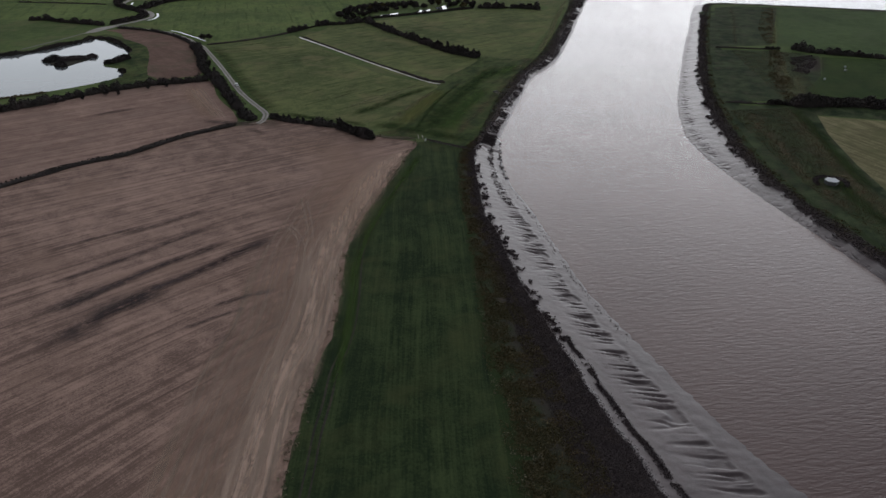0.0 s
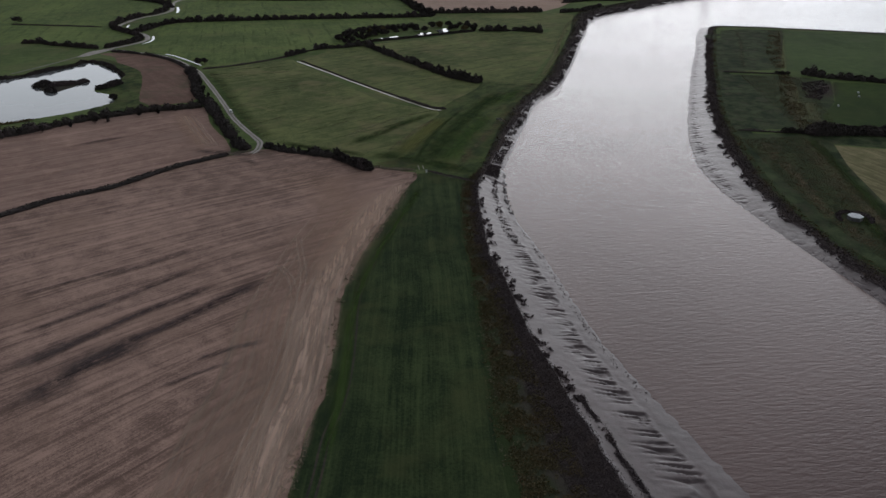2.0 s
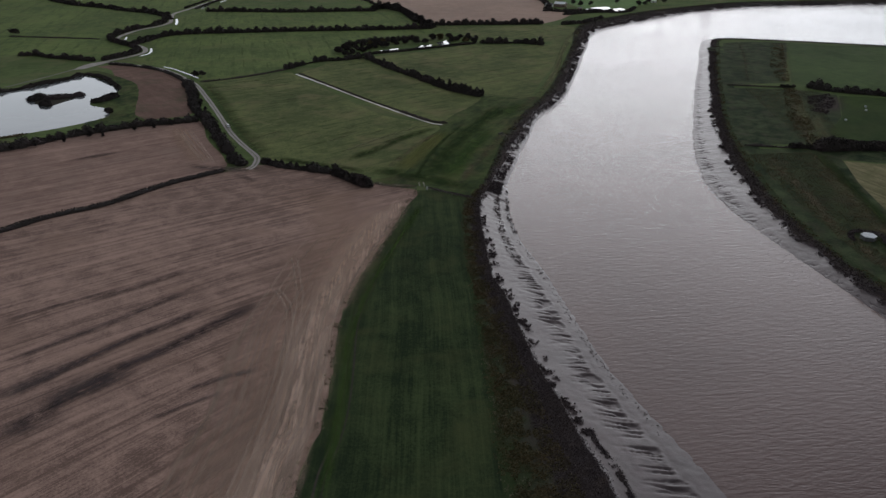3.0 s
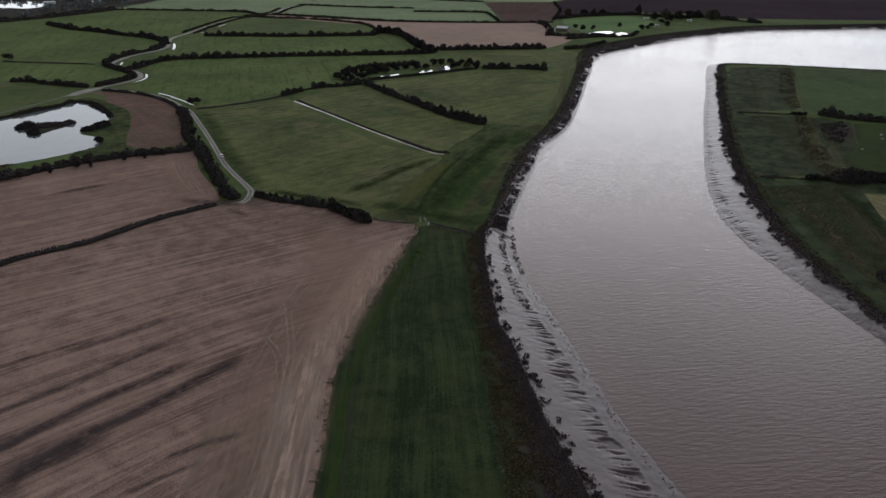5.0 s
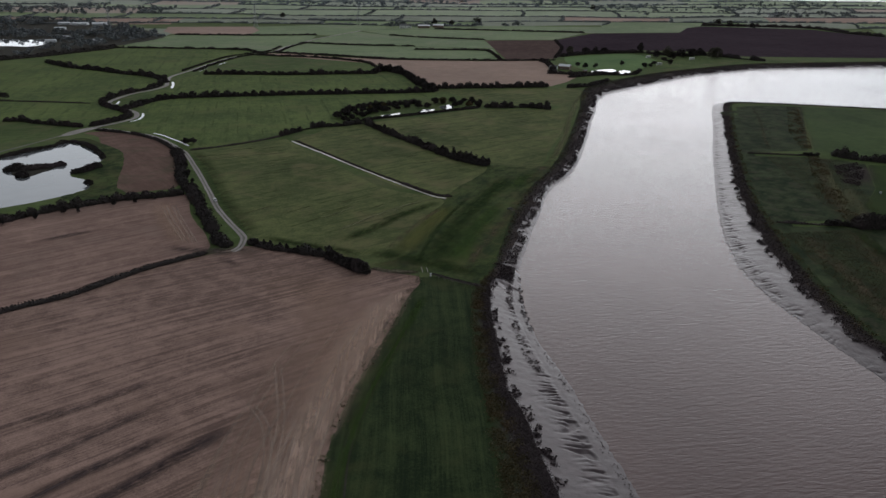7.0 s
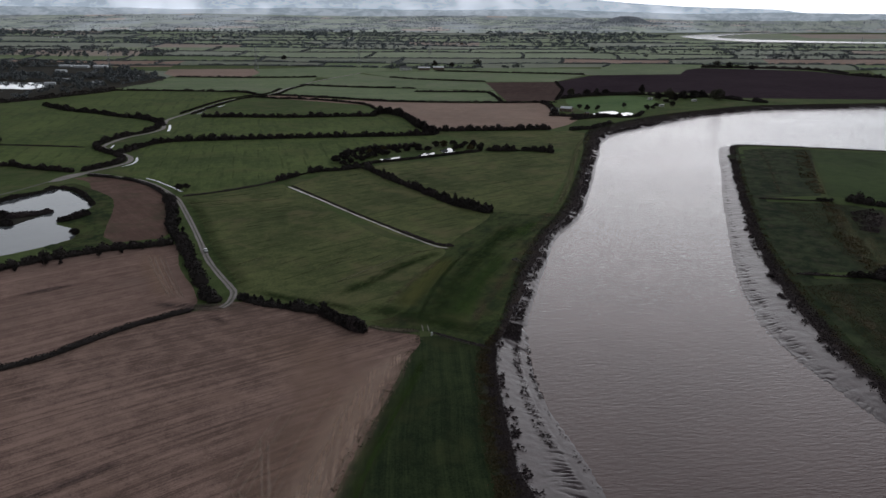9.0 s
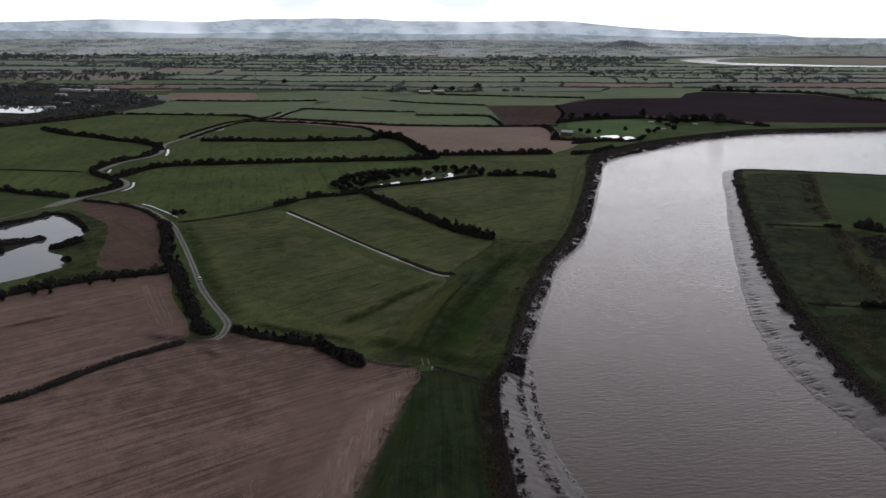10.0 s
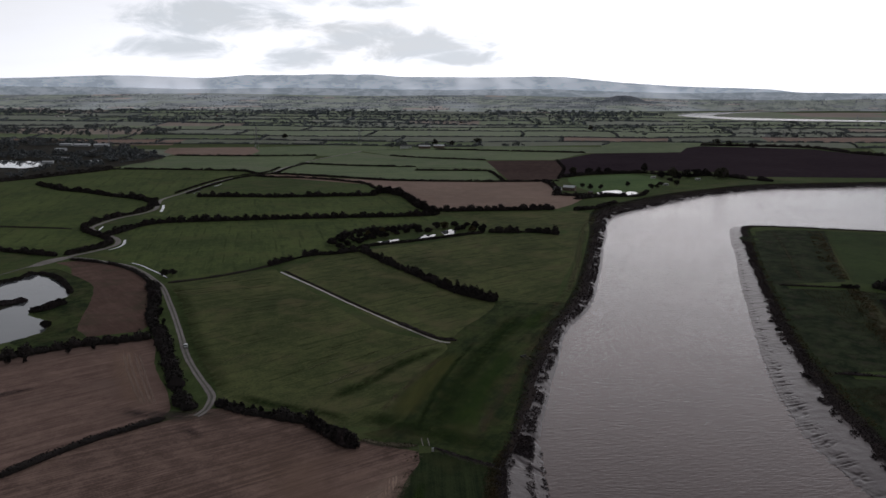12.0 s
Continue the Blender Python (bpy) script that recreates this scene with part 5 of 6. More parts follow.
def house(x, y, wx, wy, h, turn, label, wall, roof, name="house", pitch=0.55, chimney=True, windows=2, door=True):
    base = new(name)
    base.matrix_world = pose(x, y, 0, 0, 0, turn)
    bm = bmesh.new()
    box_bm(bm, 0, 0, h / 2, wx, wy, h)
    peak = wy / 2 * pitch * 1.0
    for sx in (-1, 1):
        vs = [bm.verts.new((sx * wx / 2, -wy / 2, h)), bm.verts.new((sx * wx / 2, wy / 2, h)), bm.verts.new((sx * wx / 2, 0, h + peak))]
        bm.faces.new(vs)
    part("wall", bm, wall, base)
    bm = bmesh.new()
    for sy in (-1, 1):
        e, t = wy / 2 + 0.35, 0.18
        z0 = h - 0.35 * pitch
        a = [(-wx / 2 - 0.3, sy * e, z0), (wx / 2 + 0.3, sy * e, z0), (wx / 2 + 0.3, 0, h + peak), (-wx / 2 - 0.3, 0, h + peak)]
        lo = [bm.verts.new(v) for v in a]
        hi = [bm.verts.new((v[0], v[1], v[2] + t)) for v in a]
        bm.faces.new(hi)
        bm.faces.new(lo[::-1])
        for i in range(4):
            bm.faces.new((lo[i], lo[(i + 1) % 4], hi[(i + 1) % 4], hi[i]))
    rf = part("roof", bm, roof, base)
    if chimney:
        for sx in (-1, 1):
            bm = bmesh.new()
            box_bm(bm, sx * (wx / 2 - 0.6), 0, h + peak + 0.3, 0.8, 0.6, 1.6)
            part("chimney", bm, BRICK, rf)
    for lev in range(2 if h > 4 else 1):
        for i in range(windows):
            u = (i + 0.5) / windows * wx - wx / 2
            bm = bmesh.new()
            box_bm(bm, u, -wy / 2 - 0.02, 1.5 + lev * 2.5, 1.1, 0.06, 1.2)
            wf = part("window", bm, WHITE, base)
            bm = bmesh.new()
            box_bm(bm, u, -wy / 2 - 0.06, 1.5 + lev * 2.5, 0.9, 0.03, 1.0)
            part("pane", bm, GLASS, wf)
    if door:
        bm = bmesh.new()
        box_bm(bm, 0, -wy / 2 - 0.03, 1.0, 0.95, 0.08, 2.0)
        part("door", bm, WOOD, base)
    return tagged(base, label, "house" if name == "house" else "farm shed")


house(-92, 1632, 15, 8, 5.4, 8, "white-walled farmhouse with slate roof", WHITE, SLATE)
house(-80, 1640, 8, 7, 4.6, 8, "white-walled cottage beside the farmhouse", WHITE, SLATE)
house(-50, 1642, 24, 12, 4.5, 4, "long grey farm shed with sheet roof", BRICK, SHEET_METAL, "farm_shed", 0.35, False, 0)
house(-20, 1656, 22, 12, 4.5, -3, "long grey farm shed with sheet roof", BRICK, SHEET_METAL, "farm_shed", 0.35, False, 0)
house(146, 1004, 14, 9, 4.0, -25, "grey-roofed farm building by the pond", BRICK, SHEET_METAL, "farm_shed", 0.45, False, 2)
house(131, 999, 9, 6, 3.4, -20, "small pale cottage in a farmyard", WHITE, SLATE, chimney=True)
house(166, 975, 5, 3.5, 2.4, 30, "small blue-grey boat shed", BRICK, SLATE, "farm_shed", 0.4, False, 0)
for x, y, t_ in ((285, 1136, 10), (279, 1057, -5), (341, 1117, 0)):
    house(x, y, 6.5, 2.6, 2.3, t_, "white static holiday caravan by trees", WHITE, WHITE, "caravan", 0.15, False, 3)
for x, y, a, b, t_ in ((-808, 1667, 24, 12, 5), (-769, 1655, 30, 14, 5), (-729, 1657, 28, 14, 12), (-754, 1540, 20, 10, -5), (-575, 1304, 18, 9, 10), (-646, 1291, 16, 8, 15), (-654, 1359, 14, 8, 0), (-562, 1428, 10, 6, 20)):
    house(x, y, a, b, 3.6, t_, "pale-roofed works shed among trees", SHEET_METAL, SHEET_METAL, "works_shed", 0.25, False, 0)
for x, y, t_ in ((873, 2099, 10), (893, 2130, -10), (912, 2118, 30), (850, 2080, 0)):
    house(x, y, 13, 8, 5.2, t_, "white-walled far farm cottage", WHITE, SLATE)
for q, (x, y) in enumerate(((-1106, 2884), (-1067, 2839), (-1084, 2938), (-1045, 2891), (-1640, 3218), (-1615, 3221), (-991, 3303), (-994, 3370), (37, 2818), (50, 2822), (-420, 3300), (-350, 3350), (500, 3450), (620, 3500), (-1300, 3350))):
    house(x, y, 12, 8, 5.0, (q * 37) % 60 - 30, "pale distant cottage on the plain", WHITE if q % 3 else BRICK, SLATE if q % 2 else TILE_RED)


def pylon(x, y, h, turn):
    base = new("pylon")
    base.matrix_world = pose(x, y, 0, 0, 0, turn)

    def bar(bm, a, b, r=0.22):
        d = Vector(b) - Vector(a)
        m = Matrix.Translation((Vector(a) + Vector(b)) / 2) @ d.to_track_quat("Z", "Y").to_matrix().to_4x4()
        bmesh.ops.create_cone(bm, cap_ends=False, segments=4, radius1=r, radius2=r, depth=d.length, matrix=m)

    bm = bmesh.new()
    w0, w1 = h * 0.09, h * 0.02
    wid = lambda z: w0 + (w1 - w0) * min(1.0, z / (h * 0.75))
    levels = [h * k / 10 for k in range(11)]
    for sx, sy in ((-1, -1), (1, -1), (1, 1), (-1, 1)):
        for a, b in zip(levels, levels[1:]):
            bar(bm, (sx * wid(a), sy * wid(a), a), (sx * wid(b), sy * wid(b), b))
    for a, b in zip(levels, levels[1:]):
        for sy in (-1, 1):
            bar(bm, (-wid(a), sy * wid(a), a), (wid(b), sy * wid(b), b), 0.12)
            bar(bm, (wid(a), sy * wid(a), a), (-wid(b), sy * wid(b), b), 0.12)
    part("lattice_mast", bm, STEEL, base)
    for z, l in ((h * 0.62, 0.16), (h * 0.76, 0.2), (h * 0.9, 0.14)):
        bm = bmesh.new()
        bar(bm, (-h * l, 0, z), (h * l, 0, z), 0.2)
        bar(bm, (-h * l, 0, z), (0, 0, z + h * 0.05), 0.14)
        bar(bm, (h * l, 0, z), (0, 0, z + h * 0.05), 0.14)
        part("cross_arm", bm, STEEL, base)
    return tagged(base, "grey steel lattice power pylon in the fields", "pylon", "pylons across the plain")


for x, y, t_ in ((-396, 1632, 20), (-198, 1757, 20), (-50, 2180, 20), (180, 2700, 20), (1321, 2509, 20), (-640, 1500, 20)):
    pylon(x, y, 44, t_)

# ---- copse with pools ----
hedge([(-93, 712), (-75, 733), (-49.6, 741), (-26.6, 754)], 4.0, 3.0, "dark clipped hedge behind the pools", density=26, leaf=0.6, seed=31, lumps=0.2, bushes=6)
hedge([(-72, 664), (-64.4, 674), (-36.7, 690), (-7.7, 709), (27, 731)], 4.0, 1.5, "low dark hedge before the pools", density=26, leaf=0.6, seed=32, lumps=0.3)
rngc = np.random.RandomState(8)
for q, (x, y) in enumerate([(-94, 676), (-88, 690), (-82, 676), (-80, 692), (-74, 684), (-70, 696), (-88, 702), (-76, 706), (-66, 704), (-59, 730), (-48, 724), (-39, 731), (-32, 748), (-62, 716), (3, 762), (10, 748), (18, 739), (26, 734), (20, 752), (-13, 752), (-20, 734), (28, 744), (6, 740), (-6, 752), (-96, 688), (-92, 700), (-84, 712), (-70, 714), (-56, 708), (-66, 722), (-50, 736), (-28, 728), (14, 762), (22, 762), (-86, 666)]):
    autumn = q in (9, 16, 23, 27)
    tree(x, y, rngc.uniform(3.4, 5.6), rngc.uniform(2.8, 4.6), "bushy dark willow beside pools" if not autumn else "rusty brown bush beside pools", TUFT if autumn else LEAF, seed=700 + q, leaf=0.6, n_leaf=620, group="trees of the pool copse", low=True)
tree(-187.5, 576, 5.0, 4.0, "round dark bush at the lane bend", seed=741, n_leaf=500, leaf=0.5)
tree(-184, 580, 4.2, 3.2, "round dark bush at the lane bend", seed=742, n_leaf=400, leaf=0.5)
tree(-421, 757, 6, 6, "low dark thorn bush in pasture", seed=743, n_leaf=500)
hedge([(-362, 654), (-345, 655), (-334, 648), (-308, 640), (-288, 633)], 4.5, 3, "ragged dark pasture hedge", density=30, leaf=0.6, seed=33, bushes=8)
hedge([(-420, 748), (-360, 742), (-330, 738)], 1.5, 0.8, "thin ditch line across pasture", TUFT_DARK, 8, 0.5, seed=35)

# ---- big pond: island, spit and reedy margins ----
sheet("pond_island", [(-274.9, 507.9), (-274.3, 515.7), (-265.3, 512.9), (-257.0, 519.5), (-247.2, 521.4), (-248.2, 508.7), (-252.2, 493.6), (-254.1, 486.4), (-261.6, 490.4), (-270.3, 500.4)], SCRUB_SOIL, 0.14, "small overgrown island in the pond", 0.6, 2.0, "island")
sheet("pond_shore", [(-206, 462), (-214, 449), (-190, 440), (-178, 452), (-192, 470), (-200, 492), (-212, 528), (-226, 556), (-250, 580), (-270, 596), (-277, 584), (-263, 576), (-247, 561), (-233, 544), (-226, 531), (-229, 519), (-231, 504), (-226, 492), (-215, 485), (-208, 474)], ROUGH_MEADOW, 0.12, "grassy shore between pond and bare field", 0.8, 3.0, "shore")
hedge([(-272, 500), (-270, 512)], 9, 3.4, "leafy bushes on the pond island", density=90, leaf=0.5, seed=41)
hedge([(-266, 505), (-252, 514), (-246, 520)], 8, 2.0, "reeds covering the pond island", TUFT_DARK, 60, 0.5, seed=42)
hedge([(-262, 493), (-254, 489)], 6, 2.6, "leafy bushes on the pond island", density=70, leaf=0.5, seed=43)
hedge([(-231, 497), (-225, 506), (-222, 516)], 6, 3.0, "dark sallow bushes on the spit", density=70, leaf=0.5, seed=44)
tree(-209.5, 473, 3.4, 3.0, "round dark sallow on the spit", seed=745, n_leaf=700, leaf=0.45, low=True)
hedge([(-340, 502), (-305, 525), (-295, 537), (-288, 551), (-279, 566), (-274, 581), (-262, 576), (-247, 561.5), (-233.6, 544), (-228, 534)], 3.0, 2.0, "reedy dark pond margin with bushes", LEAF, 26, 0.5, seed=46, gaps=0.25)
hedge([(-330, 400), (-290, 398), (-249, 417), (-237, 427)], 2.0, 0.9, "low grassy pond margin", TUFT, 10, 0.4, seed=47)

# ---- farm lane corner, fence, gateway ----


def fence(pts, label):
    base = new("fence")
    line = curve(pts, 3.0)
    pm = bpy.data.meshes.new("post")
    bm = bmesh.new()
    box_bm(bm, 0, 0, 0.55, 0.14, 0.14, 1.3, 0.0, 0.02)
    bm.to_mesh(pm)
    bm.free()
    pm.materials.append(WOOD)
    rng = np.random.RandomState(3)
    for i, (x, y) in enumerate(line):
        p = new("post", pm)
        p.matrix_world = pose(x, y, rng.uniform(-0.1, 0.05), rng.uniform(-4, 4), rng.uniform(-4, 4), rng.uniform(0, 40))
        p.parent = base
    for z in (0.5, 1.0):
        bm = bmesh.new()
        for a, b in zip(line, line[1:]):
            d = Vector((*b, z)) - Vector((*a, z))
            m = Matrix.Translation((Vector((*a, z)) + Vector((*b, z))) / 2) @ d.to_track_quat("Z", "Y").to_matrix().to_4x4()
            bmesh.ops.create_cone(bm, cap_ends=False, segments=4, radius1=0.05, radius2=0.05, depth=d.length, matrix=m)
        part("rail", bm, WOOD, base)
    return tagged(base, label, "fence")


fence([(-34.0, 349.5), (-23.7, 345.7), (-14, 345.5)], "weathered post and rail field fence")
fence([(-8.5, 344.0), (2.5, 337.0), (13, 331.5)], "weathered post and rail fence down to the bank")
hedge([(-34.0, 352), (-23.7, 348.2), (-15, 348.2)], 2.2, 0.7, "pale dry grass along the fence", REED, 14, 0.35, seed=51)
hedge([(-8, 346.3), (2.5, 339.5), (12, 334)], 1.2, 0.6, "dark weeds along the fence", TUFT_DARK, 12, 0.35, seed=52)
bm = bmesh.new()
box_bm(bm, -9.0, 344.2, 0.65, 0.7, 0.4, 1.3, 0.4, 0.05)
gp = tagged(new("gate_post_block"), "white-painted concrete gate block", "gate post")
part("block", bm, WHITE, gp)
bm = bmesh.new()
box_bm(bm, -9.0, 344.2, 1.33, 0.8, 0.5, 0.1, 0.4, 0.02)
part("cap", bm, CONCRETE, gp)
for x0 in (-12.6, -10.4):
    bm = bmesh.new()
    box_bm(bm, x0 - 0.2, 351.0, 0.06, 0.34, 6.0, 0.12, 0.14, 0.03)
    tagged(part("culvert_kerb", bm, LANE), "pale concrete wheel track over a culvert", "kerb", "wheel tracks of the gateway")
MUDDY = soft_material("trampled_soil", (0.095, 0.075, 0.060), (0.16, 0.128, 0.105), 30, 0.9, 0.4, (0.25, 0.55))
soft_ribbon("worn_gateway", [(-116, 368), (-104, 370), (-94, 372), (-84, 370)], 11, MUDDY, 0.095, "trampled bare soil where lane meets field", "gateway")

# parked car on the lane
car = new("parked_car")
car.matrix_world = pose(-127.9, 444.6, 0.13, 0, 0, 25)
bm = bmesh.new()
r = box_bm(bm, 0, 0, 0.62, 1.75, 4.2, 0.62, 0.0, 0.16)
part("body", bm, CAR_PAINT, car)
bm = bmesh.new()
r = bmesh.ops.create_cube(bm, size=1.0, matrix=Matrix.Translation((0, -0.2, 1.17)) @ Matrix.Diagonal((1.6, 2.4, 0.55, 1)))
for v in bm.verts:
    if v.co.z > 1.2:
        v.co.x *= 0.82
        v.co.y = (v.co.y + 0.2) * 0.72 - 0.2
cabin = part("cabin", bm, GLASS, car, "dark glazed cabin")
bm = bmesh.new()
box_bm(bm, 0, -0.2, 1.47, 1.32, 1.75, 0.07, 0.0, 0.03)
part("roof", bm, CAR_PAINT, cabin)
for sx in (-0.78, 0.78):
    for sy in (-1.3, 1.3):
        bm = bmesh.new()
        bmesh.ops.create_cone(bm, cap_ends=True, segments=14, radius1=0.32, radius2=0.32, depth=0.2, matrix=Matrix.Translation((sx, sy, 0.32)) @ Matrix.Rotation(math.pi / 2, 4, "Y"))
        wh = part("wheel", bm, RUBBER, car)
        bm = bmesh.new()
        bmesh.ops.create_cone(bm, cap_ends=True, segments=10, radius1=0.19, radius2=0.19, depth=0.22, matrix=Matrix.Translation((sx, sy, 0.32)) @ Matrix.Rotation(math.pi / 2, 4, "Y"))
        part("rim", bm, STEEL, wh)
for sx in (-0.6, 0.6):
    bm = bmesh.new()
    box_bm(bm, sx, 2.08, 0.7, 0.35, 0.1, 0.16, 0.0, 0.02)
    part("headlight", bm, WHITE, car)
tagged(car, "small white car parked on the farm lane", "car")

# six-sided concrete tank on the far bank
tank = new("storage_tank")
tank.matrix_world = pose(167.5, 292.6, 0.0, 0, 0, 8) @ Matrix.Diagonal((0.8, 0.8, 0.85, 1))
bm = bmesh.new()
bmesh.ops.create_cone(bm, cap_ends=True, segments=6, radius1=3.7, radius2=3.6, depth=2.0, matrix=Matrix.Translation((0, 0, 0.95)))
part("wall", bm, CONCRETE_DARK, tank, "dark stained concrete wall")
bm = bmesh.new()
rr = bmesh.ops.create_cone(bm, cap_ends=True, segments=6, radius1=3.85, radius2=3.75, depth=0.25, matrix=Matrix.Translation((0, 0, 2.07)))
part("roof_slab", bm, CONCRETE, tank, "pale flat concrete roof")
for a in (30, 90, 150, 210, 270, 330):
    bm = bmesh.new()
    box_bm(bm, 3.16 * math.cos(radians(a)), 3.16 * math.sin(radians(a)), 1.3, 0.25, 0.9, 0.35, radians(a))
    part("vent", bm, GLASS, tank)
tagged(tank, "low six-sided concrete bunker with pale roof", "bunker")
hedge([(161, 291), (163, 297.5), (168, 300.5), (173, 298), (174.5, 293), (172, 288.5)], 1.8, 0.8, "dark weeds ringing the bunker", TUFT_DARK, 30, 0.35, seed=53)

# wrapped bales left in the grazed field
def wrapped_bale(x, y, turn):
    bm = bmesh.new()
    m = Matrix.Translation((x, y, 0.6)) @ Matrix.Rotation(radians(turn), 4, "Z") @ Matrix.Rotation(math.pi / 2, 4, "X")
    bmesh.ops.create_cone(bm, cap_ends=True, segments=18, radius1=0.62, radius2=0.62, depth=1.2, matrix=m)
    bmesh.ops.bevel(bm, geom=[e for e in bm.edges if len(e.link_faces) == 2 and e.calc_face_angle() > 1.0], offset=0.14, segments=2, affect="EDGES")
    return tagged(part("wrapped_bale", bm, CONCRETE), "white plastic-wrapped round bale lying in grass", "bale", "bales in the grazed field")


for x, y, t_ in ((275.4, 502.3, 10), (270.7, 492.4, 35), (245.8, 468.6, -20)):
    wrapped_bale(x, y, t_)

# timber outfall running down the bank
outfall = new("drain_outfall")
for dx_ in (-0.9, 0.9):
    bm = bmesh.new()
    a, b = Vector((31.5 + dx_, 433.5, 0.5)), Vector((37.6 + dx_, 424.5, -1.2))
    d = b - a
    bmesh.ops.create_cube(bm, size=1.0, matrix=Matrix.Translation((a + b) / 2) @ d.to_track_quat("Y", "Z").to_matrix().to_4x4() @ Matrix.Diagonal((0.28, d.length, 0.3, 1)))
    part("rail", bm, WOOD, outfall, "weathered timber side beam")
    for f in (0.05, 0.5, 0.95):
        bm = bmesh.new()
        p = a + d * f
        box_bm(bm, p.x, p.y, p.z - 0.5, 0.22, 0.22, 1.9, 0.3, 0.03)
        part("post", bm, WOOD, outfall)
bm = bmesh.new()
box_bm(bm, 31.0, 434.6, 0.35, 3.2, 0.5, 1.0, 0.6, 0.05)
part("headwall", bm, CONCRETE_DARK, outfall, "dark stained concrete headwall")
tagged(outfall, "small timber and concrete drain outfall in the bank", "outfall")

# ---- wheel tracks and ragged edge of the stubble ----
east_run = curve(A_EAST, 2.0)
west_n = normals(east_run)
PALE_WEAR = soft_material("pale_wheel_wear", (0.366, 0.258, 0.202), (0.537, 0.390, 0.312), 92, 0.62, 0.3, (0.22, 0.58), 0.06)
WIDE_WEAR = soft_material("thin_pale_stubble", (0.250, 0.161, 0.115), (0.463, 0.315, 0.235), 70, 0.5, 0.5, (0.25, 0.6), 0.5)
CORNER_WEAR = soft_material("thin_pale_corner_stubble", (0.250, 0.161, 0.115), (0.463, 0.315, 0.235), 37, 0.26, 0.5, (0.25, 0.6), 0.05)
FAINT_TRACK = soft_material("faint_wheel_track", (0.20, 0.143, 0.113), (0.36, 0.265, 0.212), 92, 0.34, 0.2, (0.2, 0.5), 0.06)
PALE_TRACK = soft_material("pale_wheel_track", (0.218, 0.159, 0.127), (0.483, 0.362, 0.293), 92, 0.5, 0.2, (0.1, 0.4), 0.06)
rng_h = np.random.RandomState(31)
wear = [(17.0, 34.0, -60, 318), (4.0, 11.0, -60, 338), (8.5, 14.0, -60, 325)] + [(o, rng_h.uniform(0.8, 2.2), rng_h.uniform(-60, 150), rng_h.uniform(215, 335) - o * 1.2) for o in np.linspace(2.2, 30.0, 24)]
for q, (off, wd, lo, hi) in enumerate(wear):
    keep = (east_run[:, 1] > lo) & (east_run[:, 1] < hi)
    drift = 3.0 * (fnoise(east_run[:, 1] / 60, np.full(len(east_run), q * 2.0), 2) - 0.5) * min(1.0, off / 10)
    run = (east_run + west_n * (off + drift)[:, None])[keep]
    soft_ribbon("wheel_track", [tuple(p) for p in run[::6]], wd, CORNER_WEAR if wd > 30 else PALE_WEAR if wd > 4 else PALE_TRACK if off < 14 else FAINT_TRACK, 0.062 + 0.002 * q, "pale wheel-worn headland of the stubble field", "track", 2.0)
# curved turning tracks, and muck spread in long dark streaks along the drill rows
for q, run in enumerate(([(-57, 273), (-53, 258), (-49, 241), (-47.5, 226), (-46.4, 211), (-44.5, 190)], [(-34.5, 270), (-38, 247), (-40, 228), (-38, 204), (-36.6, 168), (-39.8, 144), (-42, 117)], [(-60, 250), (-52, 236), (-48, 215), (-47, 180), (-49, 140)])):
    for off in (-0.95, 0.95):
        soft_ribbon("wheel_track", [(x + off, y) for x, y in run], 0.9, PALE_TRACK, 0.118 + 0.003 * q, "pale curved wheel track on the headland", "track", 2.0)
for q, off in enumerate((0.0, 2.0, 5.0, 7.2)):
    soft_ribbon("wheel_track", [(-147 - off, 437), (-134 - off, 412), (-117 - off * 0.8, 380)], 1.3, PALE_TRACK, 0.075 + 0.003 * q, "pale wheel track along the field end", "track", 2.0)
soft_ribbon("wheel_track", [(-158, 446), (-143, 414), (-122, 378)], 14, WIDE_WEAR, 0.07, "pale worn end of the stubble field", "track", 2.0)
soft_ribbon("wheel_track", [(-88, 352), (-60, 332), (-42, 300), (-40, 262), (-46, 230)], 36, CORNER_WEAR, 0.116, "thin pale stubble at the field corner", "track", 3.0)
MUCK = soft_material("spread_muck", (0.034, 0.027, 0.030), (0.085, 0.064, 0.062), 51, 0.9, 0.3, (0.30, 0.56), 0.05)
MUCK_THIN = soft_material("thin_muck", (0.055, 0.044, 0.047), (0.115, 0.085, 0.078), 51, 0.75, 0.3, (0.32, 0.6), 0.05)
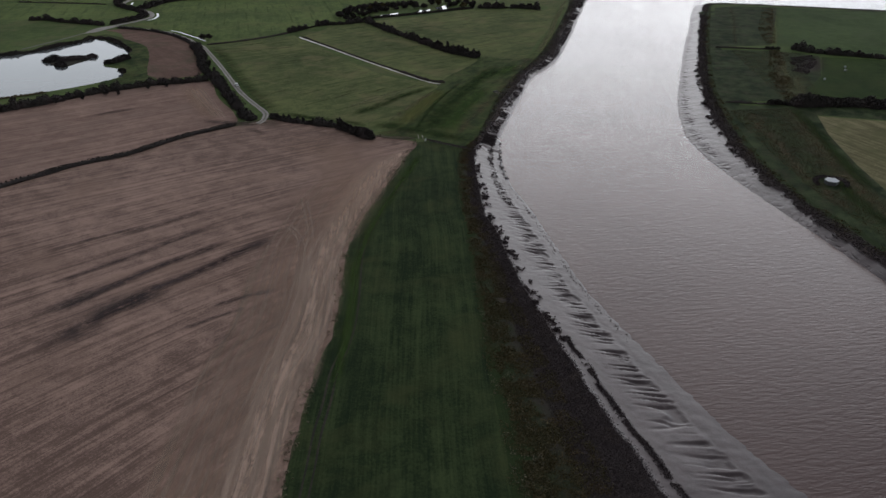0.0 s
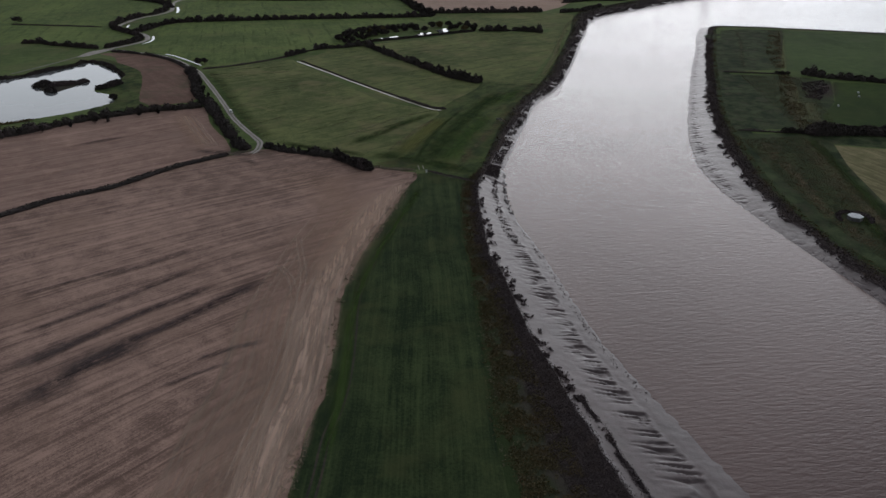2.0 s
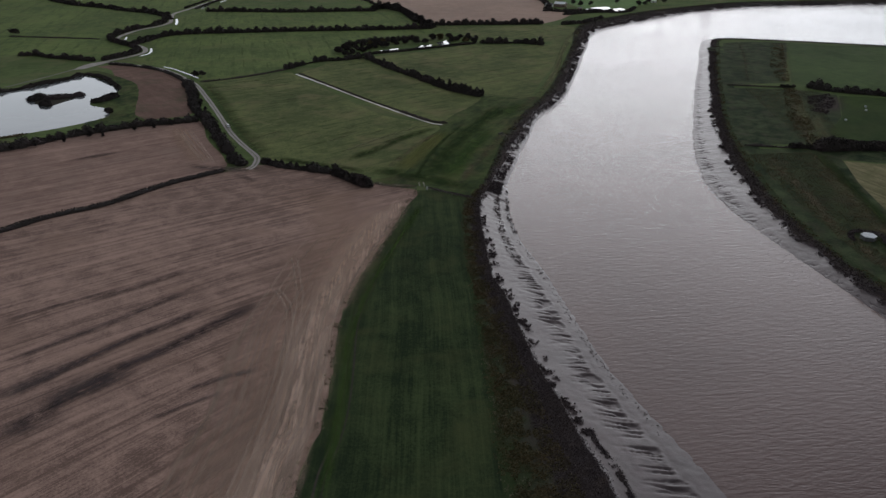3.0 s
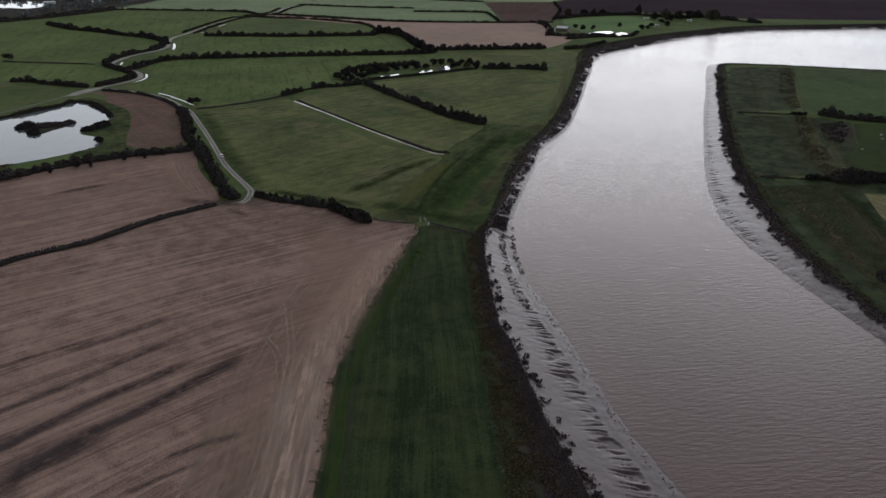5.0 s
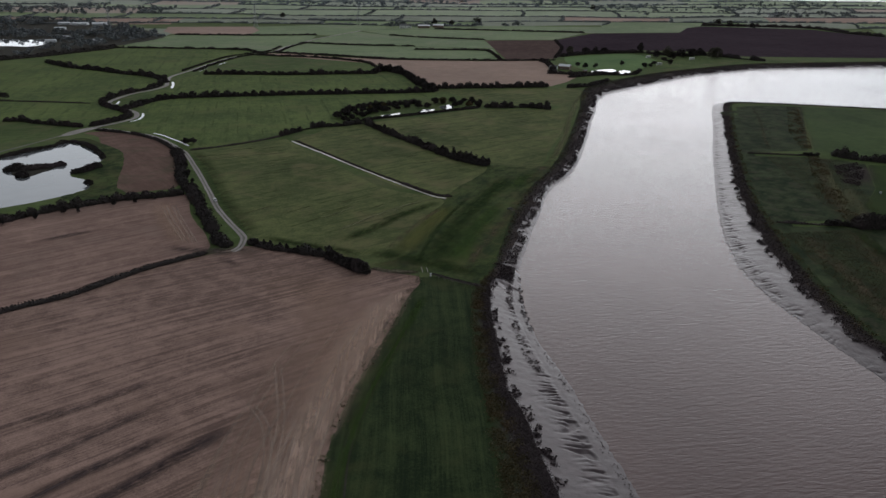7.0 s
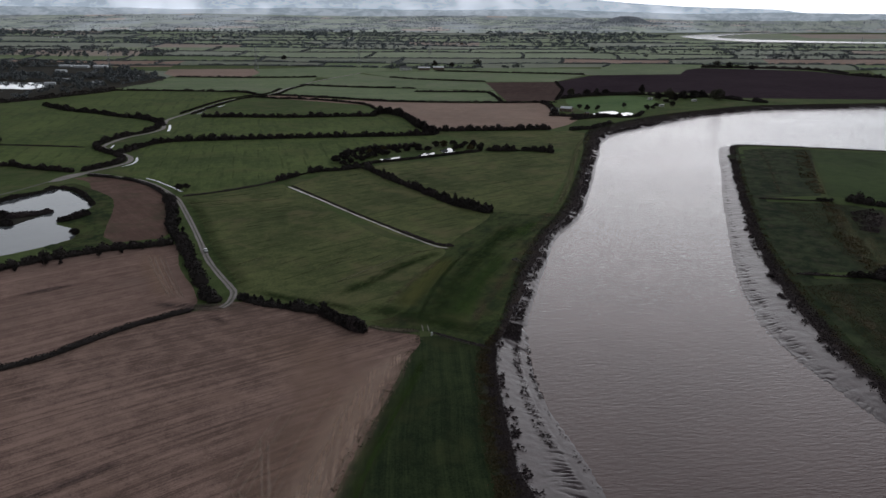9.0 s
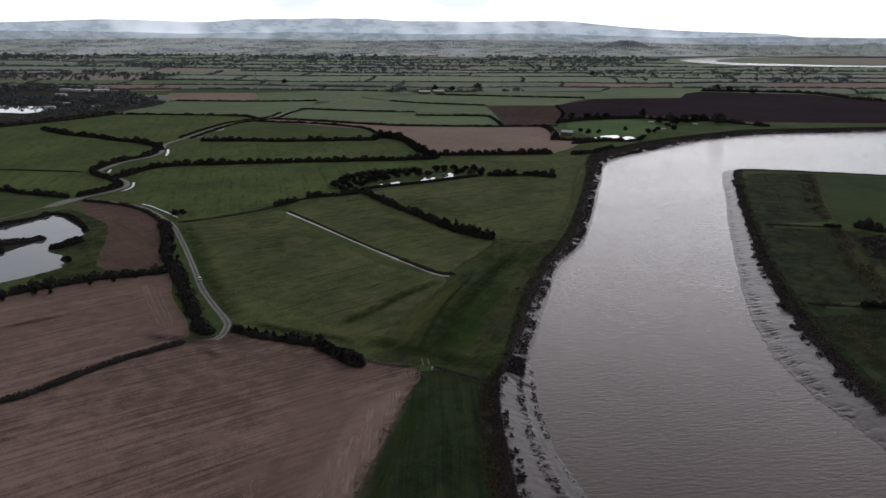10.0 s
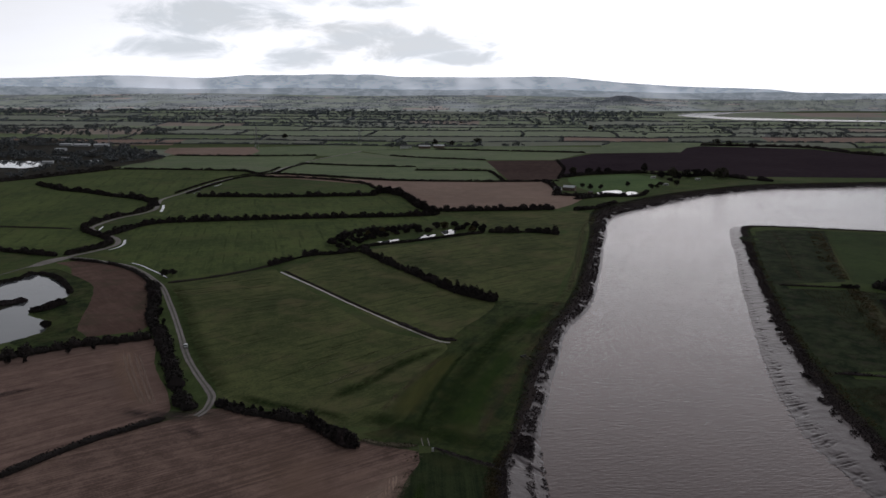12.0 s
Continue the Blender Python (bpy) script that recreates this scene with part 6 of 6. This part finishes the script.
for q, (run, wd, mat) in enumerate((
    ([(-118, 185), (-111, 195), (-97.5, 213.5), (-88, 223), (-77, 235)], 6.0, MUCK),
    ([(-112, 173), (-104, 181), (-94, 198.5), (-83, 210), (-72, 225), (-62, 238)], 6.5, MUCK),
    ([(-126, 202), (-116, 214), (-104, 226), (-86, 248)], 4.6, MUCK_THIN),
    ([(-106, 182), (-97, 190.5), (-86, 201)], 8.0, MUCK),
    ([(-112, 180), (-102, 190), (-92, 203)], 13.0, MUCK_THIN),
    ([(-124, 182), (-116, 192), (-106, 206)], 9.0, MUCK_THIN),
    ([(-116, 168), (-106, 174), (-98, 183)], 10.0, MUCK_THIN),
    ([(-73, 188.5), (-62, 196), (-52, 201)], 3.0, MUCK_THIN),
    ([(-78, 176), (-68, 184), (-60, 190)], 2.4, MUCK_THIN),
    ([(-118, 238), (-104, 250), (-92, 262)], 4.0, MUCK_THIN),
    ([(-66, 171), (-61, 176)], 5.0, MUCK_THIN),
    ([(-140, 224), (-126, 236), (-112, 246)], 3.0, MUCK_THIN),
    ([(-192, 380), (-182, 388), (-170, 397)], 7.0, MUCK_THIN),
    ([(-103, 362), (-95, 357), (-90, 352)], 6.0, MUCK_THIN),
    ([(-132, 376), (-120, 372), (-108, 371), (-98, 371)], 8.0, MUCK_THIN))):
    soft_ribbon("muck_streak", run, wd, mat, 0.13 + 0.003 * q, "dark streak of spread muck on stubble", "muck", 2.0)
YELLOW = soft_material("yellowed_grass", (0.080, 0.092, 0.030), (0.142, 0.140, 0.052), 70, 0.72, 0.25, (0.2, 0.5))
BROWNED = soft_material("brown_dead_grass", (0.085, 0.066, 0.042), (0.145, 0.112, 0.075), 80, 0.6, 0.16, (0.40, 0.6), 0.6)
DARKGRASS = soft_material("dark_wet_grass", (0.016, 0.030, 0.012), (0.036, 0.056, 0.020), 70, 0.75, 0.2)
UNCUT = soft_material("uncut_grass", (0.030, 0.046, 0.019), (0.054, 0.074, 0.030), 60, 0.5, 0.2)
STRIPEDGE = soft_material("fresh_edge_grass", (0.030, 0.058, 0.014), (0.050, 0.078, 0.022), 95, 0.7, 0.25)
NETTLE = soft_material("dead_nettles", (0.050, 0.040, 0.038), (0.105, 0.084, 0.080), 160, 0.8, 0.12)
PALECUT = soft_material("pale_cut_grass", (0.110, 0.112, 0.058), (0.165, 0.160, 0.095), 48, 0.65, 0.25)
BRIGHT = soft_material("bright_wet_grass", (0.036, 0.070, 0.018), (0.062, 0.102, 0.028), 70, 0.6, 0.15)
for k, (pts_r, wd, mat, lab) in enumerate((
    ([(-23, 368), (-17, 390), (-9, 416), (0, 440)], 12, YELLOW, "yellowed unmown grass strip"),
    ([(-29, 374), (-23, 393), (-14, 417), (-4, 440)], 3.6, BROWNED, "brown dead grass along a mown edge"),
    ([(-15, 360), (-9, 393), (0, 427), (10, 455)], 3.2, DARKGRASS, "dark sunken line in the meadow"),
    ([(-9, 358), (-1, 394), (8, 424), (22, 462), (36, 500)], 14, DARKGRASS, "dark wet hollow in the meadow"),
    ([(-52, 384), (-38, 403), (-26, 422), (-6, 447)], 9, DARKGRASS, "dark damp band of meadow grass"),
    ([(-56, 398), (-35, 427), (-20, 443), (-4, 455)], 3.0, PALECUT, "pale cutting line in the meadow"),
    ([(-176, 556), (-160, 527), (-147, 500), (-133, 467), (-119, 437), (-105, 411), (-93, 391)], 14, UNCUT, "darker uncut grass beside the lane"),
    ([(-40, 374), (-20, 364), (6, 350), (14, 344)], 13, DARKGRASS, "dark rank grass by the gateway"),
    ([(-90, 390), (-70, 380), (-50, 373), (-40, 366)], 8, DARKGRASS, "darker uncut grass under the hedge"),
    ([(0, 356), (7, 388), (16, 415), (26, 445)], 12, BRIGHT, "bright green wet grass by the bank"),
    ([(34, 470), (44, 492), (52, 508)], 12, BRIGHT, "bright green wet grass by the bank"),
    ([(6, 352), (14, 380), (23, 405), (34, 440), (45, 474)], 6, BROWNED, "brown dead grass along the bank top"),
    ([(44, 480), (58, 515), (72, 556), (86, 606)], 7, BROWNED, "brown dead grass along the bank top"),
    ([(70, 545), (88, 620), (104, 690), (118, 745)], 6, PALECUT, "yellowed grass along the bank top"),
    ([(86, 600), (100, 680), (116, 750), (132, 805)], 5, PALECUT, "yellowed grass along the bank top"),
    ([(-34, 360), (-24, 359), (-15, 358)], 12, BROWNED, "brown rough ground by the fence"),
    ([(26, 528), (42, 524), (58, 521), (66, 516)], 2.5, BROWNED, "brown track to the river bank"),
    ([(-11, 325), (-18.5, 290), (-26.5, 250), (-29.5, 215), (-28, 190), (-28, 150)], 4.0, STRIPEDGE, "brighter grass beside the stubble"),
    ([(320, 745), (295, 678), (275, 628), (256, 577)], 11, BROWNED, "brown rough streak in pasture"),
    ([(280, 742), (260, 676), (240, 618), (226, 576)], 4, BROWNED, "faint brown track in pasture"),
    ([(225, 614), (230, 616), (237, 615)], 10, DARKGRASS, "dark round patch in pasture"),
    ([(250, 556), (241, 528), (219, 476), (207, 437), (202, 416)], 9, BROWNED, "brown bramble streak in pasture"),
    ([(246, 535), (239, 517), (223, 472), (212, 438)], 6, PALECUT, "yellow rank grass in pasture"),
    ([(270, 536), (258, 512), (240, 484)], 20, NETTLE, "purple-brown bed of dead nettles"),
    ([(234, 478), (226, 463), (212, 420)], 9, PALECUT, "pale dry grass between two fields"),
    ([(200, 407), (193, 387), (189, 372), (182, 330), (177, 285), (177, 240)], 13, BROWNED, "brown rank grass behind the bank"),
    ([(172, 300), (170, 270), (172, 240)], 8, DARKGRASS, "dark rank grass behind the bank"),
    ([(168, 395), (166, 350), (160, 300), (163, 262)], 9, BROWNED, "dull brown rank grass behind the bank"),
    ([(198, 405), (194, 370), (186, 320), (182, 285)], 8, DARKGRASS, "dark field edge ditch"))):
    soft_ribbon("grass_patch", pts_r, wd, mat, 0.085 + 0.003 * k, lab, "grass")
track2 = (east_run - west_n * 4.2)[(east_run[:, 1] > 96) & (east_run[:, 1] < 300)]
for off in (0.0, 1.9):
    ribbon("wheel_track", [(p[0] + off, p[1]) for p in track2[::6]], 0.55, SCRUB_SOIL, 0.045, "dark wheel rut in the grass strip", "track", 2.0, 0.6)


def scatter(name, centres, size, mat, label, seed, lift=0.5, per=3, spread=0.4, flat=0.2):
    rng = np.random.RandomState(seed)
    c = np.repeat(np.asarray(centres, float), per, 0)
    c = c + rng.normal(0, 1, c.shape) * np.array([spread, spread, 0.12])
    sz = rng.uniform(0.5, 1.4, len(c)) * size
    c[:, 2] += sz * lift
    v, f = cards(c, sz, rng, flat)
    return tagged(mesh_object(name, v, f, mat), label, "plants", kind="stuff")


rng = np.random.RandomState(77)
i = rng.randint(0, len(east_run), 900)
c = east_run[i] + west_n[i] * rng.normal(0.4, 0.9, (900, 1))
c = c[c[:, 1] > 90]
c = c[fnoise(c[:, 0] * 0.2, c[:, 1] * 0.2, 3) > 0.42]
scatter("field_edge_weeds", np.column_stack([c, np.full(len(c), 0.05)]), 0.32, REED, "ragged straw and weeds at the stubble edge", 1)

# ---- vegetation on the banks ----


def bank_plants(bk, lo, hi, count, f_lo, f_hi, mat, size, label, seed, per=3, thresh=0.0, on_mud=False, y_lo=0, y_hi=2000, clump=6.0, spread=0.35, name="bank_scrub"):
    inland, line, nrm, ws, wm, lip, silt, grid = bk
    rng = np.random.RandomState(seed)
    ok = np.where((line[:, 1] > y_lo) & (line[:, 1] < y_hi) & (np.arange(len(line)) >= lo) & (np.arange(len(line)) < hi))[0]
    wt_ = (wm if on_mud else ws)[ok]
    i = rng.choice(ok, count, p=wt_ / wt_.sum())
    f = rng.uniform(f_lo, f_hi, count)
    if on_mud:
        j = np.clip(np.searchsorted(grid, f), 0, len(grid) - 1)
        c = silt[i, j].copy()
        c[:, :2] += rng.normal(0, 0.3, (count, 2))
    else:
        d = -ws[i] + (ws[i] + lip[i]) * f
        c = np.column_stack([line[i] + nrm[i] * d[:, None] + rng.normal(0, 0.4, (count, 2)), np.full(count, 0.0) - 0.1 * f])
    if thresh:
        c = c[fnoise(c[:, 0] / clump + seed, c[:, 1] / clump, 3) > thresh]
    return scatter(name, c, size, mat, label, seed + 1, per=per, spread=spread)


L, R = left_bank, right_bank
end = 10 ** 6
bank_plants(L, 0, end, 14000, 0.0, 0.5, TUFT, 0.17, "green-brown tussocky grass above the river bank", 201, thresh=0.5, y_lo=40, y_hi=345)
bank_plants(L, 0, end, 44000, 0.12, 0.72, TUFT, 0.2, "brown tussocks of dock and sedge on the bank", 203, thresh=0.42, y_lo=40, y_hi=345, clump=3.0)
bank_plants(L, 0, end, 60000, 0.52, 1.02, TUFT_DARK, 0.15, "dense dark purple-brown reeds at the bank lip", 205, y_lo=40, y_hi=345)
bank_plants(L, 0, end, 3200, 0.02, 0.3, REED, 0.2, "pale dry grass tufts along the strip edge", 207, thresh=0.55, y_lo=60, y_hi=345)
bank_plants(L, 0, end, 46000, 0.15, 1.05, TUFT_DARK, 0.28, "dark scrub overhanging the river edge", 209, y_lo=340, y_hi=1130, thresh=0.3)
bank_plants(L, 0, end, 12000, 0.0, 0.5, TUFT, 0.3, "rough brown grass above the river edge", 211, y_lo=340, y_hi=1130, thresh=0.45)
bank_plants(L, 0, end, 32000, 0.0, 0.62, TUFT_DARK, 0.32, "dark weed hanging down the eroded bank", 213, y_lo=345, y_hi=1130, thresh=0.4, on_mud=True, clump=5.0)
bank_plants(L, 0, end, 900, 0.02, 0.16, TUFT_DARK, 0.45, "dark cordgrass clumps on the mud", 215, y_lo=172, y_hi=345, thresh=0.56, on_mud=True, clump=3.0)
bank_plants(L, 0, end, 4200, 0.13, 0.16, TUFT_DARK, 0.17, "dark line of cordgrass along the mud shelf", 217, y_lo=95, y_hi=176, thresh=0.3, on_mud=True, clump=3.0, spread=0.22)
bank_plants(L, 0, end, 1500, 0.48, 0.66, TUFT_DARK, 0.2, "dark slumped blocks of weedy mud", 219, y_lo=270, y_hi=352, thresh=0.52, on_mud=True, clump=1.3, spread=0.2)
bank_plants(L, 0, end, 500, 0.86, 1.0, TUFT_DARK, 0.2, "dark slumped blocks at the water's edge", 221, y_lo=300, y_hi=352, thresh=0.52, on_mud=True, clump=1.3, spread=0.2)
for q, (x, y, r_) in enumerate(((26.2, 203.6, 1.3), (28.7, 195, 1.2), (31, 186, 1.9), (33.6, 179.3, 1.1), (35.5, 175, 1.0), (23.2, 228.2, 1.0), (22.4, 235.7, 0.8), (17.7, 277.7, 0.7), (15.4, 287.3, 0.7))):
    a = rng.normal(0, r_ * 0.45, (int(60 * r_), 2))
    scatter("cordgrass_clump", np.column_stack([a + np.array([x, y]), np.full(len(a), -0.75)]), 0.45, TUFT_DARK, "round dark cordgrass clump on the mud", 230 + q, per=2)
bank_plants(R, 0, end, 26000, 0.35, 1.03, TUFT_DARK, 0.27, "dense dark scrub along the far bank lip", 241, y_lo=190, y_hi=790)
bank_plants(R, 0, end, 10000, 0.0, 0.6, TUFT, 0.26, "brown rough grass behind the far bank", 243, y_lo=190, y_hi=790, thresh=0.45)
bank_plants(R, 0, end, 3000, 0.0, 0.12, TUFT_DARK, 0.3, "dark weed clumps slumped onto the mud", 245, y_lo=230, y_hi=540, thresh=0.55, on_mud=True, clump=4.0)
bank_plants(L, 0, end, 260, 0.86, 0.95, TUFT_DARK, 0.2, "small dark clods along the water's edge", 261, y_lo=170, y_hi=345, on_mud=True, per=2, spread=0.15)
tree(165.5, 474.3, 1.8, 1.6, "dark bush overhanging the mud", seed=754, n_leaf=300, leaf=0.3, z=-0.4, low=True)
tree(150.5, 411.6, 1.5, 1.4, "dark bush overhanging the mud", seed=755, n_leaf=260, leaf=0.3, z=-0.4, low=True)
# rough pasture behind the far bank
rp = np.array(spots_in([(160, 400), (196, 405), (192, 357), (185, 316), (180, 270), (180, 230), (163, 236), (156, 285), (157, 340)], 14000, rng))
scatter("rough_grass", np.column_stack([rp, np.full(len(rp), 0.05)]), 0.15, TUFT, "rough brown-green grass tussocks", 251)
rp = np.array(spots_in([(215, 555), (262, 548), (225, 430), (200, 415), (205, 470)], 5000, rng))
scatter("rough_grass", np.column_stack([rp, np.full(len(rp), 0.05)]), 0.17, TUFT, "rough brown grass and brambles", 253)


for poly, num, size, mat, lab, sd in (
    ([(270, 540), (262, 515), (242, 484), (234, 492), (250, 530)], 1600, 0.36, TUFT_DARK, "purple-brown bed of dead nettles", 255),
    ([(322, 745), (312, 745), (268, 640), (250, 580), (258, 578)], 2200, 0.3, TUFT, "brown tussocks in a worn pasture strip", 257),
    ([(252, 555), (244, 555), (214, 480), (200, 418), (208, 418)], 2000, 0.3, TUFT, "brown tussocks and brambles in a strip", 259)):
    rp = np.array(spots_in(poly, num, rng))
    rp = rp[fnoise(rp[:, 0] / 5.0, rp[:, 1] / 5.0, 3) > 0.45]
    scatter("rough_grass", np.column_stack([rp, np.full(len(rp), 0.05)]), size, mat, lab, sd)

# ---- mowing marks left in the meadows ----
MOW_DARK = soft_material("dark_mowing_mark", (0.026, 0.036, 0.014), (0.044, 0.058, 0.022), 45, 0.42, 0.6, (0.25, 0.55))
TRAM = soft_material("faint_tramline", (0.034, 0.052, 0.022), (0.056, 0.080, 0.032), 104, 0.36, 0.6, (0.25, 0.55))
MOW_PALE = soft_material("pale_mowing_mark", (0.115, 0.120, 0.060), (0.165, 0.160, 0.090), 45, 0.6, 0.6, (0.25, 0.5))


def mowing_marks(poly, spacing, bend, mat, seed, width, z, length, keep, label):
    """Short broken swath edges, in parallel rows that turn slowly across a meadow."""
    rng = np.random.RandomState(seed)
    pl = np.array(poly, float)
    mid, reach = pl.mean(0), 170.0
    V, F, fade = [], [], []
    for row in np.arange(-reach, reach, spacing):
        at = -reach
        while at < reach:
            run = rng.uniform(*length)
            if rng.rand() < keep:
                a0 = radians(bend(mid[1]))
                c = mid + np.array([math.cos(a0) * at - math.sin(a0) * row, math.sin(a0) * at + math.cos(a0) * row]) + rng.normal(0, 0.5, 2)
                a = radians(bend(c[1]))
                d, q = np.array([math.cos(a), math.sin(a)]), np.array([-math.sin(a), math.cos(a)])
                ends = np.array([c, c + d * run])
                if inside(ends, pl).all():
                    b0, w0 = len(V), width * rng.uniform(0.6, 1.3)
                    for f in (0.0, 0.15, 0.85, 1.0):
                        for g in (-0.5, 0.0, 0.5):
                            p = c + d * run * f + q * (g * w0)
                            V.append((p[0], p[1], z))
                            fade.append((0.0 if g else 1.0) * (1.0 if 0.1 < f < 0.9 else 0.0) + (0.25 if g and 0.1 < f < 0.9 else 0.0))
                    F += [(b0 + i * 3 + j, b0 + i * 3 + j + 1, b0 + i * 3 + j + 4, b0 + i * 3 + j + 3) for i in range(3) for j in range(2)]
            at += run + rng.uniform(4, 22)
    ob = mesh_object("mowing_marks", V, F, mat)
    ob.data.attributes.new("fade", "FLOAT", "POINT").data.foreach_set("value", np.array(fade, np.float32))
    return tagged(ob, label, "grass", kind="stuff")


swing = lambda y: min(50.0, max(26.0, 50 - (y - 420) * 0.25))
MEADOW = [(-172, 548), (-122, 592), (-75, 522), (-38, 470), (-10, 449), (-30, 415), (-52, 392), (-88, 394), (-120, 445), (-150, 505)]
MEADOW_EAST = [(-108, 598), (-88, 636), (-70, 645), (-44, 604), (-10, 550), (18, 520), (-2, 472), (-20, 474), (-60, 525)]
MEADOW_RIVER = [(-58, 655), (-15, 684), (30, 714), (88, 716), (82, 640), (62, 560), (40, 530), (12, 548), (-26, 602)]
for k, (poly, row) in enumerate(((MEADOW, 8.5), (MEADOW_EAST, 9.5), (MEADOW_RIVER, 10.5))):
    mowing_marks(poly, row, swing if k == 0 else (lambda y: 34.0), MOW_DARK, 301 + k, 1.6, 0.10, (10, 30), 0.55, "dark broken mowing lines in the meadow")
    mowing_marks(poly, row * 0.7, swing if k == 0 else (lambda y: 34.0), MOW_PALE, 321 + k, 1.6, 0.115, (6, 24), 0.4, "pale broken mowing lines in the meadow")
PASTURE = [(-250, 645), (-255, 690), (-262, 740), (-205, 765), (-107, 785), (-40, 795), (-95, 745), (-100, 690), (-98, 650), (-135, 612), (-178, 575), (-205, 608)]
mowing_marks(PASTURE, 19.0, lambda y: 104.0, TRAM, 341, 1.5, 0.095, (14, 50), 0.7, "dark tramlines in the pasture")

# ---- single thorn trees standing up out of the hedges ----
rng_t = np.random.RandomState(61)
for k, (pa, pb, num, hmin, hmax) in enumerate((((-92.6, 380.5), (-54.8, 365), 9, 2.4, 3.5), ((-56, 365.5), (-35.4, 346.3), 12, 3.4, 5.4), ((-8, 560), (25, 525), 10, 4.2, 6.2), ((-66, 655), (-10, 562), 12, 3.2, 5.0), ((-185, 552), (-108, 384), 18, 2.8, 4.6), ((-297.4, 346), (-157.4, 452.4), 14, 3.0, 4.8))):
    for i in range(num):
        f = (i + rng_t.uniform(0.1, 0.9)) / num
        x, y = pa[0] + (pb[0] - pa[0]) * f + rng_t.normal(0, 0.7), pa[1] + (pb[1] - pa[1]) * f + rng_t.normal(0, 0.7)
        h = rng_t.uniform(hmin, hmax)
        tree(x, y, h, h * 0.36, "small dark thorn tree rising from a hedge", LEAF, 700 + 40 * k + i, 0.42, 260, "hedge_tree", group="hedgerow trees", low=True)
